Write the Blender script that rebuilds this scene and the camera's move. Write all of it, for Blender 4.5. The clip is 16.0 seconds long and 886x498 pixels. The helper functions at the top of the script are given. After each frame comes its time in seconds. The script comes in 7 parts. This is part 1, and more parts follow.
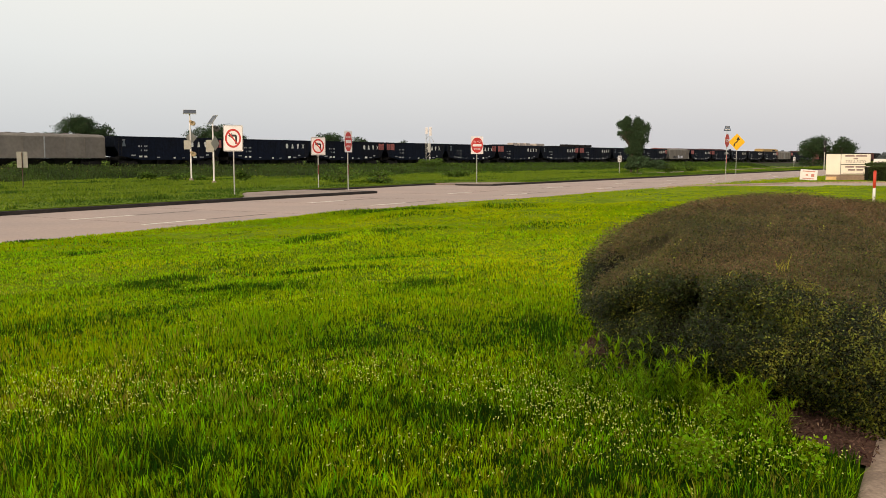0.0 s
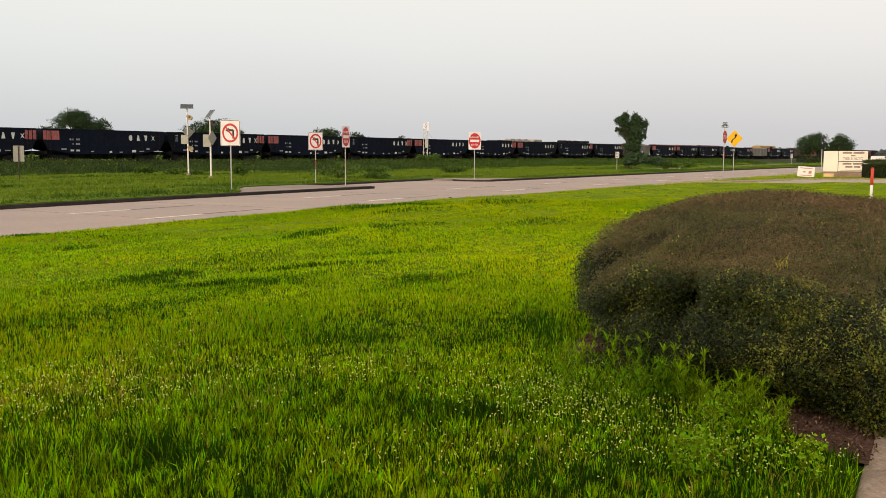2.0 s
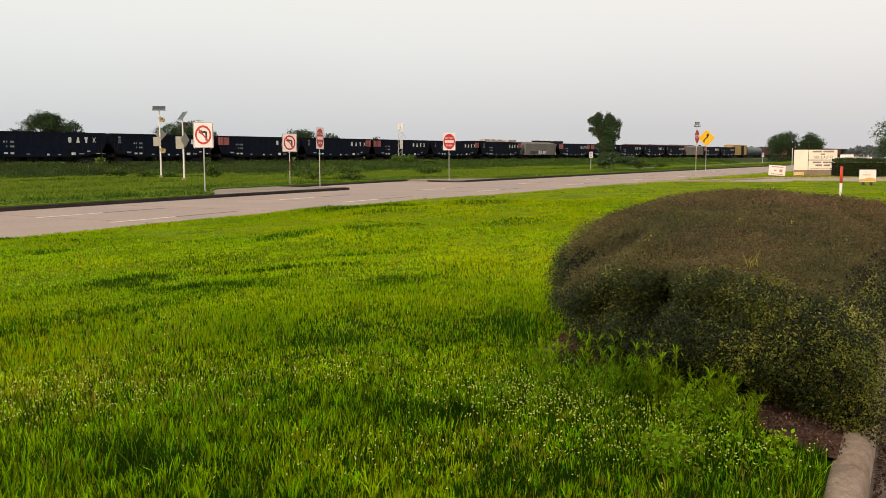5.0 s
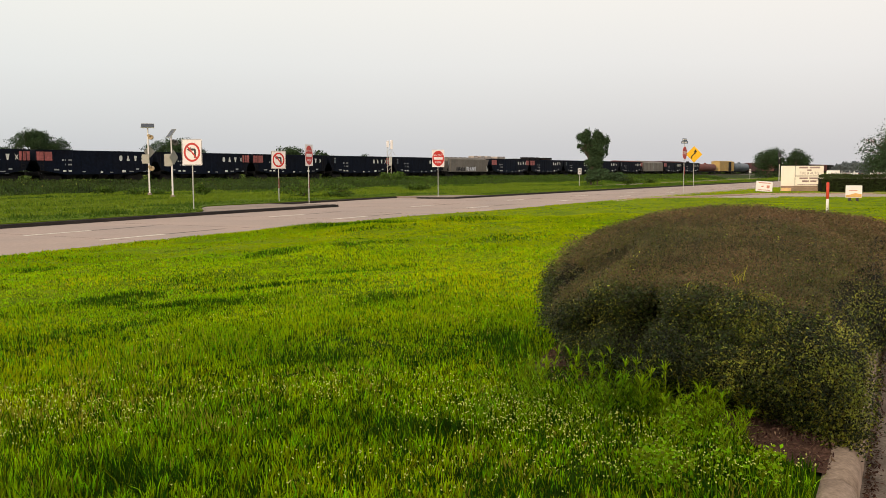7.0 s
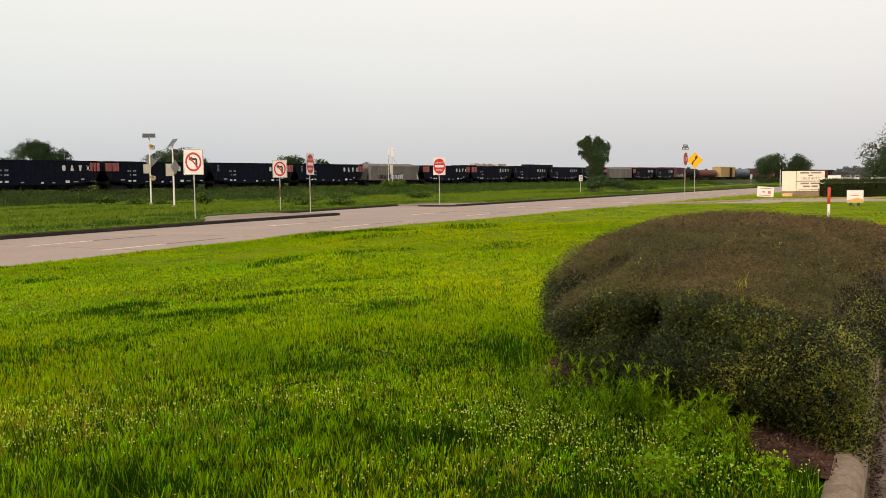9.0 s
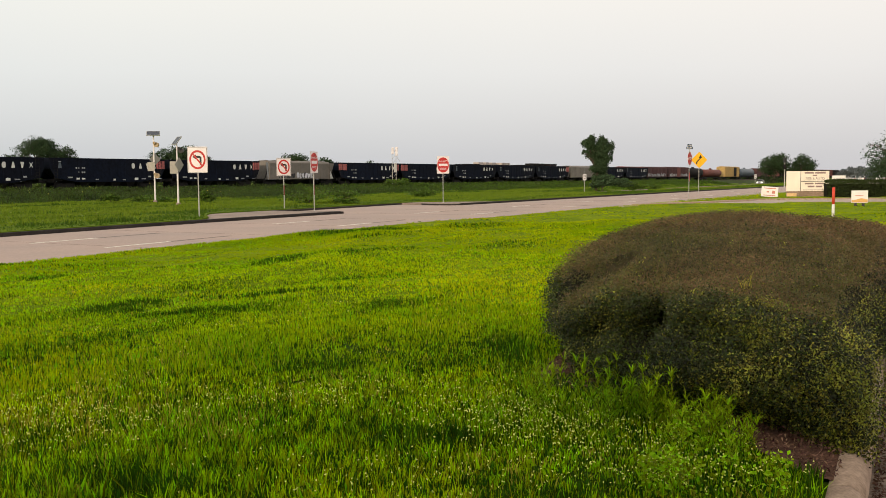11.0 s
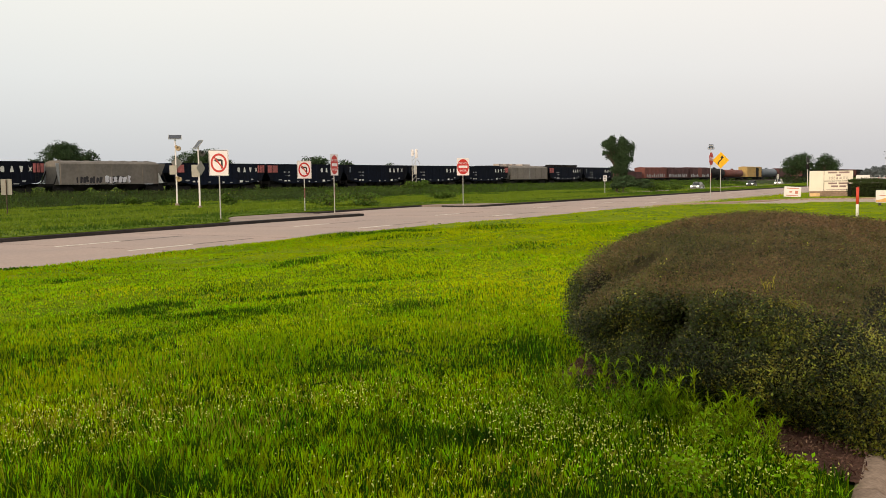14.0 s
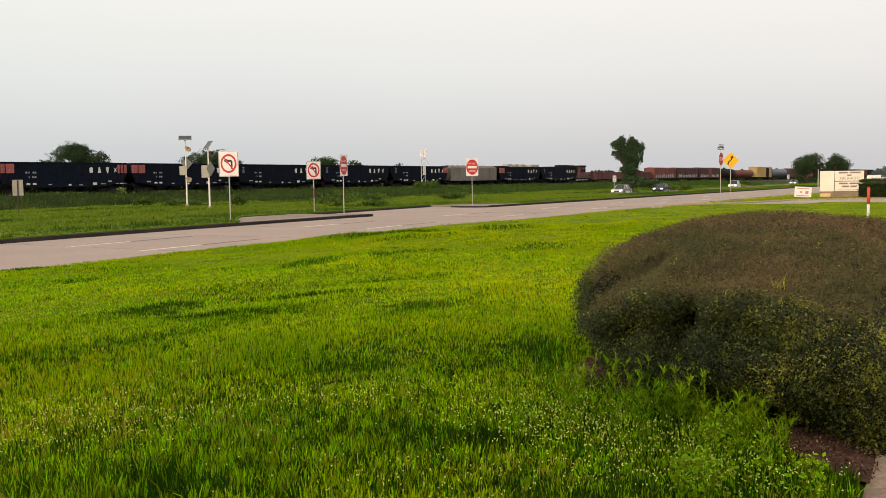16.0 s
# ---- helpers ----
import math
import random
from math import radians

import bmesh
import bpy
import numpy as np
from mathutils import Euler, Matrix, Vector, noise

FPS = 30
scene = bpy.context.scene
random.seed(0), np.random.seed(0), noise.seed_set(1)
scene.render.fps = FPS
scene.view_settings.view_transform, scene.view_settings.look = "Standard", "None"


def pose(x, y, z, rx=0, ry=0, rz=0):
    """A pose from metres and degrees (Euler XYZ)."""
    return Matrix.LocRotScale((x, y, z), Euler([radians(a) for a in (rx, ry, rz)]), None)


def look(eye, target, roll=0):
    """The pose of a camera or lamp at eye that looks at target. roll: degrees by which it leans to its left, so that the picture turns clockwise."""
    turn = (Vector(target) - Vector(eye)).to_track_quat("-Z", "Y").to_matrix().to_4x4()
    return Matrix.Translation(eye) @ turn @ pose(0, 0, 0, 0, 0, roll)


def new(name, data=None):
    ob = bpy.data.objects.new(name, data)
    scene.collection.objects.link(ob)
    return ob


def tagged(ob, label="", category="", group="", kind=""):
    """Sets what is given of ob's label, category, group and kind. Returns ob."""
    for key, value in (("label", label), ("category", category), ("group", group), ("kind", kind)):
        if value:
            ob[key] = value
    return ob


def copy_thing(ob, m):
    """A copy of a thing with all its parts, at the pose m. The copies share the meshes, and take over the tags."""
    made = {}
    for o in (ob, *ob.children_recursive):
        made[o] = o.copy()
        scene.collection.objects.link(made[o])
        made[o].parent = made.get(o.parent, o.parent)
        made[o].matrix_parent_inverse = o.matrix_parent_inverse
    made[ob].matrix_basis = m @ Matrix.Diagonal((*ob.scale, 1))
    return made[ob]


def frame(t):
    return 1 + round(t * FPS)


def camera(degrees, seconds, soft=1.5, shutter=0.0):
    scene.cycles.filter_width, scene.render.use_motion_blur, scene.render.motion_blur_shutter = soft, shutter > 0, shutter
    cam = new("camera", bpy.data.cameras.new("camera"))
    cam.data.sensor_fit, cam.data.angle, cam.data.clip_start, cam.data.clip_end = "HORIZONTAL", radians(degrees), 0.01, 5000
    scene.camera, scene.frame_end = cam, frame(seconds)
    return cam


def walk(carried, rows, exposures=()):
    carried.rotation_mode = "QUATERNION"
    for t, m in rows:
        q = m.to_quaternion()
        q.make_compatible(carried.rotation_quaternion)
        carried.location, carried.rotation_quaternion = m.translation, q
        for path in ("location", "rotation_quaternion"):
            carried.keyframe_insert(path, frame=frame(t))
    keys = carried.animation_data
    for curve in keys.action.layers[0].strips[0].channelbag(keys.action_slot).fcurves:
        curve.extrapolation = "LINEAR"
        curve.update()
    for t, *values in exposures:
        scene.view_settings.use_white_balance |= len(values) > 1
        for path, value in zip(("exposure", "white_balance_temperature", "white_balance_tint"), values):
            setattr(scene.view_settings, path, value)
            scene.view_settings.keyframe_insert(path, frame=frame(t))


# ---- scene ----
EYE = 1.5
cam = camera(52.48, 16.0, 0.85)


def view(x, y, z, yaw, pitch, roll):
    """The held phone: small sway in metres, then its heading, tilt and lean in degrees."""
    a, b = radians(yaw), radians(pitch)
    eye = Vector((x, y, EYE + z))
    return look(eye, eye + Vector((-math.sin(a) * math.cos(b), math.cos(a) * math.cos(b), math.sin(b))), roll)


walk(cam, [
    (0, view(-0.007, -0.007, -0.002, 0.000, -5.675, 0.000)),
    (0.5, view(-0.008, 0.005, -0.004, 0.042, -5.809, 0.207)),
    (1, view(-0.006, 0.009, -0.003, 0.165, -6.013, 0.316)),
    (1.5, view(-0.005, 0.022, -0.006, 0.059, -6.105, 0.293)),
    (2, view(-0.004, 0.029, -0.006, -0.173, -5.955, 0.210)),
    (2.5, view(-0.005, 0.023, -0.006, -0.580, -5.979, 0.108)),
    (3, view(-0.004, 0.014, -0.006, -1.078, -5.976, 0.152)),
    (3.5, view(0.000, 0.014, -0.006, -1.326, -5.930, 0.220)),
    (4, view(0.002, 0.005, -0.003, -1.380, -5.959, 0.057)),
    (6.5, view(0.004, 0.010, 0.001, -2.342, -5.257, -0.192)),
    (7, view(0.004, -0.003, 0.002, -2.429, -4.851, -0.232)),
    (7.5, view(0.004, -0.010, 0.004, -2.357, -4.649, -0.332)),
    (8, view(0.010, -0.008, 0.004, -2.492, -4.522, -0.491)),
    (8.5, view(0.008, -0.016, 0.006, -2.511, -4.419, -0.595)),
    (9, view(0.005, -0.012, 0.005, -2.327, -4.362, -0.640)),
    (11.5, view(0.000, -0.008, 0.005, -2.095, -4.451, -0.420)),
    (12, view(0.005, 0.000, 0.003, -2.001, -4.371, -0.602)),
    (12.5, view(0.004, -0.005, 0.003, -1.898, -4.260, -0.603)),
    (13, view(0.003, -0.009, 0.003, -1.677, -4.070, -0.555)),
    (13.5, view(0.004, 0.001, 0.001, -1.121, -4.078, -0.738)),
    (14, view(-0.000, -0.007, 0.005, -0.815, -4.310, -0.742)),
    (14.5, view(-0.002, -0.007, 0.001, -0.808, -4.407, -0.578)),
    (15, view(-0.005, -0.011, 0.001, -0.729, -4.415, -0.610)),
    (15.5, view(-0.000, -0.007, -0.002, -0.526, -4.381, -0.694)),
    (16, view(-0.006, -0.021, 0.001, -0.236, -4.272, -0.785)),
])

# ---- light: hazy evening sky, low soft sun behind the viewer's left shoulder ----
SUN_EL, SUN_AZ = radians(13), radians(212)   # azimuth from +y towards +x
world = bpy.data.worlds.new("hazy_sky")
scene.world = world
world.use_nodes = True
wn, wl = world.node_tree.nodes, world.node_tree.links
wn.clear()
w_out, w_bg = wn.new("ShaderNodeOutputWorld"), wn.new("ShaderNodeBackground")
w_sky, w_map = wn.new("ShaderNodeTexSky"), wn.new("ShaderNodeTexCoord")
w_sky.sky_type, w_sky.sun_disc = "NISHITA", False
w_sky.sun_elevation, w_sky.sun_rotation = SUN_EL, SUN_AZ
w_sky.dust_density, w_sky.air_density, w_sky.altitude = 4.0, 1.0, 10.0
w_sep, w_ramp = wn.new("ShaderNodeSeparateXYZ"), wn.new("ShaderNodeValToRGB")
w_noise, w_add, w_scale, w_mix = (wn.new("ShaderNodeTexNoise"), wn.new("ShaderNodeMath"), wn.new("ShaderNodeVectorMath"),
                                  wn.new("ShaderNodeMix"))
wl.new(w_map.outputs["Generated"], w_sep.inputs[0])
wl.new(w_map.outputs["Generated"], w_noise.inputs["Vector"])
w_noise.inputs["Scale"].default_value, w_noise.inputs["Detail"].default_value = 2.5, 3.0
w_add.operation = "MULTIPLY_ADD"
wl.new(w_noise.outputs["Fac"], w_add.inputs[0])
w_add.inputs[1].default_value = 0.03
wl.new(w_sep.outputs["Z"], w_add.inputs[2])
wl.new(w_add.outputs[0], w_ramp.inputs[0])
ramp = w_ramp.color_ramp
ramp.elements[0].position, ramp.elements[0].color = 0.0, (0.654, 0.660, 0.684, 1)
ramp.elements[1].position, ramp.elements[1].color = 0.55, (1.08, 1.02, 0.90, 1)
for where, tone in ((0.04, (0.698, 0.702, 0.712, 1)), (0.13, (0.898, 0.891, 0.865, 1)), (0.24, (1.06, 1.02, 0.93, 1))):
    ramp.elements.new(where).color = tone
w_scale.operation = "SCALE"
w_scale.inputs["Scale"].default_value = 0.10
wl.new(w_sky.outputs[0], w_scale.inputs[0])
w_mix.data_type = "RGBA"
w_mix.inputs["Factor"].default_value = 0.88
wl.new(w_scale.outputs[0], w_mix.inputs["A"])
wl.new(w_ramp.outputs[0], w_mix.inputs["B"])
# the haze is warmer towards the right of the view, cooler towards the left
w_side, w_hue, w_tint = wn.new("ShaderNodeMapRange"), wn.new("ShaderNodeMix"), wn.new("ShaderNodeVectorMath")
w_side.inputs["From Min"].default_value, w_side.inputs["From Max"].default_value = -0.5, 0.5
wl.new(w_sep.outputs["X"], w_side.inputs["Value"])
w_hue.data_type = "RGBA"
w_hue.inputs["A"].default_value, w_hue.inputs["B"].default_value = (0.978, 1.0, 1.008, 1), (1.024, 0.992, 0.992, 1)
wl.new(w_side.outputs["Result"], w_hue.inputs["Factor"])
w_tint.operation = "MULTIPLY"
wl.new(w_mix.outputs["Result"], w_tint.inputs[0])
wl.new(w_hue.outputs["Result"], w_tint.inputs[1])
wl.new(w_tint.outputs[0], w_bg.inputs["Color"])
w_bg.inputs["Strength"].default_value = 1.0
wl.new(w_bg.outputs[0], w_out.inputs[0])

sun = new("sun", bpy.data.lights.new("sun", "SUN"))
sun.data.energy, sun.data.angle, sun.data.color = 2.3, radians(6), (1.0, 0.80, 0.56)
sun.matrix_world = look((0, 0, 60), (-60 * math.sin(SUN_AZ) * math.cos(SUN_EL), -60 * math.cos(SUN_AZ) * math.cos(SUN_EL), 60 - 60 * math.sin(SUN_EL)))
scene.view_settings.exposure = 0.0

# ---- materials ----
def shade(name, color, rough=0.7, metal=0.0, vary=0.18, grain=30.0, blotch=1.2, bump=0.15, second=None, leafy=0.0, island=0.0, random=0.0, spec=0.4):
    """A node material: a base colour broken up by blotches and grain, with fine relief. island and random vary whole pieces."""
    m = bpy.data.materials.new(name)
    m.use_nodes = True
    n, l = m.node_tree.nodes, m.node_tree.links
    b, out = n["Principled BSDF"], n["Material Output"]
    b.inputs["Roughness"].default_value, b.inputs["Metallic"].default_value = rough, metal
    b.inputs["Specular IOR Level"].default_value = spec
    tc = n.new("ShaderNodeTexCoord")
    big, small = n.new("ShaderNodeTexNoise"), n.new("ShaderNodeTexNoise")
    for tex, size in ((big, blotch), (small, grain)):
        tex.inputs["Scale"].default_value, tex.inputs["Detail"].default_value = size, 4.0
        l.new(tc.outputs["Object"], tex.inputs["Vector"])
    mixer = n.new("ShaderNodeMix")
    mixer.data_type = "RGBA"
    other = second or tuple(c * (1 - 1.6 * vary) for c in color)
    mixer.inputs["A"].default_value, mixer.inputs["B"].default_value = (*other, 1), (*color, 1)
    spread = n.new("ShaderNodeMapRange")
    spread.inputs["From Min"].default_value, spread.inputs["From Max"].default_value = 0.36, 0.64
    l.new(big.outputs["Fac"], spread.inputs["Value"])
    l.new(spread.outputs["Result"], mixer.inputs["Factor"])
    tone = n.new("ShaderNodeHueSaturation")
    l.new(mixer.outputs["Result"], tone.inputs["Color"])
    value = n.new("ShaderNodeMapRange")
    value.inputs["From Min"].default_value, value.inputs["From Max"].default_value = 0.3, 0.7
    value.inputs["To Min"].default_value, value.inputs["To Max"].default_value = 1 - vary, 1 + vary
    l.new(small.outputs["Fac"], value.inputs["Value"])
    last = value.outputs["Result"]
    for amount, node, socket in ((island, "ShaderNodeNewGeometry", "Random Per Island"), (random, "ShaderNodeObjectInfo", "Random")):
        if amount:
            src, wide, times = n.new(node), n.new("ShaderNodeMapRange"), n.new("ShaderNodeMath")
            wide.inputs["To Min"].default_value, wide.inputs["To Max"].default_value = 1 - amount, 1 + amount
            times.operation = "MULTIPLY"
            l.new(src.outputs[socket], wide.inputs["Value"])
            l.new(wide.outputs["Result"], times.inputs[0])
            l.new(last, times.inputs[1])
            last = times.outputs[0]
            if node == "ShaderNodeNewGeometry":
                hue = n.new("ShaderNodeMapRange")
                hue.inputs["To Min"].default_value, hue.inputs["To Max"].default_value = 0.5 - 0.06 * amount, 0.5 + 0.035 * amount
                l.new(src.outputs[socket], hue.inputs["Value"])
                l.new(hue.outputs["Result"], tone.inputs["Hue"])
    l.new(last, tone.inputs["Value"])
    l.new(tone.outputs["Color"], b.inputs["Base Color"])
    if bump:
        relief = n.new("ShaderNodeBump")
        relief.inputs["Strength"].default_value, relief.inputs["Distance"].default_value = bump, 0.02
        l.new(small.outputs["Fac"], relief.inputs["Height"])
        l.new(relief.outputs["Normal"], b.inputs["Normal"])
    if leafy:
        thin, both = n.new("ShaderNodeBsdfTranslucent"), n.new("ShaderNodeMixShader")
        l.new(tone.outputs["Color"], thin.inputs["Color"])
        both.inputs["Fac"].default_value = leafy
        l.new(b.outputs[0], both.inputs[1])
        l.new(thin.outputs[0], both.inputs[2])
        l.new(both.outputs[0], out.inputs["Surface"])
    return m


M_TURF = shade("thin_turf", (0.175, 0.235, 0.004), 0.95, blotch=0.5, grain=14, bump=0.5, second=(0.095, 0.155, 0.003), spec=0.03)
# soil darkened for the shade between the near blades
M_SOIL = shade("shaded_soil_and_thatch", (0.040, 0.075, 0.002), 0.95, blotch=0.5, grain=14, bump=0.5, second=(0.018, 0.040, 0.002), spec=0.03)
M_GRASS = shade("lawn_grass", (0.490, 0.590, 0.0015), 0.6, vary=0.25, blotch=0.42, grain=3.2, bump=0, second=(0.240, 0.440, 0.001), leafy=0.30, island=0.80, spec=0.06)
M_GRASSEVEN = shade("lawn_grass_even", (0.455, 0.560, 0.0015), 0.6, vary=0.15, blotch=0.42, grain=3.2, bump=0, second=(0.250, 0.440, 0.001), leafy=0.42, island=0.28, spec=0.05)
M_GRASSYELLOW = shade("yellower_lawn_grass", (0.560, 0.570, 0.002), 0.6, vary=0.15, blotch=0.5, grain=3.2, bump=0, second=(0.430, 0.500, 0.001), leafy=0.42, island=0.25, spec=0.05)
M_GRASSLIVE = shade("fresh_green_grass", (0.270, 0.470, 0.003), 0.6, vary=0.2, blotch=0.6, grain=4, bump=0, second=(0.150, 0.350, 0.003), leafy=0.30, island=0.75, spec=0.06)
M_GRASSFAR = shade("lawn_grass_short", (0.375, 0.435, 0.0015), 0.65, vary=0.08, blotch=0.28, grain=2, bump=0, second=(0.205, 0.325, 0.001), leafy=0.5, island=0.08, spec=0.04)
M_BUSH = shade("bush_leaves", (0.085, 0.150, 0.020), 0.6, vary=0.2, blotch=0.8, grain=4, bump=0, leafy=0.3, island=0.4, spec=0.15)
M_VERGESOIL = shade("verge_turf", (0.112, 0.158, 0.012), 0.95, blotch=0.25, grain=3, bump=0.4, second=(0.085, 0.140, 0.010), spec=0.03)
M_BANK = shade("weedy_bank_soil", (0.050, 0.066, 0.020), 0.95, blotch=0.4, grain=8, bump=0.4, second=(0.028, 0.042, 0.014), spec=0.05)
# dark green for lush grass, and for shade between blades put into colour
M_GRASSDARK = shade("lush_and_shaded_grass", (0.044, 0.115, 0.002), 0.65, vary=0.2, blotch=0.6, grain=4, bump=0, second=(0.020, 0.066, 0.002), leafy=0.2, island=0.5, spec=0.06)
M_STRAW = shade("dry_grass", (0.52, 0.46, 0.05), 0.7, vary=0.12, bump=0, leafy=0.35, island=0.3, spec=0.06)
M_VERGEPALE = shade("verge_grass_pale", (0.150, 0.212, 0.014), 0.6, vary=0.2, blotch=0.22, grain=1.2, bump=0, second=(0.122, 0.190, 0.011), leafy=0.3, island=0.10, spec=0.12)
M_VERGE = shade("verge_grass", (0.060, 0.112, 0.009), 0.6, vary=0.22, blotch=0.22, grain=1.2, bump=0, second=(0.055, 0.112, 0.008), leafy=0.3, island=0.10, spec=0.12)
M_WEED = shade("tall_weeds", (0.056, 0.090, 0.018), 0.65, vary=0.25, blotch=0.2, grain=1.5, bump=0, second=(0.024, 0.044, 0.012), leafy=0.25, island=0.45, spec=0.15)
M_WEEDBLOOM = shade("yellow_weed_bloom", (0.26, 0.25, 0.05), 0.7, vary=0.15, bump=0, leafy=0.2, island=0.3, spec=0.1)
M_FERNY = shade("ferny_weed", (0.310, 0.470, 0.004), 0.6, vary=0.25, blotch=3, bump=0, second=(0.17, 0.32, 0.003), leafy=0.3, island=0.6, spec=0.1)
M_CLOVER = shade("broad_leaf_weed", (0.26, 0.43, 0.003), 0.55, vary=0.2, bump=0, leafy=0.35, island=0.7, spec=0.08)
M_FLOWER = shade("white_flower", (0.88, 0.90, 0.22), 0.8, vary=0.08, bump=0, leafy=0.2, island=0.12, spec=0.05)
M_ROAD = shade("concrete_road", (0.415, 0.312, 0.272), 0.85, vary=0.08, blotch=0.25, grain=9, bump=0.2, second=(0.365, 0.285, 0.256), spec=0.25)
M_SLAB = shade("island_concrete", (0.315, 0.243, 0.205), 0.85, vary=0.14, blotch=0.6, grain=12, bump=0.2, second=(0.225, 0.178, 0.152), spec=0.2)
M_KERB = shade("tyre_darkened_kerb", (0.055, 0.047, 0.043), 0.9, vary=0.2, blotch=0.8, grain=12, bump=0.3, second=(0.030, 0.027, 0.026), spec=0.15)
M_PALEKERB = shade("pale_concrete_kerb", (0.45, 0.325, 0.245), 0.85, vary=0.22, blotch=7, grain=55, bump=0.4, second=(0.30, 0.212, 0.155), spec=0.2)
M_ASPHALT = shade("worn_asphalt", (0.29, 0.225, 0.180), 0.9, vary=0.3, blotch=3.5, grain=60, bump=0.5, second=(0.155, 0.120, 0.095), spec=0.2)
M_DRIVE = shade("driveway_concrete", (0.45, 0.355, 0.305), 0.9, vary=0.12, blotch=0.4, grain=8, bump=0.2, spec=0.25)
M_CHIP = shade("bark_chips", (0.20, 0.11, 0.075), 0.9, vary=0.3, blotch=9, grain=70, bump=0.3, second=(0.085, 0.040, 0.028), island=0.7, spec=0.1)
M_MULCH = shade("bark_mulch", (0.12, 0.062, 0.042), 0.95, vary=0.35, blotch=6, grain=70, bump=0.8, second=(0.065, 0.034, 0.024), island=0.35, spec=0.1)
M_PAINT = shade("road_paint", (0.80, 0.76, 0.68), 0.75, vary=0.14, blotch=2, grain=20, bump=0.1)
M_TAR = shade("black_contrast_paint", (0.17, 0.135, 0.125), 0.8, vary=0.15, blotch=2, grain=20, bump=0.1)
M_BALLAST = shade("track_ballast", (0.16, 0.145, 0.13), 0.95, vary=0.35, blotch=1.5, grain=18, bump=0.8)
M_RAIL = shade("rusty_rail", (0.10, 0.065, 0.05), 0.6, metal=0.6, vary=0.25)
M_BLACK = shade("black_car_paint", (0.0050, 0.0085, 0.020), 0.65, vary=0.3, blotch=0.35, grain=3, bump=0.05, second=(0.007, 0.009, 0.017), random=0.25, spec=0.08)
M_GREYCAR = shade("grey_car_paint", (0.205, 0.182, 0.160), 0.7, vary=0.12, blotch=0.4, grain=3, bump=0.05, second=(0.155, 0.137, 0.122), random=0.12, spec=0.3)
M_UNDER = shade("grimy_running_gear", (0.016, 0.014, 0.014), 0.8, vary=0.3, bump=0.2, spec=0.2)
M_STENCIL = shade("white_stencil", (0.72, 0.72, 0.70), 0.7, vary=0.1, bump=0)
M_STENCILDIM = shade("faded_stencil", (0.38, 0.39, 0.41), 0.7, vary=0.2, bump=0)
M_CARRED = shade("faded_red_panel", (0.46, 0.13, 0.125), 0.65, vary=0.2, blotch=1.2, grain=6, bump=0.05, random=0.2)
M_BOXRED = shade("boxcar_red", (0.19, 0.062, 0.050), 0.7, vary=0.15, blotch=0.5, grain=3, bump=0.05, second=(0.14, 0.05, 0.042), spec=0.25)
M_BOXBROWN = shade("boxcar_brown", (0.100, 0.046, 0.048), 0.75, vary=0.2, blotch=0.5, grain=3, bump=0.05, spec=0.25)
M_YELLOWCAR = shade("yellow_boxcar", (0.46, 0.30, 0.10), 0.7, vary=0.15, blotch=0.6, grain=3, bump=0.05, second=(0.38, 0.26, 0.11), spec=0.25)
M_TANKBLUE = shade("blue_grey_tank", (0.11, 0.135, 0.17), 0.5, vary=0.15, blotch=0.5, bump=0.03)
M_LOCORANGE = shade("locomotive_maroon", (0.115, 0.034, 0.032), 0.6, vary=0.15, blotch=0.6, bump=0.03)
M_WHITEROOF = shade("pale_roof", (0.46, 0.40, 0.37), 0.7, vary=0.12, bump=0.05)
M_GRAF = shade("spray_paint_white", (0.66, 0.66, 0.72), 0.7, vary=0.1, bump=0)
M_GRAFDARK = shade("spray_paint_dark", (0.03, 0.028, 0.035), 0.7, vary=0.2, bump=0)
M_GALV = shade("galvanised_steel", (0.50, 0.49, 0.47), 0.5, metal=0.4, vary=0.12, blotch=3, grain=25, bump=0.05)
M_SIGNBACK = shade("aluminium_sign_back", (0.33, 0.31, 0.28), 0.5, metal=0.3, vary=0.1, blotch=2, bump=0.03)
M_WHITE = shade("reflective_white", (0.81, 0.755, 0.765), 0.5, vary=0.05, blotch=2, bump=0.02)
M_SIGNRED = shade("reflective_red", (0.55, 0.035, 0.030), 0.45, vary=0.1, blotch=2, bump=0.02)
M_SIGNBLACK = shade("sign_black", (0.02, 0.02, 0.02), 0.5, vary=0.1, bump=0)
M_SIGNYELLOW = shade("reflective_yellow", (0.86, 0.47, 0.015), 0.45, vary=0.06, blotch=2, bump=0.02)
M_SIGNGREEN = shade("street_name_blue", (0.06, 0.09, 0.14), 0.5, vary=0.1, bump=0)
M_CELL = shade("solar_cell", (0.022, 0.030, 0.055), 0.25, vary=0.2, blotch=8, grain=40, bump=0.02)
M_AMBER = shade("amber_housing", (0.44, 0.31, 0.18), 0.5, vary=0.1)
M_BOARD = shade("cream_sign_board", (0.85, 0.76, 0.66), 0.6, vary=0.05, blotch=0.8, grain=20, bump=0.03)
M_BRICK = shade("tan_brick", (0.34, 0.235, 0.175), 0.85, vary=0.15, blotch=1.5, grain=14, bump=0.2, random=0.15)
M_LETTER = shade("faded_sign_letters", (0.30, 0.20, 0.19), 0.7, vary=0.15, bump=0)
M_CARDRED = shade("faded_red_print", (0.60, 0.23, 0.18), 0.7, vary=0.12, bump=0)
M_CARDORANGE = shade("printed_orange", (0.75, 0.42, 0.14), 0.7, vary=0.12, bump=0)
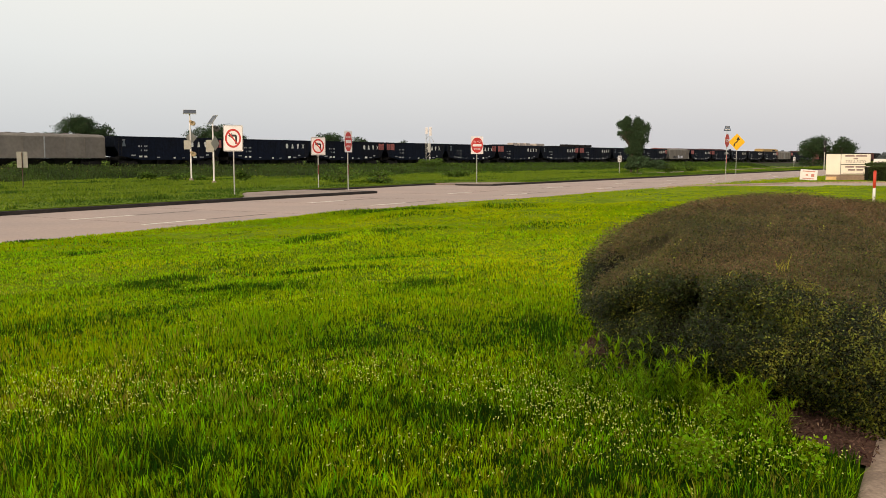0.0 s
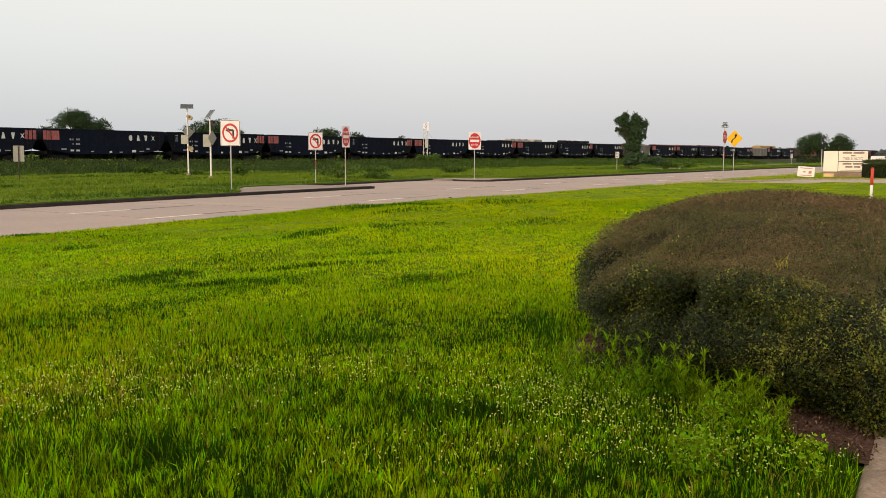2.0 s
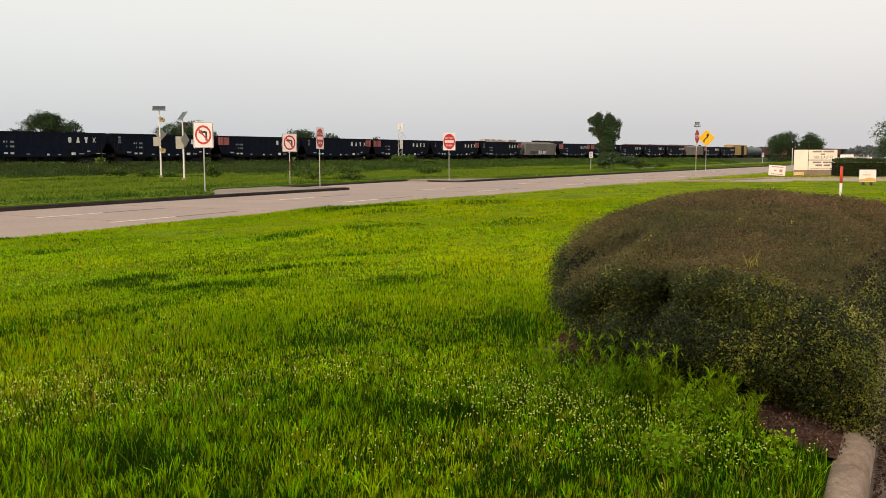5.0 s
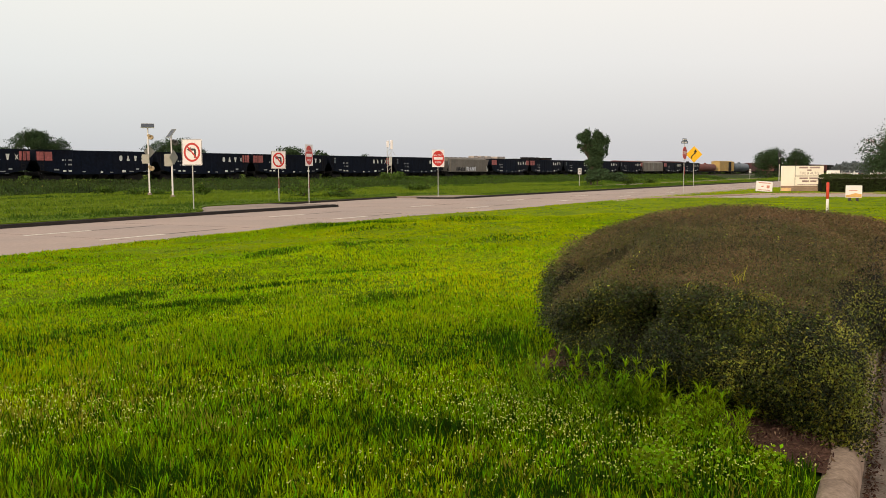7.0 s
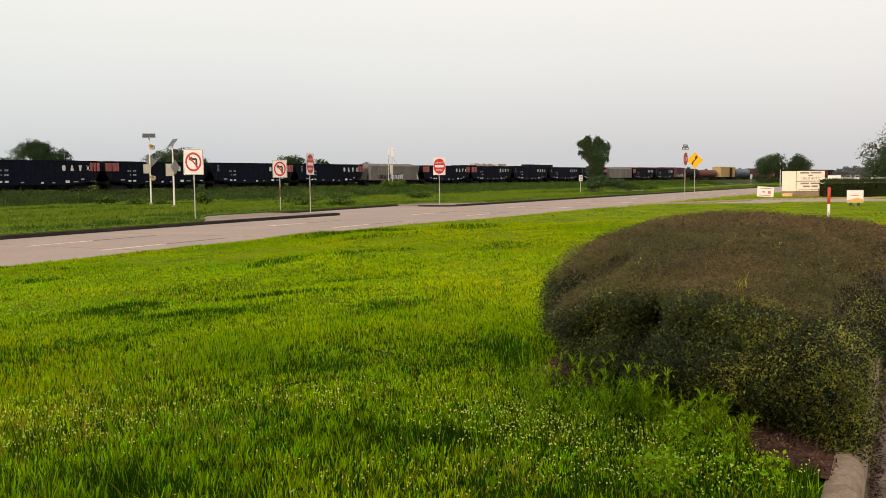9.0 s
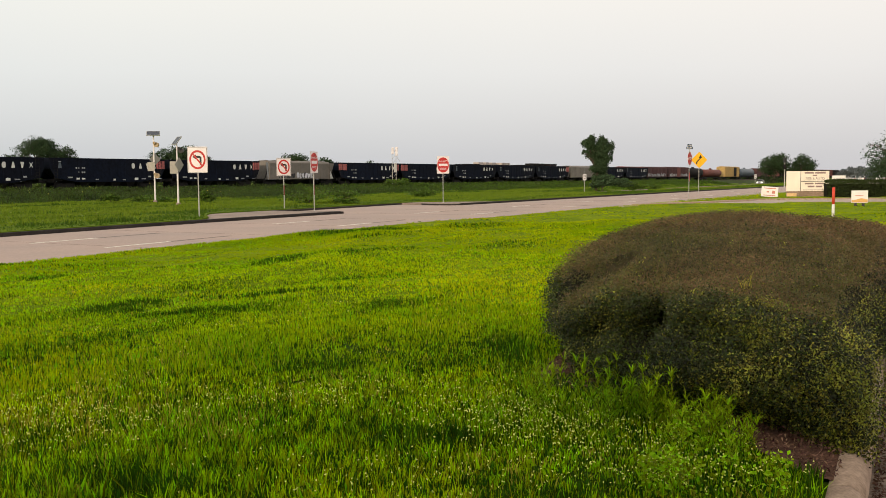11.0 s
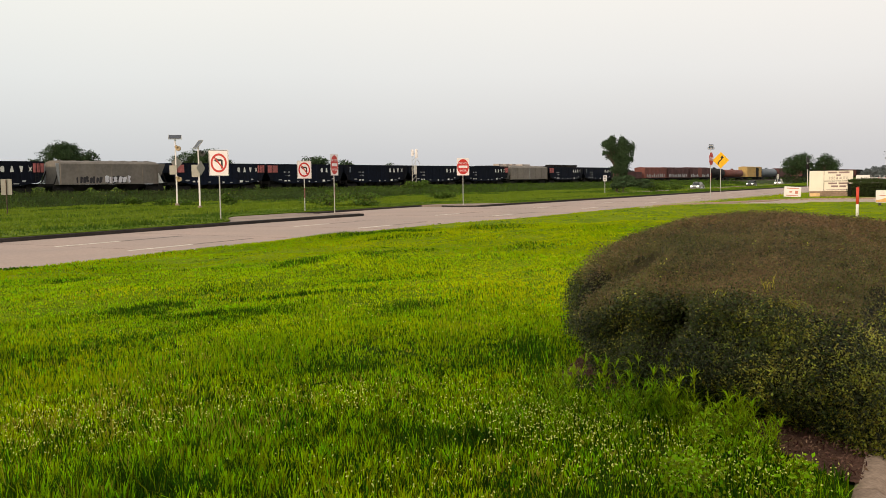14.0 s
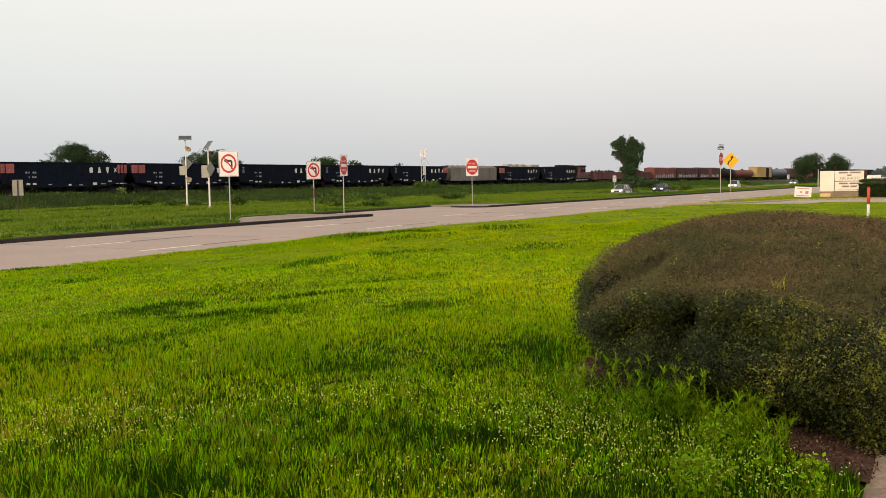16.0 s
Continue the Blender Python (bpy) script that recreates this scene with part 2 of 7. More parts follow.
M_PALEORANGE = shade("pale_orange_box", (0.78, 0.50, 0.26), 0.7, vary=0.12, bump=0)
M_PLASTIC = shade("orange_plastic_post", (0.66, 0.060, 0.030), 0.45, vary=0.08, blotch=6, bump=0.03)
M_BARK = shade("bark", (0.10, 0.075, 0.055), 0.9, vary=0.3, blotch=2, grain=20, bump=0.6)
M_LEAF = shade("tree_leaves", (0.060, 0.102, 0.046), 0.7, vary=0.2, blotch=0.5, grain=4, bump=0, leafy=0.2, island=0.45, spec=0.12)
M_LEAFFAR = shade("far_tree_leaves", (0.046, 0.080, 0.034), 0.75, vary=0.2, blotch=0.3, grain=2, bump=0, leafy=0.15, island=0.4, spec=0.1)
M_PINK = shade("pink_blossom", (0.30, 0.105, 0.115), 0.7, vary=0.15, bump=0, leafy=0.3, island=0.25)
# near-black twigs: the gloom inside the hedge is put into their colour
M_HEDGECORE = shade("hedge_shaded_inner_twigs", (0.013, 0.013, 0.007), 0.95, vary=0.3, blotch=4, grain=30, bump=0.8, spec=0.1)
# paler copy of the inner colour, for the lit top
M_HEDGETWIG = shade("hedge_lit_top_twigs", (0.066, 0.052, 0.026), 0.95, vary=0.3, blotch=3, grain=40, bump=0.6, second=(0.035, 0.033, 0.016), spec=0.05)
# dark leaves below, paler olive above: shade and skylight put into leaf colour
M_HEDGELEAF = shade("hedge_shaded_leaves", (0.034, 0.047, 0.007), 0.40, vary=0.2, blotch=1.1, grain=8, bump=0, second=(0.015, 0.024, 0.005), leafy=0.15, island=0.8, spec=0.22)
# pale tips: their sunlit look is in the colour
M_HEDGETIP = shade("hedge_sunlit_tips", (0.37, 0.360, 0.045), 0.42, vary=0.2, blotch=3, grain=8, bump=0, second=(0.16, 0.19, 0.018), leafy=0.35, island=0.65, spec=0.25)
M_HEDGETOP = shade("hedge_olive_lit_leaves", (0.122, 0.120, 0.030), 0.6, vary=0.25, blotch=1.0, grain=5, bump=0, second=(0.068, 0.074, 0.018), leafy=0.2, island=0.42, spec=0.2)
# grey-blue leaf colour stands in for distance haze
M_SKYLINE = shade("haze_tinted_far_leaves", (0.125, 0.145, 0.155), 0.9, vary=0.15, blotch=0.1, grain=0.6, bump=0, island=0.2, spec=0.05)
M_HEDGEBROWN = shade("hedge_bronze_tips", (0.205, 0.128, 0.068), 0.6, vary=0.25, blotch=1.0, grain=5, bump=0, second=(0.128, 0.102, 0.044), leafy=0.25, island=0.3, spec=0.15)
M_ROWHEDGE = shade("clipped_row_hedge", (0.044, 0.066, 0.016), 0.6, vary=0.2, blotch=0.6, grain=5, bump=0, leafy=0.25, island=0.4, spec=0.15)
M_CARSILVER = shade("silver_car_paint", (0.52, 0.52, 0.52), 0.3, metal=0.3, vary=0.05, bump=0, spec=0.5)
M_CARWHITE = shade("white_car_paint", (0.75, 0.75, 0.74), 0.3, vary=0.04, bump=0)
M_CARDARK = shade("dark_car_paint", (0.05, 0.055, 0.06), 0.3, metal=0.3, vary=0.05, bump=0)
M_GLASS = shade("tinted_car_glass", (0.02, 0.025, 0.03), 0.08, vary=0.05, bump=0, spec=0.6)
M_TYRE = shade("rubber_tyre", (0.02, 0.02, 0.02), 0.85, vary=0.2, bump=0.1)
M_RIM = shade("alloy_rim", (0.5, 0.5, 0.52), 0.35, metal=0.8, vary=0.05, bump=0)


def lit(name, color, strength):
    m = bpy.data.materials.new(name)
    m.use_nodes = True
    b = m.node_tree.nodes["Principled BSDF"]
    b.inputs["Base Color"].default_value = (*color, 1)
    b.inputs["Emission Color"].default_value, b.inputs["Emission Strength"].default_value = (*color, 1), strength
    return m


M_HEADLIGHT = lit("headlight_on", (1.0, 0.95, 0.85), 2.5)

# ---- building blocks ----
def finish(name, bm, material, parent=None, smooth=False, label=""):
    me = bpy.data.meshes.new(name)
    bm.to_mesh(me)
    bm.free()
    for m in (material if isinstance(material, (list, tuple)) else [material]):
        me.materials.append(m)
    if smooth:
        me.polygons.foreach_set("use_smooth", [True] * len(me.polygons))
    ob = new(name, me)
    ob.parent = parent
    if label:
        ob["label"] = label
    return ob


def part(name, bm, material, parent, label="", smooth=False):
    return finish(name, bm, material, parent, smooth, label)


def empty(name, m=None):
    ob = new(name)
    if m is not None:
        ob.matrix_basis = m
    return ob


def hexa(bm, corners, mat=0):
    """A solid from eight corners: four below, then four above, each ring counter-clockwise."""
    v = [bm.verts.new(c) for c in corners]
    for f in ((3, 2, 1, 0), (4, 5, 6, 7), (0, 1, 5, 4), (1, 2, 6, 5), (2, 3, 7, 6), (3, 0, 4, 7)):
        bm.faces.new([v[i] for i in f]).material_index = mat
    return v


def box(bm, x0, x1, y0, y1, z0, z1, mat=0):
    return hexa(bm, [(x0, y0, z0), (x1, y0, z0), (x1, y1, z0), (x0, y1, z0), (x0, y0, z1), (x1, y0, z1), (x1, y1, z1), (x0, y1, z1)], mat)


def soft_box(x0, x1, y0, y1, z0, z1, r=0.02, segments=2):
    bm = bmesh.new()
    box(bm, x0, x1, y0, y1, z0, z1)
    bmesh.ops.bevel(bm, geom=bm.edges[:], offset=r, segments=segments, affect="EDGES", profile=0.5)
    return bm


def tube(bm, a, b, r0, r1=None, n=8, mat=0, caps=True):
    a, b, r1 = Vector(a), Vector(b), r0 if r1 is None else r1
    way = (b - a).normalized()
    side = way.orthogonal().normalized()
    up = way.cross(side)
    rings = []
    for c, r in ((a, r0), (b, r1)):
        rings.append([bm.verts.new(c + r * (math.cos(2 * math.pi * i / n) * side + math.sin(2 * math.pi * i / n) * up)) for i in range(n)])
    for i in range(n):
        bm.faces.new((rings[0][i], rings[0][(i + 1) % n], rings[1][(i + 1) % n], rings[1][i])).material_index = mat
    if caps:
        bm.faces.new(rings[0][::-1]).material_index = mat
        bm.faces.new(rings[1]).material_index = mat


def plate(bm, outline, y0, y1, mat=0):
    """A flat solid: an outline in x and z, from y0 back to y1."""
    n = len(outline)
    f = [bm.verts.new((x, y0, z)) for x, z in outline]
    b = [bm.verts.new((x, y1, z)) for x, z in outline]
    bm.faces.new(f).material_index = mat
    bm.faces.new(b[::-1]).material_index = mat
    for i in range(n):
        bm.faces.new((f[(i + 1) % n], f[i], b[i], b[(i + 1) % n])).material_index = mat


def rounded(w, h, r, n=4):
    """The outline of a rounded board, centred."""
    pts = []
    for cx, cz, a in ((w / 2 - r, h / 2 - r, 0), (-w / 2 + r, h / 2 - r, 90), (-w / 2 + r, -h / 2 + r, 180), (w / 2 - r, -h / 2 + r, 270)):
        pts += [(cx + r * math.cos(radians(a + 90 * i / n)), cz + r * math.sin(radians(a + 90 * i / n))) for i in range(n + 1)]
    return pts


def lathe_ring(bm, r0, r1, y0, y1, n=28, mat=0, squash=1.0):
    """A flat ring round y, between two radii."""
    v = [[bm.verts.new((r * math.cos(2 * math.pi * i / n), y, squash * r * math.sin(2 * math.pi * i / n))) for i in range(n)]
         for r, y in ((r0, y0), (r1, y0), (r1, y1), (r0, y1))]
    for k in range(4):
        for i in range(n):
            bm.faces.new((v[k][i], v[(k + 1) % 4][i], v[(k + 1) % 4][(i + 1) % n], v[k][(i + 1) % n])).material_index = mat


def quick_mesh(name, verts, loops, sizes, mats, mat_index=None, smooth=False):
    """A mesh straight from arrays."""
    me = bpy.data.meshes.new(name)
    me.vertices.add(len(verts))
    me.vertices.foreach_set("co", np.asarray(verts, np.float32).ravel())
    me.loops.add(len(loops))
    me.loops.foreach_set("vertex_index", np.asarray(loops, np.int32))
    me.polygons.add(len(sizes))
    me.polygons.foreach_set("loop_start", np.concatenate([[0], np.cumsum(sizes)[:-1]]).astype(np.int32))
    for m in mats:
        me.materials.append(m)
    if mat_index is not None:
        me.polygons.foreach_set("material_index", np.asarray(mat_index, np.int32))
    if smooth:
        me.polygons.foreach_set("use_smooth", np.ones(len(sizes), bool))
    me.update(calc_edges=True)
    return new(name, me)


RNG = np.random.default_rng(7)


def lattice(x, y, size, seed=0):
    """Smooth noise from 0 to 1 over the plane, with the given grain size in metres."""
    x, y = np.asarray(x, float) / size + 17.3 * seed, np.asarray(y, float) / size - 9.1 * seed
    i, j = np.floor(x), np.floor(y)
    u, v = x - i, y - j
    u, v = u * u * (3 - 2 * u), v * v * (3 - 2 * v)

    def h(a, b):
        s = np.sin(a * 127.1 + b * 311.7 + seed * 74.7) * 43758.5453
        return s - np.floor(s)
    return (h(i, j) * (1 - u) + h(i + 1, j) * u) * (1 - v) + (h(i, j + 1) * (1 - u) + h(i + 1, j + 1) * u) * v


def ease(x, a, b):
    t = np.clip((np.asarray(x, float) - a) / (b - a), 0, 1)
    return t * t * (3 - 2 * t)


def blades(name, x, y, z, tall, wide, lean, material, mats=None, index=None, aim=None):
    """Grass blades as bent, tapering strips of three faces, one island each."""
    n = len(x)
    turn = RNG.uniform(0, 2 * np.pi, n)
    tip = RNG.uniform(0, 2 * np.pi, n) if aim is None else aim
    sx, sy = np.cos(turn) * wide / 2, np.sin(turn) * wide / 2
    bx, by = np.cos(tip) * lean * tall, np.sin(tip) * lean * tall
    v = np.empty((n, 5, 3))
    for k, (side, up, out) in enumerate(((-1, 0, 0), (1, 0, 0), (-0.8, 0.55, 0.3), (0.8, 0.55, 0.3), (0, 1, 1))):
        v[:, k, 0], v[:, k, 1], v[:, k, 2] = x + side * sx + out * bx, y + side * sy + out * by, z + up * tall * np.sqrt(1 - 0.5 * np.minimum(lean, 1.2) ** 2 * out)
    base = (np.arange(n) * 5)[:, None]
    loops = (base + np.array([0, 1, 3, 2, 2, 3, 4])).ravel()
    sizes = np.tile([4, 3], n)
    return quick_mesh(name, v.reshape(-1, 3), loops, sizes, mats or [material], None if index is None else np.repeat(index, 2))


def spikes(name, x, y, z, tall, wide, lean, mats, index=None, aim=None):
    """Grass far off: one leaning triangle a blade."""
    n = len(x)
    turn = RNG.uniform(0, 2 * np.pi, n)
    tip = RNG.uniform(0, 2 * np.pi, n) if aim is None else aim
    sx, sy = np.cos(turn) * wide / 2, np.sin(turn) * wide / 2
    v = np.empty((n, 3, 3))
    for k, (side, up) in enumerate(((-1, 0), (1, 0), (0, 1))):
        v[:, k, 0], v[:, k, 1], v[:, k, 2] = x + side * sx + up * np.cos(tip) * lean * tall, y + side * sy + up * np.sin(tip) * lean * tall, z + up * tall
    return quick_mesh(name, v.reshape(-1, 3), np.arange(3 * n), np.full(n, 3), mats, index)


def leaves(name, centre, size, material, mats=None, index=None, normal=None, ratio=0.55, jitter=1.0):
    """Leaves as small pointed four-cornered faces; they face along normal, roughly, where one is given."""
    n = len(centre)
    d = RNG.normal(size=(n, 3)) * jitter
    if normal is not None:
        d = d * 0.75 + normal
    d /= np.linalg.norm(d, axis=1)[:, None] + 1e-9
    a = np.cross(d, RNG.normal(size=(n, 3)))
    a /= np.linalg.norm(a, axis=1)[:, None] + 1e-9
    b = np.cross(d, a)
    s = np.asarray(size).reshape(-1, 1) / 2
    v = np.stack([centre - a * s, centre - b * s * ratio + d * s * 0.15, centre + a * s, centre + b * s * ratio + d * s * 0.15], 1)
    loops = np.arange(4 * n)
    return quick_mesh(name, v.reshape(-1, 3), loops, np.full(n, 4), mats or [material], index)

# ---- plan: the road runs at 32.5 degrees to the right of the view, the railway at 36.45 ----
ROAD, RAIL = radians(32.5), radians(36.45)
RN, RD = (math.cos(ROAD), -math.sin(ROAD)), (math.sin(ROAD), math.cos(ROAD))
TRACK = Vector((-36.32, 107.66, 0))           # on the near side of the cars that pass
TD, TN = Vector((math.sin(RAIL), math.cos(RAIL), 0)), Vector((math.cos(RAIL), -math.sin(RAIL), 0))
ROAD_Z, RAIL_Z = -0.42, 0.62


def across(x, y):
    return RN[0] * x + RN[1] * y


def along(x, y):
    return RD[0] * x + RD[1] * y


def spot(o, a):
    return RN[0] * o + RD[0] * a, RN[1] * o + RD[1] * a


def lane_row(a):
    """Offset of the far dashed line, which bends gently."""
    a = np.asarray(a, float)
    near = np.clip(50 - a, 0, 40)
    return -27.3 + 0.00166 * near ** 2 + 0.133 * np.clip(10 - a, 0, None) + 0.00009 * np.clip(a - 80, 0, None) ** 2


def near_edge(a):
    return lane_row(a) + 7.45 - 1.05 * (1 - ease(a, 31, 40)) - 0.7 * (1 - ease(a, 9, 13))


def far_kerb(a):
    return lane_row(a) - 3.75 - 1.35 * ease(a, 42, 58)


def grass_start(a):
    """Where the grass beyond the far kerb begins: behind the paved islands and the opening it stands back."""
    return far_kerb(a) - 5.3 * ease(a, 29.5, 37) * (1 - ease(a, 60, 66))


DRIVE = [(14.6, 59.8), (20.4, 61.8), (26.7, 63.4), (33, 62.2), (80, 47), (86, 60), (36, 74), (28.5, 73), (26.6, 70), (20.7, 65.2), (15.4, 61.2)]
KERB_A, KERB_B = Vector((1.60, 3.35, 0)), Vector((4.95, 9.3, 0))   # inner line of the parking kerb


def beside_kerb(x, y):
    """Metres to the right of the parking kerb's inner line."""
    d = (KERB_B - KERB_A).normalized()
    return (np.asarray(x) - KERB_A.x) * d.y - (np.asarray(y) - KERB_A.y) * d.x


def inside(x, y, poly):
    x, y = np.asarray(x, float), np.asarray(y, float)
    odd = np.zeros(x.shape, bool)
    for (x0, y0), (x1, y1) in zip(poly, poly[1:] + poly[:1]):
        with np.errstate(divide="ignore", invalid="ignore"):
            odd ^= ((y0 > y) != (y1 > y)) & (x < (x1 - x0) * (y - y0) / (y1 - y0 + 1e-12) + x0)
    return odd


def height(x, y, rough=True):
    """The lie of the land."""
    x, y = np.asarray(x, float), np.asarray(y, float)
    o, a = across(x, y), along(x, y)
    e, k, g = near_edge(a), far_kerb(a), grass_start(a)
    u = o - e
    fall = np.maximum(1 - ease(u, 0.2, 9), ease(a, 32, 52))
    lawn = -0.30 * fall
    if not rough:
        return lawn
    if rough:
        calm = ease(u, 0, 3) * (0.6 + 0.4 * ease(np.hypot(x, y), 8, 13)) * (1 - 0.6 * ease(np.hypot(x, y), 25, 45)) * ease(-beside_kerb(x, y), 0.0, 1.0)
        lawn = lawn + calm * (0.20 * (lattice(a * 0.32, o, 1.25, 1) - 0.5) + 0.10 * (lattice(a * 0.4, o, 0.6, 2) - 0.5) + 0.12 * (lattice(x, y, 2.3, 3) - 0.5))
    lawn = np.where(beside_kerb(x, y) > 0.02, -0.20, lawn)
    lawn = np.where(inside(x, y, DRIVE), -0.55, lawn)
    v = g - o
    up = (x - 24.3) * math.sin(radians(30.5)) + (y - 121.5) * math.cos(radians(30.5))
    sink = 0.52 * ease(up, -14, -5)
    lane = np.abs((x - 24.3) * math.cos(radians(30.5)) - (y - 121.5) * math.sin(radians(30.5)) + 1.6)
    far = -0.25 + 0.07 * ease(v, 0.3, 3) - sink * (1 - ease(lane, 4.6, 9.5)) * ease(v, 2.5, 6.5) * ease(a, 55, 80)
    q = -(TN.x * (x - TRACK.x) + TN.y * (y - TRACK.y))      # metres beyond the near side of the cars
    far = far + 0.62 * ease(q, -13, -2.5) * (1 - ease(q, 14, 26))
    if rough:
        far = far + 0.10 * (lattice(x, y, 5.0, 3) - 0.5) * ease(v, 0.5, 3)
    z = np.where(o > e + 0.8, lawn, np.where(o < g - 1.0, far, ROAD_Z - 0.14))
    return z


def land():
    """One sheet from under the viewer to the horizon, finer where it is near."""
    r = np.concatenate([np.arange(0.0, 16, 0.25), np.arange(16, 40, 0.5), np.arange(40, 130, 1.2), np.arange(130, 330, 5), [360, 420, 500, 620, 800, 1100, 1500, 2100, 3000, 4400]])
    ang = np.radians(np.concatenate([np.arange(-180, -40, 8), np.arange(-40, 44, 0.5), np.arange(44, 180, 8)]))
    rr, aa = np.meshgrid(r, ang, indexing="ij")
    x, y = rr * np.sin(aa), rr * np.cos(aa)
    z = height(x, y)
    m, n = x.shape
    bank = -(TN.x * (x - TRACK.x) + TN.y * (y - TRACK.y))[:-1]
    beyond_road = (across(x, y) < far_kerb(along(x, y)))[:-1]
    idx = np.arange(m * n).reshape(m, n)
    q = np.stack([idx[:-1, :], np.roll(idx, -1, 1)[:-1, :], np.roll(idx, -1, 1)[1:, :], idx[1:, :]], -1).reshape(-1, 4)
    # within 9 m the ground colour carries the shade under the grass
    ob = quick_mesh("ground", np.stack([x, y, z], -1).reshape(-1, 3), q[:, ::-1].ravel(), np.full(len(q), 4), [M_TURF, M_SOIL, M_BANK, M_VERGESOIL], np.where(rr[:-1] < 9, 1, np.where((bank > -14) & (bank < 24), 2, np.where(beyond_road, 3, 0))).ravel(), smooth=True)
    tagged(ob, "grassy ground that reaches to the horizon", "ground", kind="structure")


land()


def ribbon(name, a, o0, o1, z, material, thick=0.0, ends=True):
    """A strip along the road between two offsets; z is one height or two."""
    a = np.asarray(a, float)
    z0, z1 = z if isinstance(z, tuple) else (z, z)
    lo, hi = np.broadcast_to(o0, a.shape), np.broadcast_to(o1, a.shape)
    (x0, y0), (x1, y1) = spot(lo, a), spot(hi, a)
    bm = bmesh.new()
    rows = [(x0, y0, z0), (x1, y1, z1)]
    if thick:
        rows += [(x1, y1, z1 - thick), (x0, y0, z0 - thick)]
    v = [[bm.verts.new((x[i], y[i], np.broadcast_to(h, a.shape)[i])) for i in range(len(a))] for x, y, h in rows]
    for k in range(len(v) if thick else 1):
        p, q = v[k], v[(k + 1) % len(v)]
        for i in range(len(a) - 1):
            bm.faces.new((p[i], q[i], q[i + 1], p[i + 1]))
    if thick and ends:
        bm.faces.new([r[0] for r in v])
        bm.faces.new([r[-1] for r in v][::-1])
    bmesh.ops.recalc_face_normals(bm, faces=bm.faces[:])
    return bm


A_ROAD = np.concatenate([np.arange(-60, 130, 2.0), np.arange(130, 330, 8.0)])
tagged(finish("road", ribbon("road", A_ROAD, np.where((A_ROAD > 39) & (A_ROAD < 63), grass_start(A_ROAD), far_kerb(A_ROAD)) - 0.1, near_edge(A_ROAD) + 0.1, ROAD_Z, M_ROAD, 0.2), M_ROAD),
       "worn pale concrete road with three lanes", "road", kind="structure")
bm = bmesh.new()
fa, fd = Vector((24.3, 121.5, 0)), Vector((math.sin(radians(30.5)), math.cos(radians(30.5)), 0))
fn = Vector((fd.y, -fd.x, 0))
c = [fa + fd * s + fn * w for s, w in ((-8, 2.2), (800, 2.2), (800, -5.5), (-8, -5.5))]
hexa(bm, [(p.x, p.y, -0.8) for p in c] + [(p.x, p.y, -0.62) for p in c])
tagged(finish("road_far", bm, M_ASPHALT), "opposite carriageway sunk behind the grass", "road", kind="structure")

# painted dashes: white, each followed by a black one
for row, first in ((0.08, 17.8), (3.80, 17.6)):
    for k in range(-1, 9):
        for skip, long, mat, name, what in ((0.0, 2.7, M_PAINT, "lane_dash", "worn white lane dash painted on the road"), (2.75, 3.0, M_TAR, "contrast_dash", "black contrast dash behind the white lane dash")):
            s = first + 12.7 * k + skip
            a = np.linspace(s, s + long, 4)
            tagged(finish(name, ribbon(name, a, lane_row(a) + row - 0.075, lane_row(a) + row + 0.075, ROAD_Z + 0.006, mat, 0.004), mat), what, "road marking", "lane dashes", "structure")

# joints across and along the concrete
bm = bmesh.new()
for k in range(-6, 30):
    a = 12.0 + k * 6.1
    for o0, o1 in ((far_kerb(a) + 0.3, lane_row(a) - 0.1), (lane_row(a) + 0.1, lane_row(a) + 3.6), (lane_row(a) + 3.85, near_edge(a))):
        p, q, r, s = spot(o0, a), spot(o1, a), spot(o1, a + 0.02), spot(o0, a + 0.02)
        hexa(bm, [(*c, ROAD_Z - 0.01) for c in (p, q, r, s)] + [(*c, ROAD_Z + 0.003) for c in (p, q, r, s)])
tagged(finish("road_joint", bm, M_TAR), "tarred joints across the concrete slabs", "road marking", kind="structure")


def kerb_line(name, a, off, tall=0.15, label="low kerb blackened by tyres", side=-1):
    a = np.asarray(a, float)
    bm = ribbon(name, a, off, off + side * 0.17, (ROAD_Z + tall - 0.015, ROAD_Z + tall), M_KERB, tall + 0.1)
    tagged(finish(name, bm, M_KERB), label, "kerb", kind="structure")


A_L, A_R = np.append(np.arange(-60, 41, 1.5), 41.3), np.concatenate([np.arange(58.0, 130, 2.0), np.arange(130, 330, 8.0)])
kerb_line("kerb", A_L, far_kerb(A_L))
kerb_line("kerb", A_R, far_kerb(A_R))
A_M = np.arange(28, 66.5, 1.5)
kerb_line("kerb", A_M, grass_start(A_M) + 0.05, 0.12)
A_S = np.arange(-60, 56, 2.0)
kerb_line("kerb", A_S, near_edge(A_S) + 0.05, 0.10, "low kerb along the lawn, half grown over", 1)


def island(name, a, label):
    a = np.asarray(a, float)
    back = np.minimum(grass_start(a) - 0.05, far_kerb(a) - 0.3)
    bm = ribbon(name, a, back, far_kerb(a) - 0.17, ROAD_Z + 0.12, M_SLAB, 0.11)
    tagged(finish(name, bm, M_SLAB), label, "traffic island", kind="structure")


# grassed shoulders along both sides of the road
tagged(finish("verge_shoulder", ribbon("verge", A_ROAD, grass_start(A_ROAD) - 2.2, grass_start(A_ROAD) - 0.12, (-0.215, -0.245), M_VERGESOIL, 0.4), M_VERGESOIL), "grassed shoulder along the kerb", "ground", kind="structure")
A_LAWN = np.arange(-60, 57, 1.5)
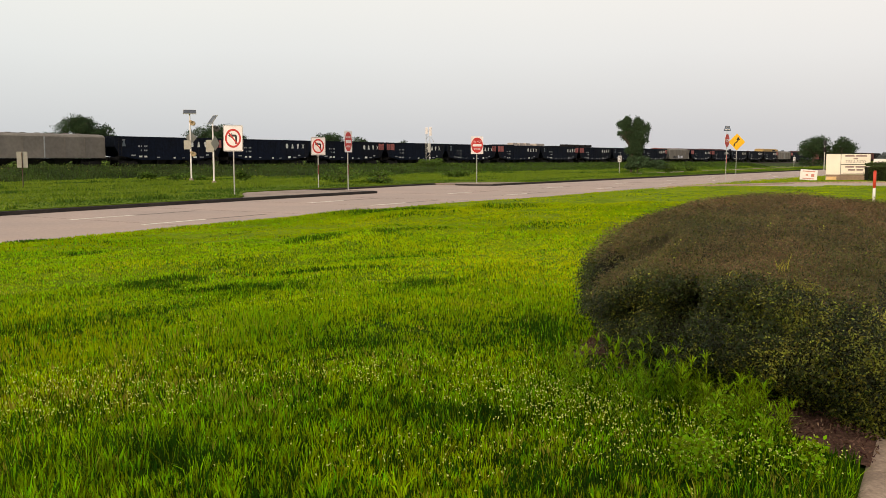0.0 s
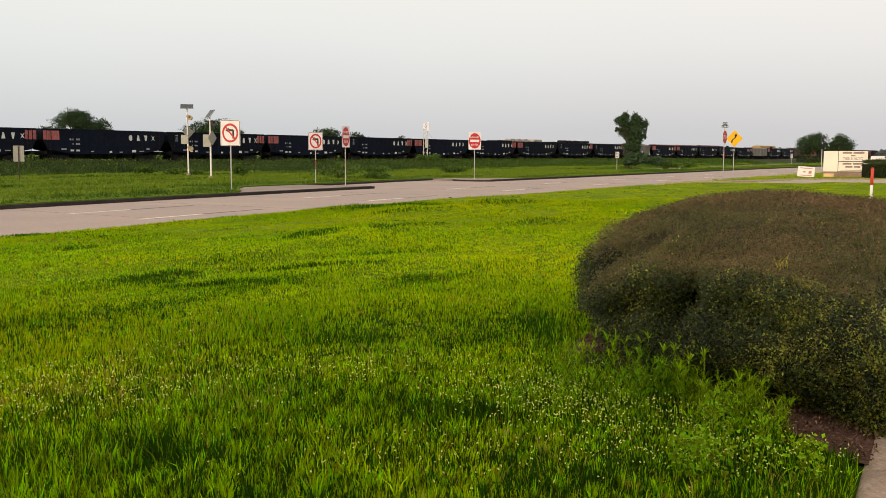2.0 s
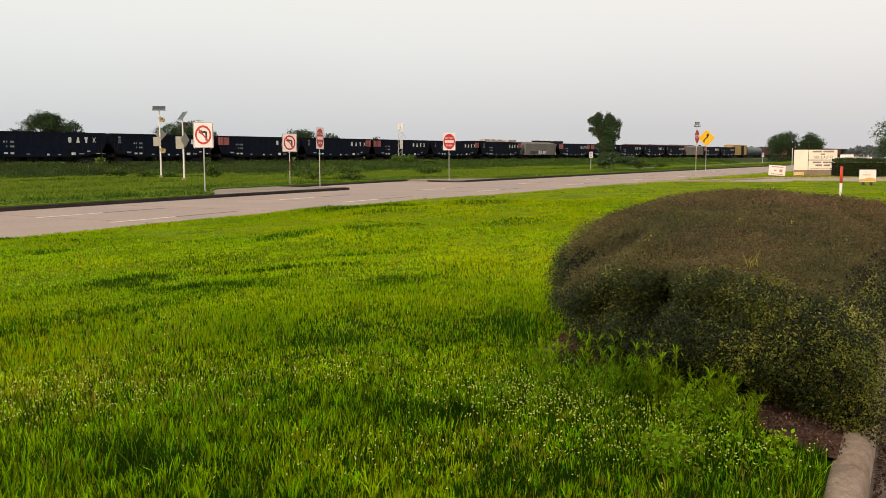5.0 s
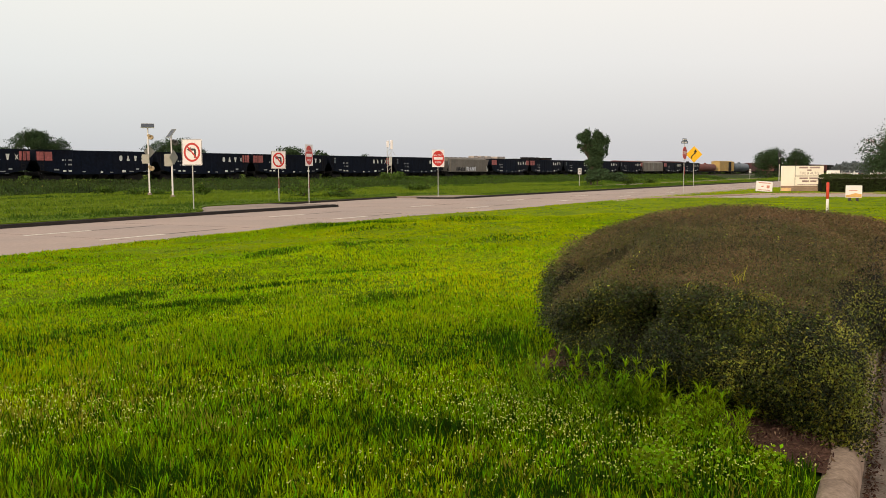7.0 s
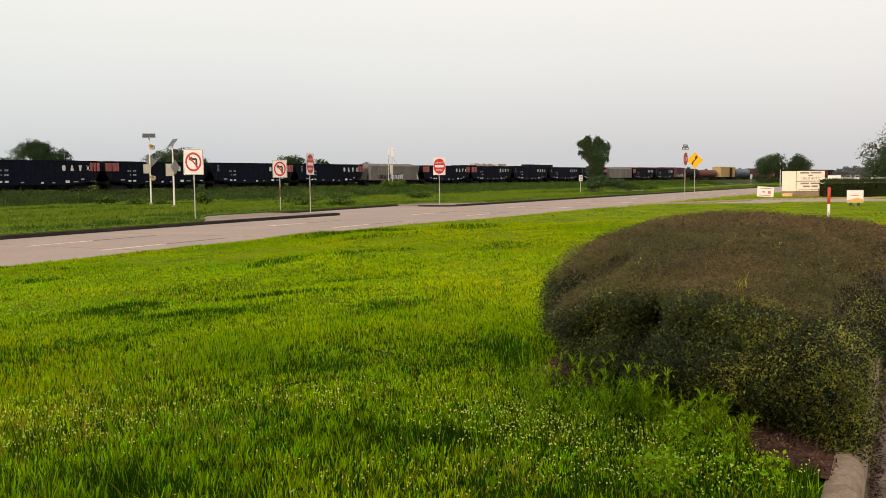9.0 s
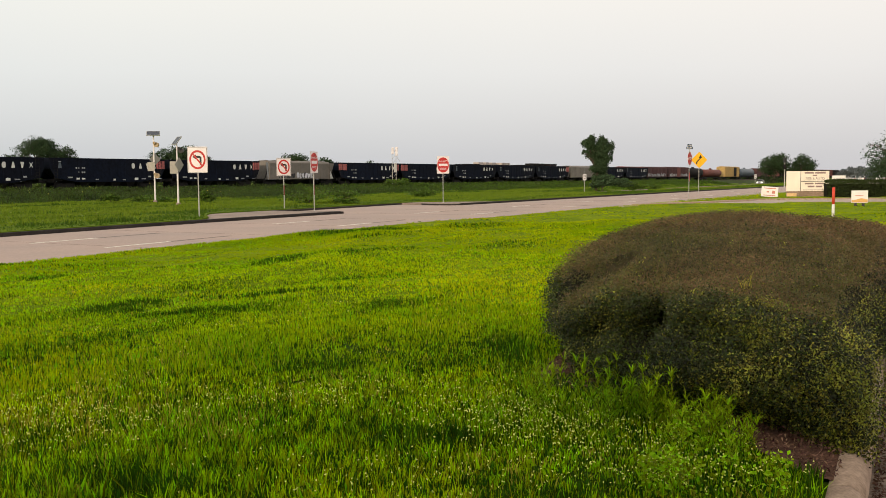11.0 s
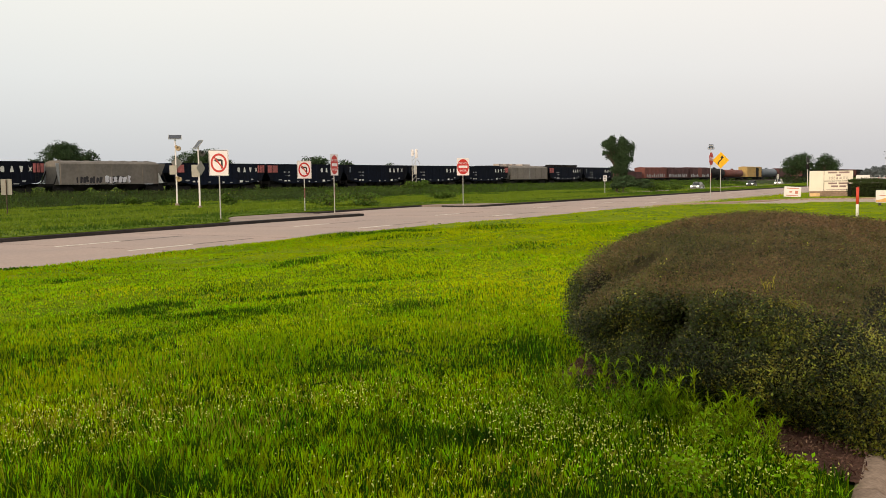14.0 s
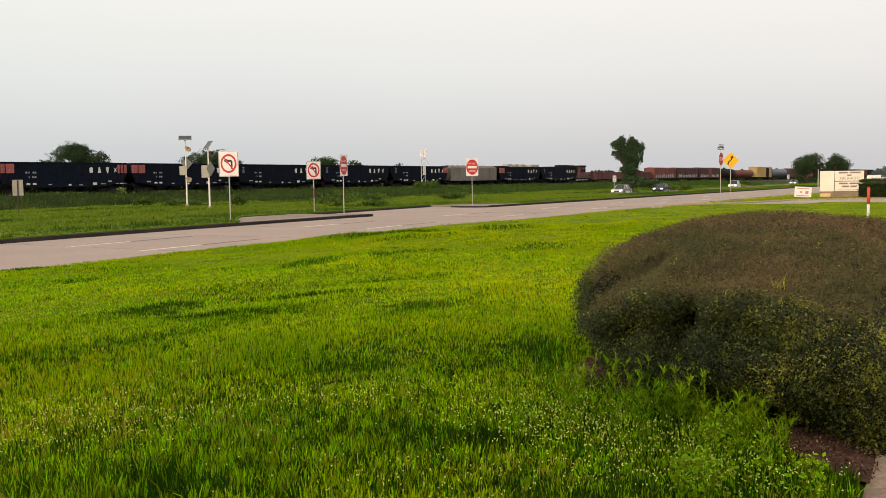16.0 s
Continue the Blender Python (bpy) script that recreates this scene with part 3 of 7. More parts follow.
tagged(finish("lawn_shoulder", ribbon("lawn", A_LAWN, near_edge(A_LAWN) + 0.2, near_edge(A_LAWN) + 1.7, (-0.31, -0.50), M_TURF, 0.4), M_TURF), "grassed edge of the lawn along the road", "ground", kind="structure")

island("median_slab", np.append(np.arange(27, 41, 1.3), 41.3), "raised concrete traffic island with a tapering nose")
island("median_slab", np.arange(58.0, 68, 1.2), "raised concrete traffic island beside the median opening")
# rounded nose of each island
for a_tip, way in ((41.3, 1), (58.0, -1)):
    bm = bmesh.new()
    k, g = float(far_kerb(a_tip)), float(far_kerb(a_tip)) - (2.6 if way > 0 else 3.4)
    ring = []
    for i in range(9):
        b = math.pi * i / 8
        ring.append(spot((k + g) / 2 + (k - g) / 2 * math.cos(b), a_tip + way * 0.9 * math.sin(b)))
    lo, hi = [bm.verts.new((*p, ROAD_Z - 0.1)) for p in ring], [bm.verts.new((*p, ROAD_Z + 0.125)) for p in ring]
    for i in range(8):
        bm.faces.new((lo[i], lo[i + 1], hi[i + 1], hi[i]))
    bm.faces.new(hi).material_index = 1
    bmesh.ops.recalc_face_normals(bm, faces=bm.faces[:])
    tagged(finish("island_nose", bm, [M_KERB, M_SLAB]), "rounded concrete nose of the traffic island", "kerb", kind="structure")

# driveway and its pale kerb
bm = bmesh.new()
lo = [bm.verts.new((x, y, -0.52)) for x, y in DRIVE]
hi = [bm.verts.new((x, y, -0.40)) for x, y in DRIVE]
bm.faces.new(hi)
for i in range(len(DRIVE)):
    j = (i + 1) % len(DRIVE)
    bm.faces.new((lo[i], lo[j], hi[j], hi[i]))
bmesh.ops.recalc_face_normals(bm, faces=bm.faces[:])
tagged(finish("driveway", bm, M_DRIVE), "worn concrete driveway that leaves the road", "driveway", kind="structure")


def path_kerb(name, pts, width, z0, z1, material, label):
    bm = bmesh.new()
    prev = None
    for i, p in enumerate(pts):
        p = Vector(p)
        d = (Vector(pts[min(i + 1, len(pts) - 1)]) - Vector(pts[max(i - 1, 0)])).normalized()
        s = Vector((d.y, -d.x)) * width
        cut = [bm.verts.new((*q, z)) for q, z in ((p, z0), (p, z1 - 0.02), (p + s * 0.15, z1), (p + s * 0.85, z1), (p + s, z1 - 0.03), (p + s, z0))]
        if prev:
            for k in range(5):
                bm.faces.new((prev[k], cut[k], cut[k + 1], prev[k + 1]))
        else:
            bm.faces.new(cut)
        prev = cut
    bm.faces.new(prev[::-1])
    bmesh.ops.recalc_face_normals(bm, faces=bm.faces[:])
    tagged(finish(name, bm, material), label, "kerb", kind="structure")


path_kerb("drive_kerb", [(15.2, 61.0), (18, 63.4), (20.7, 65.4), (23.6, 68), (26.4, 70.2)], 0.45, -0.5, -0.27, M_PALEKERB, "pale concrete kerb along the driveway mouth")
path_kerb("drive_kerb", [(26.9, 70.8), (28.5, 73.2), (36, 74.2), (50, 70.2), (80, 61.9)], 0.30, -0.5, -0.29, M_PALEKERB, "pale concrete kerb along the driveway")

# parking lot beside the hedge, with its kerb in lengths
KD = (KERB_B - KERB_A).normalized()
KS = Vector((KD.y, -KD.x, 0))
bm = bmesh.new()
p0, p1 = KERB_A - KD * 12.6, KERB_B + KD * 12
quad = [p0 + KS * 0.06, p0 + KS * 30, p1 + KS * 30, p1 + KS * 0.06]
hexa(bm, [(q.x, q.y, -0.3) for q in quad] + [(q.x, q.y, -0.13) for q in quad])
tagged(finish("parking_lot", bm, M_ASPHALT), "worn grey asphalt of the parking lot beside the hedge", "pavement", kind="structure")
for k in range(-6, 11):
    a, b = KERB_A + KD * (k * 1.83 - 0.95), KERB_A + KD * ((k + 1) * 1.83 - 0.962)
    n = 7
    bm = bmesh.new()
    prev = None
    for i in range(n):
        c = a.lerp(b, i / (n - 1))
        wob = [0.009 * (noise.noise(Vector((c.x * 3, c.y * 3, j * 5.0)))) for j in range(8)]
        prof = [(0.0, -0.25), (0.0, -0.01), (0.012, 0.014), (0.045, 0.032), (0.10, 0.034), (0.145, 0.016), (0.168, -0.02), (0.185, -0.25)]
        cut = [bm.verts.new(c + KS * (u + w - 0.05) + Vector((0, 0, h + w))) for (u, h), w in zip(prof, wob)]
        if prev:
            for j in range(7):
                bm.faces.new((prev[j], cut[j], cut[j + 1], prev[j + 1]))
        else:
            bm.faces.new(cut)
        prev = cut
    bm.faces.new(prev[::-1])
    bmesh.ops.recalc_face_normals(bm, faces=bm.faces[:])
    tagged(finish("parking_kerb", bm, M_PALEKERB, smooth=True), "pale weathered concrete kerb of the parking lot", "kerb", kind="structure")

# railway bed: ballast, sleepers' line, rails; two tracks
for shift, what in ((1.55, "main"), (7.2, "siding")):
    bm = bmesh.new()
    for s0, s1 in ((-90, 340),):
        for u0, u1, z0, z1 in ((-3.4, 3.4, -0.1, RAIL_Z - 0.2),):
            c = []
            for s in (s0, s1):
                for u, z in ((u0, z0), (u0 + 1.4, z1), (u1 - 1.4, z1), (u1, z0)):
                    c.append(TRACK + TD * s - TN * (shift + u) + Vector((0, 0, z)))
            v = [bm.verts.new(p) for p in c]
            for i in range(3):
                bm.faces.new((v[i], v[i + 4], v[i + 5], v[i + 1]))
    bmesh.ops.recalc_face_normals(bm, faces=bm.faces[:])
    tagged(finish("track_bed", bm, M_BALLAST), "grey crushed-stone bed under the railway track", "track bed", kind="structure")
    for g in (-0.75, 0.75):
        bm = bmesh.new()
        c = [TRACK + TD * s - TN * (shift + g + u) + Vector((0, 0, z)) for z in (RAIL_Z - 0.22, RAIL_Z) for s, u in ((-90, -0.04), (340, -0.04), (340, 0.04), (-90, 0.04))]
        hexa(bm, c)
        tagged(finish("rail", bm, M_RAIL), "rusty steel rail on the ballast", "rail", kind="structure")

# ---- freight cars; each stands with its left end at x = 0 and its near side towards -y ----
def bogie(parent, x):
    b = bmesh.new()
    for y in (-1.05, 1.05):
        plate(b, [(x - 1.15, 0.28), (x - 0.7, 0.20), (x - 0.4, 0.12), (x + 0.4, 0.12), (x + 0.7, 0.20), (x + 1.15, 0.28), (x + 1.15, 0.55), (x + 0.5, 0.72), (x - 0.5, 0.72), (x - 1.15, 0.55)], y - 0.08, y + 0.08)
    box(b, x - 0.22, x + 0.22, -1.1, 1.1, 0.35, 0.6)
    frame_ob = part("bogie", b, M_UNDER, parent, "dark cast-steel bogie")
    for dx in (-0.87, 0.87):
        w = bmesh.new()
        for y in (-0.78, 0.78):
            tube(w, (x + dx, y - 0.07, 0.46), (x + dx, y + 0.07, 0.46), 0.46, n=16)
        tube(w, (x + dx, -0.78, 0.46), (x + dx, 0.78, 0.46), 0.08, n=8)
        part("wheelset", w, M_UNDER, frame_ob)


def coupler(parent, x, way):
    b = bmesh.new()
    box(b, min(x, x + way * 0.65), max(x, x + way * 0.65), -0.12, 0.12, 0.78, 1.02)
    part("coupler", b, M_UNDER, parent)


def ladder(parent, x, y, z0, z1, mat):
    b = bmesh.new()
    for dx in (-0.2, 0.2):
        tube(b, (x + dx, y, z0), (x + dx, y, z1), 0.02, n=5)
    for i in range(7):
        z = z0 + (z1 - z0) * (i + 0.5) / 7
        tube(b, (x - 0.2, y, z), (x + 0.2, y, z), 0.015, n=5)
    part("ladder", b, mat, parent)


def bar(parent, x0, x1, z0, z1, mat, name="stencil", y=-1.57, label=""):
    b = bmesh.new()
    box(b, x0, x1, y - 0.02, y + 0.01, z0, z1)
    return part(name, b, mat, parent, label)


def coal_car(red_left, red_right, label):
    """Black high-sided open car on two bogies; z is counted from the rail."""
    car = empty("coal_hopper_car")
    L, W, TOP = 15.0, 1.55, 3.62
    b = bmesh.new()
    # side sheets, ends, sloped floor sheets
    for y0, y1 in ((-W, -W + 0.06), (W - 0.06, W)):
        plate(b, [(-0.25, 2.45), (0.40, 1.35), (3.2, 0.86), (L - 3.2, 0.86), (L - 0.15, 1.35), (L + 0.45, 2.45), (L + 0.45, TOP), (-0.25, TOP)], y0, y1)
    for x0, x1, xs in ((0.1, 0.18, 2.9), (L - 0.18, L - 0.1, L - 2.9)):
        hexa(b, [(x0, -W + 0.06, 2.4), (x1, -W + 0.06, 2.4), (x1, W - 0.06, 2.4), (x0, W - 0.06, 2.4), (x0, -W + 0.06, TOP - 0.03), (x1, -W + 0.06, TOP - 0.03), (x1, W - 0.06, TOP - 0.03), (x0, W - 0.06, TOP - 0.03)])
    box(b, 2.5, L - 2.5, -W + 0.07, W - 0.07, 1.0, 1.1)
    hexa(b, [(0.2, -W + .07, 2.4), (2.6, -W + .07, 1.0), (2.6, W - .07, 1.0), (0.2, W - .07, 2.4), (0.2, -W + .07, 2.5), (2.6, -W + .07, 1.1), (2.6, W - .07, 1.1), (0.2, W - .07, 2.5)])
    hexa(b, [(L - 2.6, -W + .07, 1.0), (L - .2, -W + .07, 2.4), (L - .2, W - .07, 2.4), (L - 2.6, W - .07, 1.0), (L - 2.6, -W + .07, 1.1), (L - .2, -W + .07, 2.5), (L - .2, W - .07, 2.5), (L - 2.6, W - .07, 1.1)])
    part("body", b, M_BLACK, car)
    b = bmesh.new()
    for y in (-W - 0.03, W - 0.06):
        box(b, -0.28, L + 0.48, y, y + 0.09, TOP - 0.14, TOP)
    for x in (0.0, L - 0.1):
        box(b, x, x + 0.1, -W + 0.06, W - 0.06, TOP - 0.14, TOP)
    part("top_chord", b, M_BLACK, car)
    for i in range(13):
        x = 1.1 + i * (L - 2.2) / 12
        for y in (-W - 0.045, W + 0.002):
            b = bmesh.new()
            box(b, x - 0.04, x + 0.04, y, y + 0.043, 1.25 if 1 < i < 11 else 1.65, TOP - 0.15)
            part("rib", b, M_BLACK, car)
    b = bmesh.new()
    box(b, -0.1, L + 0.1, -0.3, 0.3, 0.72, 0.98)
    for x in (0.0, L - 0.25):
        box(b, x, x + 0.25, -1.5, 1.5, 0.85, 1.2)
    for i in range(4):
        x = 3.6 + i * 2.1
        hexa(b, [(x + .35, -.9, .3), (x + 1.15, -.9, .3), (x + 1.15, .9, .3), (x + .35, .9, .3), (x, -1.3, .87), (x + 1.5, -1.3, .87), (x + 1.5, 1.3, .87), (x, 1.3, .87)])
    for x in (1.6, L - 3.0):
        box(b, x, x + 1.4, -1.15, 1.15, 0.985, 1.3)
    part("underframe", b, M_UNDER, car, "grimy centre sill and hopper doors")
    bogie(car, 1.95)
    bogie(car, L - 1.95)
    coupler(car, 0.0, -1)
    coupler(car, L, 1)
    ladder(car, 0.42, -W - 0.06, 1.1, TOP - 0.1, M_UNDER)
    ladder(car, L - 0.42, -W - 0.06, 1.1, TOP - 0.1, M_UNDER)
    # four large plain white shapes, and rows of small marks
    shapes = ([(0.3, 0), (0.8, 0), (1, 0.2), (1, 0.8), (0.8, 1), (0.3, 1), (0, 0.75), (0, 0.25)], [(0, 0), (1, 0), (0.66, 1), (0.34, 1)],
              [(0.32, 0), (0.68, 0), (1, 1), (0, 1)], [(0, 0), (0.5, 0.36), (1, 0), (0.66, 0.5), (1, 1), (0.5, 0.64), (0, 1), (0.34, 0.5)])
    for x0, outline in zip((10.52, 11.57, 12.61, 13.64), shapes):
        b = bmesh.new()
        plate(b, [(x0 + 0.42 * u, 2.46 + 0.64 * v) for u, v in outline], -1.62, -1.59)
        part("initial", b, M_STENCIL, car, "plain white painted shape")
    for x0, x1, z in ((2.95, 3.4, 2.36), (3.75, 4.15, 2.36), (3.22, 3.38, 1.86), (3.7, 4.15, 1.86)):
        for k in (0, 1):
            bar(car, x0 + k * (x1 - x0) * 0.55, x0 + (0.42 + k * 0.58) * (x1 - x0), z + 0.03, z + 0.22, M_STENCILDIM, "car_mark")
    for x0, x1, z, h in ((3.0, 3.4, 1.16, .2), (3.7, 4.1, 1.16, .2), (1.9, 2.5, 1.32, .16), (5.5, 5.9, 1.12, .1), (7.9, 8.2, 1.02, .2), (9.2, 9.6, 1.05, .1), (10.9, 11.4, 1.08, .28), (11.9, 12.5, 1.15, .12), (12.9, 13.3, 1.4, .18)):
        bar(car, x0, x1, z, z + h, M_STENCIL if h > 0.19 else M_STENCILDIM, "small_mark", -1.6)
    if not red_left:
        b = bmesh.new()
        plate(b, [(0.72, 2.45), (1.18, 2.45), (1.06, 3.05), (0.84, 3.05)], -1.62, -1.59)
        part("end_mark", b, M_TANKBLUE, car, "dull pale mark at the end")
        bar(car, 0.78, 1.12, 3.12, 3.24, M_STENCILDIM, "end_mark", -1.6)
    if red_left:
        for x0, x1 in ((-0.15, 0.70), (0.80, 1.70)):
            bar(car, x0, x1, 2.42, 3.40, M_CARRED, "red_panel", -1.6, "faded red end panel")
    if red_right:
        for x0, x1 in ((14.16, 14.46), (14.58, 14.90), (15.02, 15.38)):
            bar(car, x0, x1, 2.42, 3.40, M_CARRED, "red_panel", -1.6, "faded red end panel")
    return tagged(car, label, "freight car", "passing freight train")


def covered_hopper(spray, label):
    car = empty("covered_hopper_car")
    L, W, TOP = 16.2, 1.55, 3.66
    x0, x1 = (1.25, 14.2) if spray else (0.9, 15.6)
    b = bmesh.new()
    prof = [(-W, 1.05), (-W - 0.03, 1.2), (-W - 0.03, TOP - 0.25), (-W + 0.25, TOP - 0.02), (-0.5, TOP + 0.08), (0.5, TOP + 0.08), (W - 0.25, TOP - 0.02), (W + 0.03, TOP - 0.25), (W + 0.03, 1.2), (W, 1.05)]
    rings = [[b.verts.new((x, y, z)) for y, z in prof] for x in (x0, x1)]
    for i in range(len(prof)):
        j = (i + 1) % len(prof)
        b.faces.new((rings[0][i], rings[1][i], rings[1][j], rings[0][j]))
    b.faces.new(rings[0])
    b.faces.new(rings[1][::-1])
    bmesh.ops.recalc_face_normals(b, faces=b.faces[:])
    part("body", b, M_GREYCAR, car)
    for i in range(7):
        x = x0 + 0.05 + i * (x1 - x0 - 0.1) / 6
        b = bmesh.new()
        box(b, x - 0.06, x + 0.06, -W - 0.08, -W - 0.032, 1.1, TOP - 0.27)
        part("side_post", b, M_GREYCAR if spray or i != 3 else M_STENCILDIM, car)
    b = bmesh.new()
    box(b, x0, x1, -0.45, 0.45, TOP + 0.08, TOP + 0.12)
    for i in range(8):
        x = x0 + 0.9 + i * 1.65
        tube(b, (x, 0, TOP + 0.10), (x, 0, TOP + 0.18), 0.3, n=10)
    part("roof_walk", b, M_GREYCAR, car, "grating and round hatches")
    b = bmesh.new()
    box(b, 0.2, L - 0.2, -0.3, 0.3, 0.72, 1.0)
    for x in (0.2, L - 0.5):
        box(b, x, x + 0.3, -1.5, 1.5, 0.9, 1.15)
    for i in range(3):
        x = x0 + 1.6 + i * 3.4
        hexa(b, [(x + .9, -.5, .25), (x + 1.8, -.5, .25), (x + 1.8, .5, .25), (x + .9, .5, .25), (x, -1.4, 1.04), (x + 2.7, -1.4, 1.04), (x + 2.7, 1.4, 1.04), (x, 1.4, 1.04)])
    for x, way in ((0.5, 1), (L - 0.5, -1)):
        for y in (-1.35, 1.25):
            hexa(b, [(x, y, 1.1), (x + way * .12, y, 1.1), (x + way * .12, y + .1, 1.1), (x, y + .1, 1.1), (x + way * 1.0, y, TOP - .4), (x + way * 1.12, y, TOP - .4), (x + way * 1.12, y + .1, TOP - .4), (x + way * 1.0, y + .1, TOP - .4)])
    part("underframe", b, M_UNDER, car, "sill, end braces and discharge hoppers")
    bogie(car, 2.0)
    bogie(car, L - 2.0)
    coupler(car, 0.2, -1)
    coupler(car, L - 0.2, 1)
    ladder(car, x1 - 0.25, -W - 0.1, 1.0, TOP - 0.2, M_GREYCAR)
    if spray:
        for xa, xb, way in ((0.42, x0, 1), (L - 0.42, x1, -1)):
            for y in (-1.42, 1.36):
                b = bmesh.new()
                q = [(xb - way * 0.12, 1.1), (xb - way * 0.02, 1.1), (xb - way * 0.02, TOP - 0.2), (xa + way * 0.35, TOP - 0.2)]
                plate(b, q if way > 0 else q[::-1], y, y + 0.06)
                part("end_sheet", b, M_STENCILDIM if way > 0 else M_GREYCAR, car, "sloping sheet at the end")
            if way < 0:
                b = bmesh.new()
                for k in range(5):
                    tube(b, (xb + 0.15 + 0.12 * k, -1.5, 1.1), (xb + 0.15 + 0.12 * k, -1.5, 2.3 - 0.25 * k), 0.04, n=5)
                tube(b, (xb + 0.1, -1.5, 2.35), (xb + 0.75, -1.5, 1.15), 0.05, n=5)
                part("end_brace", b, M_STENCIL, car, "white brace at the end platform")
        rnd = random.Random(5)
        def sprayed(xa, xb, z0, z1, count, mat, y, label):
            """A row of slanted, crowded angular shapes; no words."""
            step = (xb - xa) / count
            for i in range(count):
                x, w, lean = xa + i * step, step * rnd.uniform(0.82, 1.0), rnd.uniform(-0.06, 0.14)
                lo, hi = z0 + rnd.uniform(0, 0.14), z1 - rnd.uniform(0, 0.2)
                b = bmesh.new()
                plate(b, [(x, lo), (x + w * 0.55, lo - 0.05), (x + w, lo + 0.08), (x + w * 0.8 + lean, (lo + hi) / 2), (x + w + lean, hi - 0.05), (x + w * 0.4 + lean, hi + 0.06), (x + lean, hi - 0.03)], y - 0.005 - 0.0006 * i, y)
                part("spray_shape", b, mat, car, label)
        sprayed(6.92, 10.37, 1.12, 2.02, 5, M_GRAFDARK, -1.583, "dark spray-painted rim")
        sprayed(6.85, 10.3, 1.18, 2.05, 6, M_GRAF, -1.590, "pale spray-painted shape")
        sprayed(3.2, 6.4, 1.2, 1.95, 8, M_GRAFDARK, -1.583, "dark spray-painted shape")
    return tagged(car, label, "freight car", "passing freight train")


PASSING = []   # (car, metres along the track of its left end at the start)


def set_on(car, s):
    PASSING.append((car, s))
    return car


PLAIN = "black open-topped coal hopper with four white shapes"
protos = {}


def black_at(s, left, right):
    key = (left, right)
    if key not in protos:
        what = PLAIN + (", red end panels" if left and right else ", one red end" if left or right else "")
        protos[key] = coal_car(left, right, what)
        set_on(protos[key], s)
    else:
        set_on(copy_thing(protos[key], Matrix()), s)


for k in range(9):
    black_at(-2.87 + 16.34 * k, k % 2 == 1, k % 2 == 0)
black_at(-2.87 + 16.34 * 9, False, True)
for k in range(11, 16):
    black_at(-1.45 + 16.2 * k, k in (11, 12), k in (11, 15))
for k in range(17, 19):
    black_at(-1.4 + 16.2 * k, k == 17, False)
dusty = covered_hopper(False, "dusty grey-brown covered hopper car with a pale post")
set_on(dusty, -20.0)
grey = covered_hopper(True, "pale grey covered hopper car with spray paint on its side")
set_on(grey, 160.3)
set_on(copy_thing(dusty, Matrix()), 257.2)


def rail_pose(s, back=0.0):
    """Where a car's own space lies, with its left end s metres along the track."""
    p = TRACK + TD * s - TN * (1.58 + back)
    return pose(p.x, p.y, RAIL_Z, 0, 0, 90 - math.degrees(RAIL))


def run(t):
    """Metres that the train has gone by t seconds; it slows a little."""
    return 12.45 * t - 0.024 * t * t

# ---- signs and posts ----
def at_ground(x, y):
    o, a = across(x, y), float(along(x, y))
    if far_kerb(a) > o > grass_start(a) and not 41.3 < a < 58:
        return ROAD_Z + 0.12
    return float(height(x, y))


def pole(parent, z0, z1, r=0.03, mat=M_GALV, x=0.0, y=0.035):
    b = bmesh.new()
    tube(b, (x, y, z0), (x, y, z1), r, n=8)
    tube(b, (x, y, z0 - 0.02), (x, y, z0 + 0.06), r * 2.0, n=8)
    return part("post", b, mat, parent)


def words(text, size, parent, mat, x, y, z, label=""):
    """Raised lettering that faces -y, centred on x."""
    c = bpy.data.curves.new("lettering", "FONT")
    c.body, c.size, c.align_x, c.extrude = text, size, "CENTER", 0.004
    tmp = new("lettering", c)
    bpy.context.view_layer.update()
    me = bpy.data.meshes.new_from_object(tmp)
    bpy.data.objects.remove(tmp)
    me.materials.append(mat)
    ob = new("lettering", me)
    ob.parent = parent
    ob.matrix_basis = pose(x, y, z, 90, 0, 0)
    if label:
        ob["label"] = label
    return ob


def board(parent, w, h, z, front, r=0.05, name="sign_plate", y0=-0.012, y1=0.0, x=0.0, back=True, label=""):
    b = bmesh.new()
    plate(b, [(x + px, z + pz) for px, pz in rounded(w, h, r)], y0, y1)
    for f in b.faces:
        f.material_index = 1 if back and f.normal.y > -0.5 and f.calc_center_median().y > y0 + 0.001 else 0
    return part(name, b, [front, M_SIGNBACK] if back else front, parent, label)


def standing(name, x, y, turn, label, group="road signs", category="road sign"):
    return tagged(empty(name, pose(x, y, at_ground(x, y), 0, 0, turn)), label, category, group)


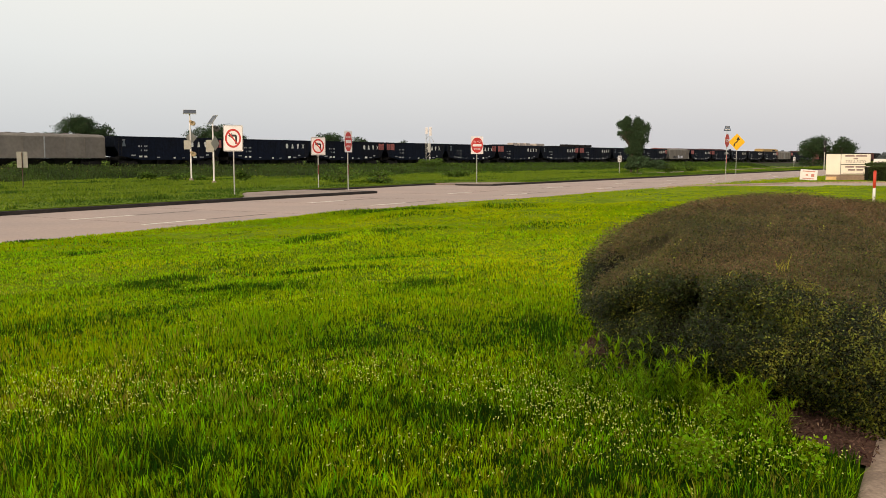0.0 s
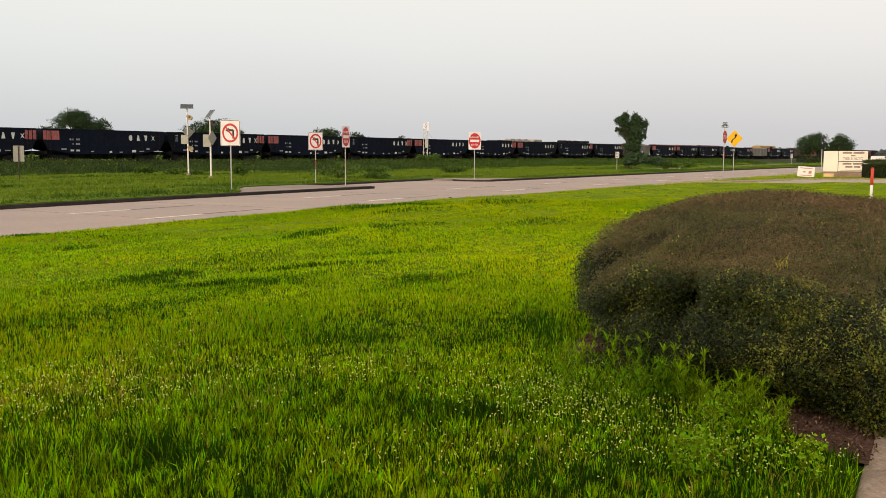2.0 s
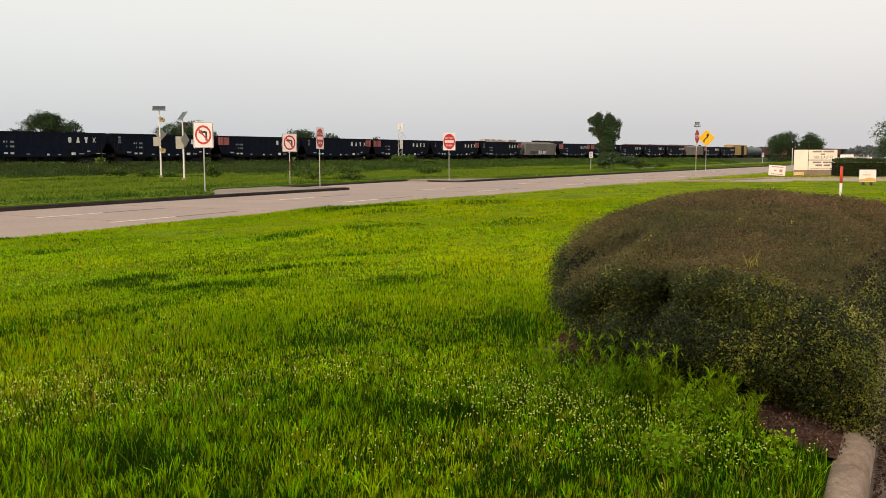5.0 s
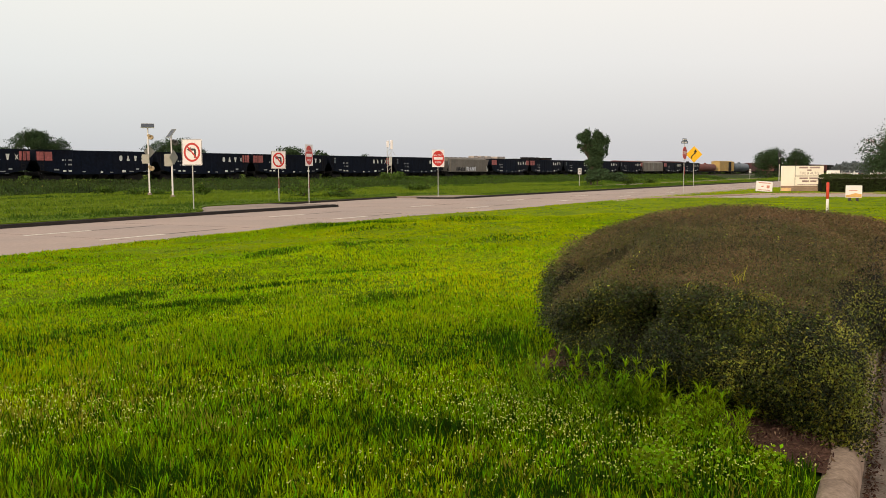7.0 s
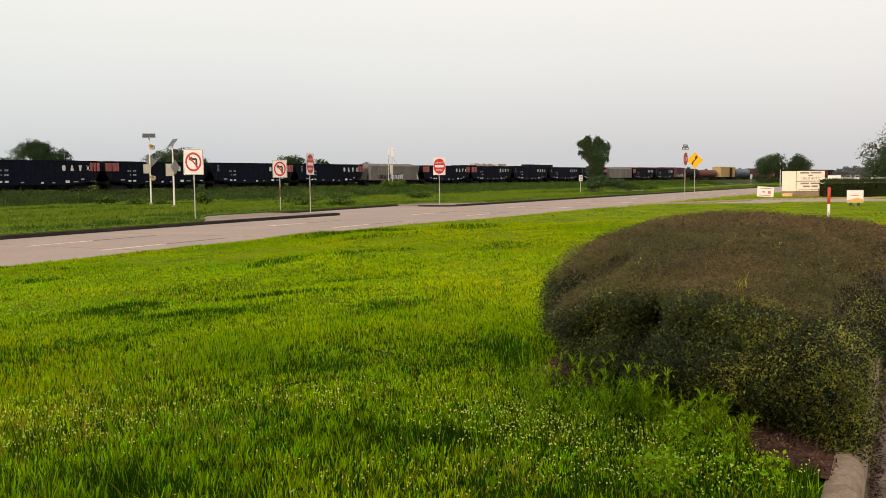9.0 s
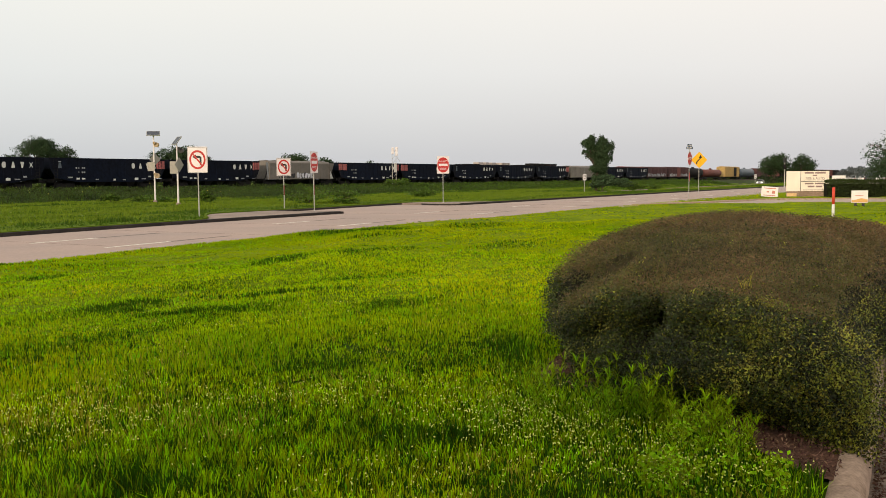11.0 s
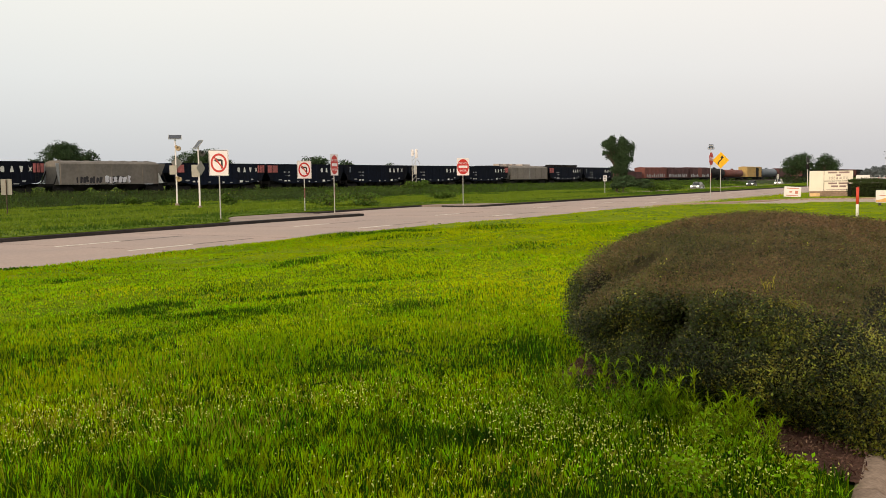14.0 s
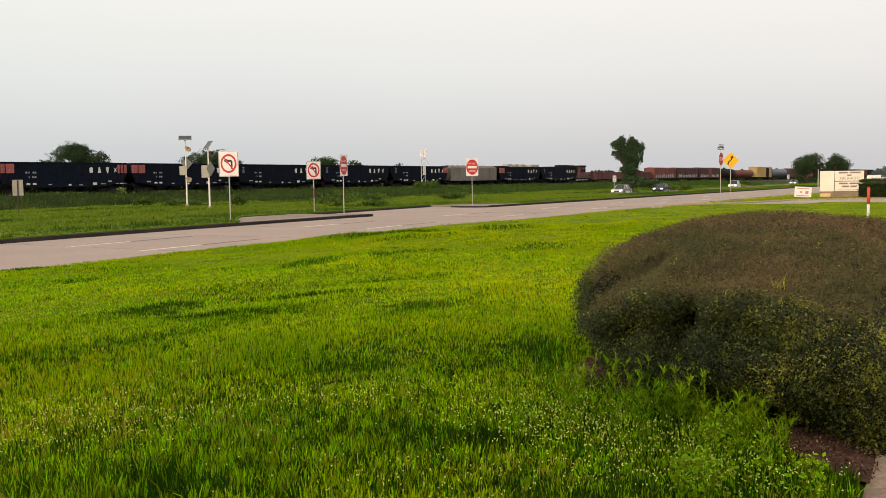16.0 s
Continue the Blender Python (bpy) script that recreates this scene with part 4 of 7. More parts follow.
def no_left_turn(x, y, z0, z1, turn=0):
    s = standing("no_left_turn_sign", x, y, turn, "white no-left-turn sign with red circle on a steel post")
    g = at_ground(x, y)
    w, h, c = 0.95, z1 - z0, (z0 + z1) / 2 - g
    pole(s, 0, z1 - g - 0.05)
    board(s, w, h, c, M_WHITE)
    b = bmesh.new()
    for x0, x1, z0_, z1_ in ((-w / 2 + 0.05, w / 2 - 0.05, c + h / 2 - 0.035, c + h / 2 - 0.018), (-w / 2 + 0.05, w / 2 - 0.05, c - h / 2 + 0.018, c - h / 2 + 0.035), (-w / 2 + 0.018, -w / 2 + 0.035, c - h / 2 + 0.05, c + h / 2 - 0.05), (w / 2 - 0.035, w / 2 - 0.018, c - h / 2 + 0.05, c + h / 2 - 0.05)):
        box(b, x0, x1, -0.016, -0.0125, z0_, z1_)
    part("border_line", b, M_SIGNBLACK, s, "thin black border line")
    b = bmesh.new()
    lathe_ring(b, 0.30, 0.385, -0.02, -0.013, squash=1.18)
    bmesh.ops.translate(b, verts=b.verts[:], vec=(0, 0, c))
    part("red_ring", b, M_SIGNRED, s, "red prohibition ring")
    b = bmesh.new()
    plate(b, [(0.10, c - 0.27), (0.19, c - 0.27), (0.19, c + 0.12), (0.13, c + 0.18), (-0.06, c + 0.18), (-0.06, c + 0.25), (-0.24, c + 0.13), (-0.06, c + 0.01), (-0.06, c + 0.08), (0.10, c + 0.08)], -0.019, -0.0125)
    part("arrow", b, M_SIGNBLACK, s, "black left arrow")
    b = bmesh.new()
    plate(b, [(-0.27, c + 0.29), (-0.22, c + 0.34), (0.27, c - 0.29), (0.22, c - 0.34)], -0.024, -0.0195)
    part("slash", b, M_SIGNRED, s, "red slash")
    return s


def do_not_enter(x, y, z0, z1, turn):
    s = standing("do_not_enter_sign", x, y, turn, "red and white do-not-enter sign on a steel post")
    g = at_ground(x, y)
    w, h, c = 1.0, z1 - z0, (z0 + z1) / 2 - g
    pole(s, 0, z1 - g - 0.05)
    board(s, w, h, c, M_WHITE)
    b = bmesh.new()
    n = 32
    plate(b, [(0.475 * math.cos(2 * math.pi * i / n), c + 0.58 * math.sin(2 * math.pi * i / n)) for i in range(n)], -0.018, -0.0125)
    part("red_disc", b, M_SIGNRED, s, "red disc")
    b = bmesh.new()
    box(b, -0.36, 0.36, -0.023, -0.0185, c - 0.09, c + 0.09)
    part("white_bar", b, M_WHITE, s, "white bar")
    words("DO NOT", 0.185, s, M_WHITE, 0, -0.02, c + 0.21)
    words("ENTER", 0.185, s, M_WHITE, 0, -0.02, c - 0.36)
    return s


no_left_turn(-10.09, 43.48, 1.90, 3.14)
s = no_left_turn(-7.82, 56.58, 1.78, 2.90, 28)
b = bmesh.new()
box(b, -0.035, 0.035, -0.008, 0.004, 1.15, 1.75)
part("reflector_strip", b, M_BOXRED, s, "dull red reflective strip")
s = do_not_enter(-5.82, 55.47, 1.95, 3.25, 69)
b = bmesh.new()
box(b, -0.035, 0.035, -0.008, 0.004, 1.15, 1.8)
part("reflector_strip", b, M_BOXRED, s, "dull red reflective strip")
b = bmesh.new()
tube(b, (0.1, 0.1, 2.9), (0.34, 0.1, 3.15), 0.015, n=6)
tube(b, (0.28, 0.1, 3.13), (0.42, 0.1, 3.13), 0.07, n=8)
part("lamp_stub", b, M_SIGNBLACK, s, "small dark fitting")
do_not_enter(2.59, 69.04, 1.93, 3.26, 18)


def reflector(parent, z, h=0.5, mat=M_SIGNRED):
    b = bmesh.new()
    box(b, -0.04, 0.04, -0.012, 0.0, z, z + h)
    part("reflector_strip", b, mat, parent, "red reflective strip")


# stop sign seen nearly from the side, with street blades on top
s = standing("stop_sign", 26.08, 83.1, 54, "red stop sign with street name blades on a tall post")
g = at_ground(26.08, 83.1)
pole(s, 0, 4.5 - g)
b = bmesh.new()
plate(b, [(0.66 * math.cos(radians(22.5 + 45 * i)), 3.25 - g + 0.66 * math.sin(radians(22.5 + 45 * i))) for i in range(8)], -0.014, -0.002)
part("octagon", b, M_WHITE, s, "white-edged octagon")
b = bmesh.new()
plate(b, [(0.62 * math.cos(radians(22.5 + 45 * i)), 3.25 - g + 0.62 * math.sin(radians(22.5 + 45 * i))) for i in range(8)], -0.02, -0.0145)
part("red_face", b, M_SIGNRED, s)
words("STOP", 0.42, s, M_WHITE, 0, -0.022, 3.1 - g)
reflector(s, 1.75, 0.75)
for z, turn in ((4.12 - g, -34), (4.36 - g, -14)):
    b = bmesh.new()
    box(b, -0.36, 0.36, -0.012, 0.012, z, z + 0.22)
    bmesh.ops.rotate(b, verts=b.verts[:], cent=(0, 0.035, 0), matrix=Matrix.Rotation(radians(turn), 3, "Z"))
    blade = part("street_blade", b, M_SIGNGREEN, s, "dark street name blade")
    for i in range(4):
        b = bmesh.new()
        box(b, -0.3 + i * 0.16, -0.2 + i * 0.16, -0.02, -0.0125, z + 0.07, z + 0.16)
        bmesh.ops.rotate(b, verts=b.verts[:], cent=(0, 0.035, 0), matrix=Matrix.Rotation(radians(turn), 3, "Z"))
        part("letter_bar", b, M_WHITE, blade)

# yellow reverse-curve warning sign
s = standing("curve_warning_sign", 33.78, 104.04, 0, "yellow diamond warning sign with black winding arrow")
g = at_ground(33.78, 104.04)
c = 3.52 - g
pole(s, 0, c + 0.8)
b = bmesh.new()
plate(b, [(px * 0.7071 - pz * 0.7071, c + px * 0.7071 + pz * 0.7071) for px, pz in rounded(1.36, 1.36, 0.09)], -0.014, -0.002)
part("diamond", b, M_SIGNYELLOW, s, "yellow diamond plate")
b = bmesh.new()
ctr = [(-0.30, -0.48), (-0.28, -0.22), (-0.10, -0.04), (0.08, 0.10), (0.13, 0.28)]
for (x0, z0), (x1, z1) in zip(ctr, ctr[1:]):
    plate(b, [(x0 - 0.075, c + z0), (x0 + 0.075, c + z0 - 0.02), (x1 + 0.075, c + z1), (x1 - 0.075, c + z1 + 0.02)], -0.021, -0.0145)
plate(b, [(-0.06, c + 0.26), (0.34, c + 0.26), (0.15, c + 0.58)], -0.021, -0.0145)
part("arrow", b, M_SIGNBLACK, s, "black winding arrow")

# small plates: one seen from behind, two with dark marks
s = standing("sign_back", -25.58, 54.88, 12, "small road sign seen from behind on a thin post")
g = at_ground(-25.58, 54.88)
pole(s, 0, 1.95 - g, 0.03, M_RAIL, 0, -0.05)
board(s, 0.62, 0.96, 1.5 - g, M_SIGNBACK, 0.03)
for x, y, z0, z1, w in ((24.77, 126.69, 1.20, 2.06, 0.72), (73.3, 188.5, 1.15, 2.05, 0.8)):
    s = standing("object_marker_sign", x, y, 34, "small white sign with dark marks on a post")
    g = at_ground(x, y)
    pole(s, 0, z1 - g, 0.04)
    board(s, w, z1 - z0, (z0 + z1) / 2 - g, M_WHITE, 0.04)
    for u0, u1, v0, v1 in ((-0.6, -0.15, 0.15, 0.75), (0.2, 0.55, -0.05, 0.7), (-0.5, 0.5, -0.65, -0.35)):
        b = bmesh.new()
        box(b, u0 * w / 2, u1 * w / 2, -0.02, -0.0125, (z0 + z1) / 2 - g + v0 * (z1 - z0) / 2, (z0 + z1) / 2 - g + v1 * (z1 - z0) / 2)
        part("mark_bar", b, M_SIGNBACK, s)


def solar_beacon(x, y, top, panel_w, panel_turn, panel_tilt, plates, lamps, label):
    s = standing("solar_beacon", x, y, 0, label, "solar warning beacons", "beacon")
    g = at_ground(x, y)
    b = bmesh.new()
    tube(b, (0, 0, 0), (0, 0, top - g - 0.2), 0.065, 0.05, n=10)
    part("post", b, M_WHITE, s, "white painted steel post")
    b = bmesh.new()
    tube(b, (0, 0, 0), (0, 0, 0.18), 0.17, 0.15, n=10)
    part("footing", b, M_SLAB, s)
    b = soft_box(-panel_w / 2, panel_w / 2, -0.36, 0.36, -0.02, 0.02, 0.008, 1)
    p = part("solar_panel", b, M_CELL, s, "dark tilted solar panel")
    p.matrix_basis = pose(0, 0, top - g - 0.12, *panel_tilt, panel_turn)
    b = bmesh.new()
    for u in (-panel_w / 2, panel_w / 2 - 0.03):
        box(b, u, u + 0.03, -0.365, 0.365, -0.03, 0.026)
    for v in (-0.365, 0.335):
        box(b, -panel_w / 2 + 0.031, panel_w / 2 - 0.031, v, v + 0.03, -0.03, 0.026)
    part("panel_frame", b, M_GALV, p)
    for w, h, z, dx, diamond, turn in plates:
        b = bmesh.new()
        out = [(px * 0.7071 - pz * 0.7071, px * 0.7071 + pz * 0.7071) for px, pz in rounded(w, h, 0.05)] if diamond else rounded(w, h, 0.04)
        yy = 0.075 if diamond else -0.075
        plate(b, out, -0.006, 0.006)
        bmesh.ops.transform(b, matrix=pose(dx, yy, z - g, 0, 0, turn), verts=b.verts[:])
        part("sign_back_plate", b, M_SIGNBACK, s, "bare back of a sign plate")
    for z, dx, mat in lamps:
        b = bmesh.new()
        tube(b, (dx, -0.14, z - g), (dx, 0.16, z - g), 0.19, n=14)
        tube(b, (dx - 0.1, -0.32, z - g + 0.12), (dx - 0.1, -0.14, z - g + 0.14), 0.1, 0.12, n=8)
        part("lamp_head", b, mat, s, "round warning lamp housing")
    return s


solar_beacon(-20.16, 72.2, 5.40, 1.02, 14, (28, 0), [(0.68, 0.68, 3.24, 0.05, True, 42), (0.57, 0.72, 2.68, -0.22, False, 0)], [(4.38, 0.22, M_AMBER), (1.94, 0.22, M_AMBER)],
             "white post with solar panel and amber warning lamps")
solar_beacon(-16.28, 64.04, 4.45, 0.74, -52, (52, 0), [(0.76, 0.76, 2.66, 0.12, True, 70), (0.56, 0.86, 2.46, -0.22, False, 0)], [(3.66, 0.30, M_SIGNBLACK)],
             "white post with tilted solar panel and dark lamp")

# signal mast with white boxes beside the track
s = standing("signal_mast", -2.5, 149.9, 0, "steel lattice mast with white equipment boxes beside the track", "", "mast")
g = at_ground(-2.5, 149.9)
b = bmesh.new()
for dx in (-0.32, 0.32):
    tube(b, (dx, 0, 0), (dx, 0, 5.6 - g), 0.05, n=6)
for i in range(7):
    z = 0.4 + i * 0.8
    tube(b, (-0.32, 0, z), (0.32, 0, z + 0.8), 0.03, n=5)
part("lattice", b, M_GALV, s)
for x0, x1, z0, z1 in ((0.22, 0.62, 5.4, 6.9), (-0.42, -0.02, 5.7, 6.8), (-0.05, 0.45, 2.7, 4.2)):
    part("equipment_box", soft_box(x0, x1, -0.3, 0.3, z0 - g, z1 - g, 0.05), M_GALV if z0 < 4 else M_WHITE, s, "white equipment box" if z0 > 4 else "grey equipment box")
b = bmesh.new()
tube(b, (0.5, -0.1, 5.2 - g), (1.0, -0.1, 4.4 - g), 0.04, n=5)
part("brace", b, M_GALV, s)

# short marker post on the lawn
s = standing("marker_post", 16.45, 34.35, 0, "slim marker post, orange above and white below", "", "post")
b = bmesh.new()
tube(b, (0, 0, -0.05), (0, 0, 0.52), 0.052, 0.052, n=14)
part("lower_tube", b, M_WHITE, s, "white tube", True)
b = bmesh.new()
tube(b, (0, 0, 0.521), (0, 0, 1.14), 0.055, 0.055, n=14)
tube(b, (0, 0, 1.141), (0, 0, 1.18), 0.055, 0.035, n=14)
part("upper_tube", b, M_PLASTIC, s, "orange tube with a domed cap", True)

# monument sign of cream boards on a brick base
mx, my, turn = 36.05, 80.3, -24
s = tagged(empty("monument_sign", pose(mx, my, -0.52, 0, 0, turn) @ Matrix.Diagonal((0.80, 1, 1, 1))), "cream boarded roadside business sign on a tan brick base", "sign")
b = bmesh.new()
box(b, -2.25, 2.25, -0.28, 0.28, 0.0, 0.62)
box(b, -2.25, 2.25, -0.32, 0.32, 0.62, 0.70)
part("base", b, M_BRICK, s, "tan brick base")
for k in range(7):
    for i in range(13):
        x = -2.24 + (i + (0.5 if k % 2 else 0)) * 0.345
        if x + 0.33 < 2.25:
            b = bmesh.new()
            box(b, x, x + 0.33, -0.292, -0.278, 0.02 + k * 0.086, 0.095 + k * 0.086)
            part("brick", b, M_BRICK, s)
part("left_panel", soft_box(-2.27, -0.78, -0.20, 0.20, 0.05, 2.52, 0.02), M_BOARD, s, "plain cream panel")
part("upper_board", soft_box(-0.74, 2.22, -0.16, 0.16, 1.62, 2.52, 0.02), M_BOARD, s)
part("lower_board", soft_box(-0.74, 2.22, -0.16, 0.16, 0.72, 1.57, 0.02), M_BOARD, s)
for x0, x1, z0, z1 in ((-0.76, 2.24, 2.52, 2.57), (-0.76, 2.24, 1.575, 1.615), (-0.778, -0.742, 0.72, 2.52), (2.222, 2.262, 0.72, 2.52), (-2.28, -0.78, 2.522, 2.555)):
    b = bmesh.new()
    box(b, x0, x1, -0.185, 0.17, z0, z1)
    part("trim", b, M_UNDER, s, "dark metal trim")
part("planter_box", soft_box(-2.2, -1.15, -0.52, -0.21, 0.0, 0.52, 0.02), M_PALEORANGE, s, "small orange box at the foot")
words("TIRE & AUTO", 0.34, s, M_LETTER, 0.74, -0.165, 1.74)
for x0, x1, z0, z1 in ((-0.35, 0.6, 2.28, 2.43), (0.75, 1.85, 2.28, 2.43), (0.5, 0.95, 2.05, 2.18), (-0.3, 0.6, 1.32, 1.46), (0.75, 1.8, 1.32, 1.46), (0.0, 0.7, 1.05, 1.2), (0.85, 1.5, 1.05, 1.2), (-0.5, 2.0, 0.80, 0.84)):
    b = bmesh.new()
    box(b, x0, x1, -0.168, -0.158, z0, z1)
    part("letter_bar", b, M_LETTER, s)

# printed yard signs
s = standing("yard_sign", 31.9, 78.75, -20, "white printed yard sign with red lettering, leaning", "yard signs", "yard sign")
s.matrix_basis = s.matrix_basis @ pose(0, 0, 0, 0, 4, 0)
part("card", soft_box(-0.70, 0.70, -0.02, 0.02, 0.04, 0.94, 0.008, 1), M_WHITE, s)
for x0, x1, z0, z1 in ((-0.5, 0.5, 0.76, 0.83), (-0.25, -0.05, 0.42, 0.54), (0.2, 0.45, 0.34, 0.60), (-0.5, 0.5, 0.14, 0.20)):
    b = bmesh.new()
    box(b, x0, x1, -0.03, -0.019, z0, z1)
    part("print_bar", b, M_CARDRED, s)
for x in (-0.6, 0.6):
    b = bmesh.new()
    tube(b, (x, 0.04, -0.1), (x, 0.04, 0.9), 0.015, n=6)
    part("stake", b, M_GALV, s)
s = standing("yard_sign", 26.62, 52.3, -24, "white and orange printed yard sign on dark legs", "yard signs", "yard sign")
part("card", soft_box(-0.45, 0.45, -0.02, 0.02, 0.20, 0.93, 0.008, 1), M_WHITE, s)
b = bmesh.new()
plate(b, [(-0.43, 0.23), (0.43, 0.23), (0.43, 0.40), (0.1, 0.48), (-0.2, 0.38), (-0.43, 0.35)], -0.03, -0.019)
part("print_band", b, M_CARDORANGE, s, "orange printed band")
b = bmesh.new()
box(b, -0.25, 0.2, -0.03, -0.019, 0.60, 0.64)
part("print_bar", b, M_CARDRED, s)
for x in (-0.22, 0.2):
    b = bmesh.new()
    box(b, x - 0.08, x + 0.08, 0.022, 0.06, -0.05, 0.5)
    part("leg", b, M_SIGNBLACK, s)

# road signal far down the road
s = standing("signal_pole", 67.3, 159.4, 0, "slim pole with a dark signal head far down the road", "", "signal")
g = at_ground(67.3, 159.4)
b = bmesh.new()
tube(b, (0, 0, 0), (0, 0, 4.4 - g), 0.08, 0.06, n=8)
part("post", b, M_GALV, s)
for z, mat in ((4.5, M_SIGNBLACK), (3.3, M_UNDER)):
    part("signal_head", soft_box(-0.2, 0.2, -0.25, 0.25, z - g - 0.5, z - g + 0.4, 0.06), mat, s, "dark signal head")

# ---- cars that stand on the siding ----
def stand(ob, s, label, category="freight car"):
    ob.matrix_basis = rail_pose(s, 5.65)
    return tagged(ob, label, category, "parked freight train")


def boxcar(L, body, tall, door=None, roof=None, spray=False, at=0.5):
    car = empty("boxcar")
    W = 1.55
    b = bmesh.new()
    box(b, 0.15, L - 0.15, -W, W, 1.05, tall)
    part("body", b, body, car)
    b = bmesh.new()
    hexa(b, [(0.1, -W - .03, tall), (L - .1, -W - .03, tall), (L - .1, W + .03, tall), (.1, W + .03, tall), (.1, -.3, tall + .22), (L - .1, -.3, tall + .22), (L - .1, .3, tall + .22), (.1, .3, tall + .22)])
    part("roof", b, roof or body, car)
    for i in range(int(L / 1.0) - 1):
        x = 0.6 + i * 1.0
        if door and abs(x - L * at) < 1.75:
            continue
        b = bmesh.new()
        box(b, x, x + 0.1, -W - 0.05, -W - 0.002, 1.1, tall - 0.08)
        part("side_post", b, body, car)
    if door:
        for x0 in (L * at - 1.6, L * at + 0.02):
            b = bmesh.new()
            box(b, x0, x0 + 1.58, -W - 0.09, -W - 0.003, 1.12, tall - 0.15)
            part("sliding_door", b, door, car, "sliding door")
    b = bmesh.new()
    box(b, -0.1, L + 0.1, -0.35, 0.35, 0.7, 1.04)
    box(b, 0.2, L - 0.2, -W + 0.05, W - 0.05, 0.9, 1.045)
    part("underframe", b, M_UNDER, car)
    bogie(car, 2.0)
    bogie(car, L - 2.0)
    coupler(car, 0.1, -1)
    coupler(car, L - 0.1, 1)
    ladder(car, L - 0.5, -W - 0.07, 1.0, tall - 0.3, M_UNDER)
    if spray:
        rnd = random.Random(int(L * 100))
        x = 1.2
        while x < L - 2.2:
            w = rnd.uniform(0.5, 0.95)
            b = bmesh.new()
            plate(b, [(x, 1.15 + rnd.uniform(0, .15)), (x + w, 1.15 + rnd.uniform(0, .2)), (x + w + .1, 1.9 + rnd.uniform(-.2, .5)), (x + .15, 2.0 + rnd.uniform(-.3, .3))], -W - 0.07, -W - 0.052)
            part("spray_shape", b, M_STENCILDIM, car, "pale spray-painted shape")
            x += w + rnd.uniform(0.15, 0.8)
    return car


def tank_car(L, body, r=1.45, z=2.45):
    car = empty("tank_car")
    b = bmesh.new()
    n, prev = 20, None
    for x, k in ((0.5, 0.25), (0.56, 0.6), (0.75, 0.88), (1.05, 1.0), (L - 1.05, 1.0), (L - 0.75, 0.88), (L - 0.56, 0.6), (L - 0.5, 0.25)):
        ring = [b.verts.new((x, r * k * math.cos(2 * math.pi * i / n), z + r * k * math.sin(2 * math.pi * i / n))) for i in range(n)]
        if prev:
            for i in range(n):
                b.faces.new((prev[i], prev[(i + 1) % n], ring[(i + 1) % n], ring[i]))
        else:
            b.faces.new(ring[::-1])
        prev = ring
    b.faces.new(prev)
    bmesh.ops.recalc_face_normals(b, faces=b.faces[:])
    part("tank", b, body, car, smooth=True)
    b = bmesh.new()
    tube(b, (L / 2, 0, z + r - 0.1), (L / 2, 0, z + r + 0.4), 0.45, n=14)
    box(b, L / 2 - 1.2, L / 2 + 1.2, -0.6, 0.6, z + r + 0.02, z + r + 0.07)
    part("dome", b, body, car)
    b = bmesh.new()
    box(b, 0.1, L - 0.1, -0.3, 0.3, 0.72, 1.06)
    for x in (0.2, L - 0.5):
        box(b, x, x + 0.3, -1.45, 1.45, 0.85, 1.1)
    part("underframe", b, M_UNDER, car)
    bogie(car, 2.0)
    bogie(car, L - 2.0)
    return car


def gondola(L, body, tall):
    car = empty("gondola_car")
    W = 1.5
    b = bmesh.new()
    for y in (-W, W - 0.07):
        box(b, 0.3, L - 0.3, y, y + 0.07, 1.0, tall)
    for x in (0.3, L - 0.37):
        box(b, x, x + 0.07, -W + 0.07, W - 0.07, 1.0, tall)
    box(b, 0.37, L - 0.37, -W + 0.07, W - 0.07, 1.0, 1.1)
    part("body", b, body, car)
    for i in range(12):
        x = 0.8 + i * (L - 1.7) / 11
        b = bmesh.new()
        box(b, x, x + 0.1, -W - 0.08, -W - 0.002, 1.0, tall - 0.05)
        part("rib", b, body, car)
    b = bmesh.new()
    for i in range(7):
        tube(b, (1.2 + i * 1.9, -0.6, tall - 0.25), (2.6 + i * 1.9, 0.5, tall + 0.12 + 0.1 * (i % 3)), 0.35, n=7)
    part("load", b, M_UNDER, car, "dark scrap load")
    b = bmesh.new()
    box(b, 0.0, L, -0.35, 0.35, 0.7, 0.99)
    part("underframe", b, M_UNDER, car)
    bogie(car, 2.0)
    bogie(car, L - 2.0)
    return car


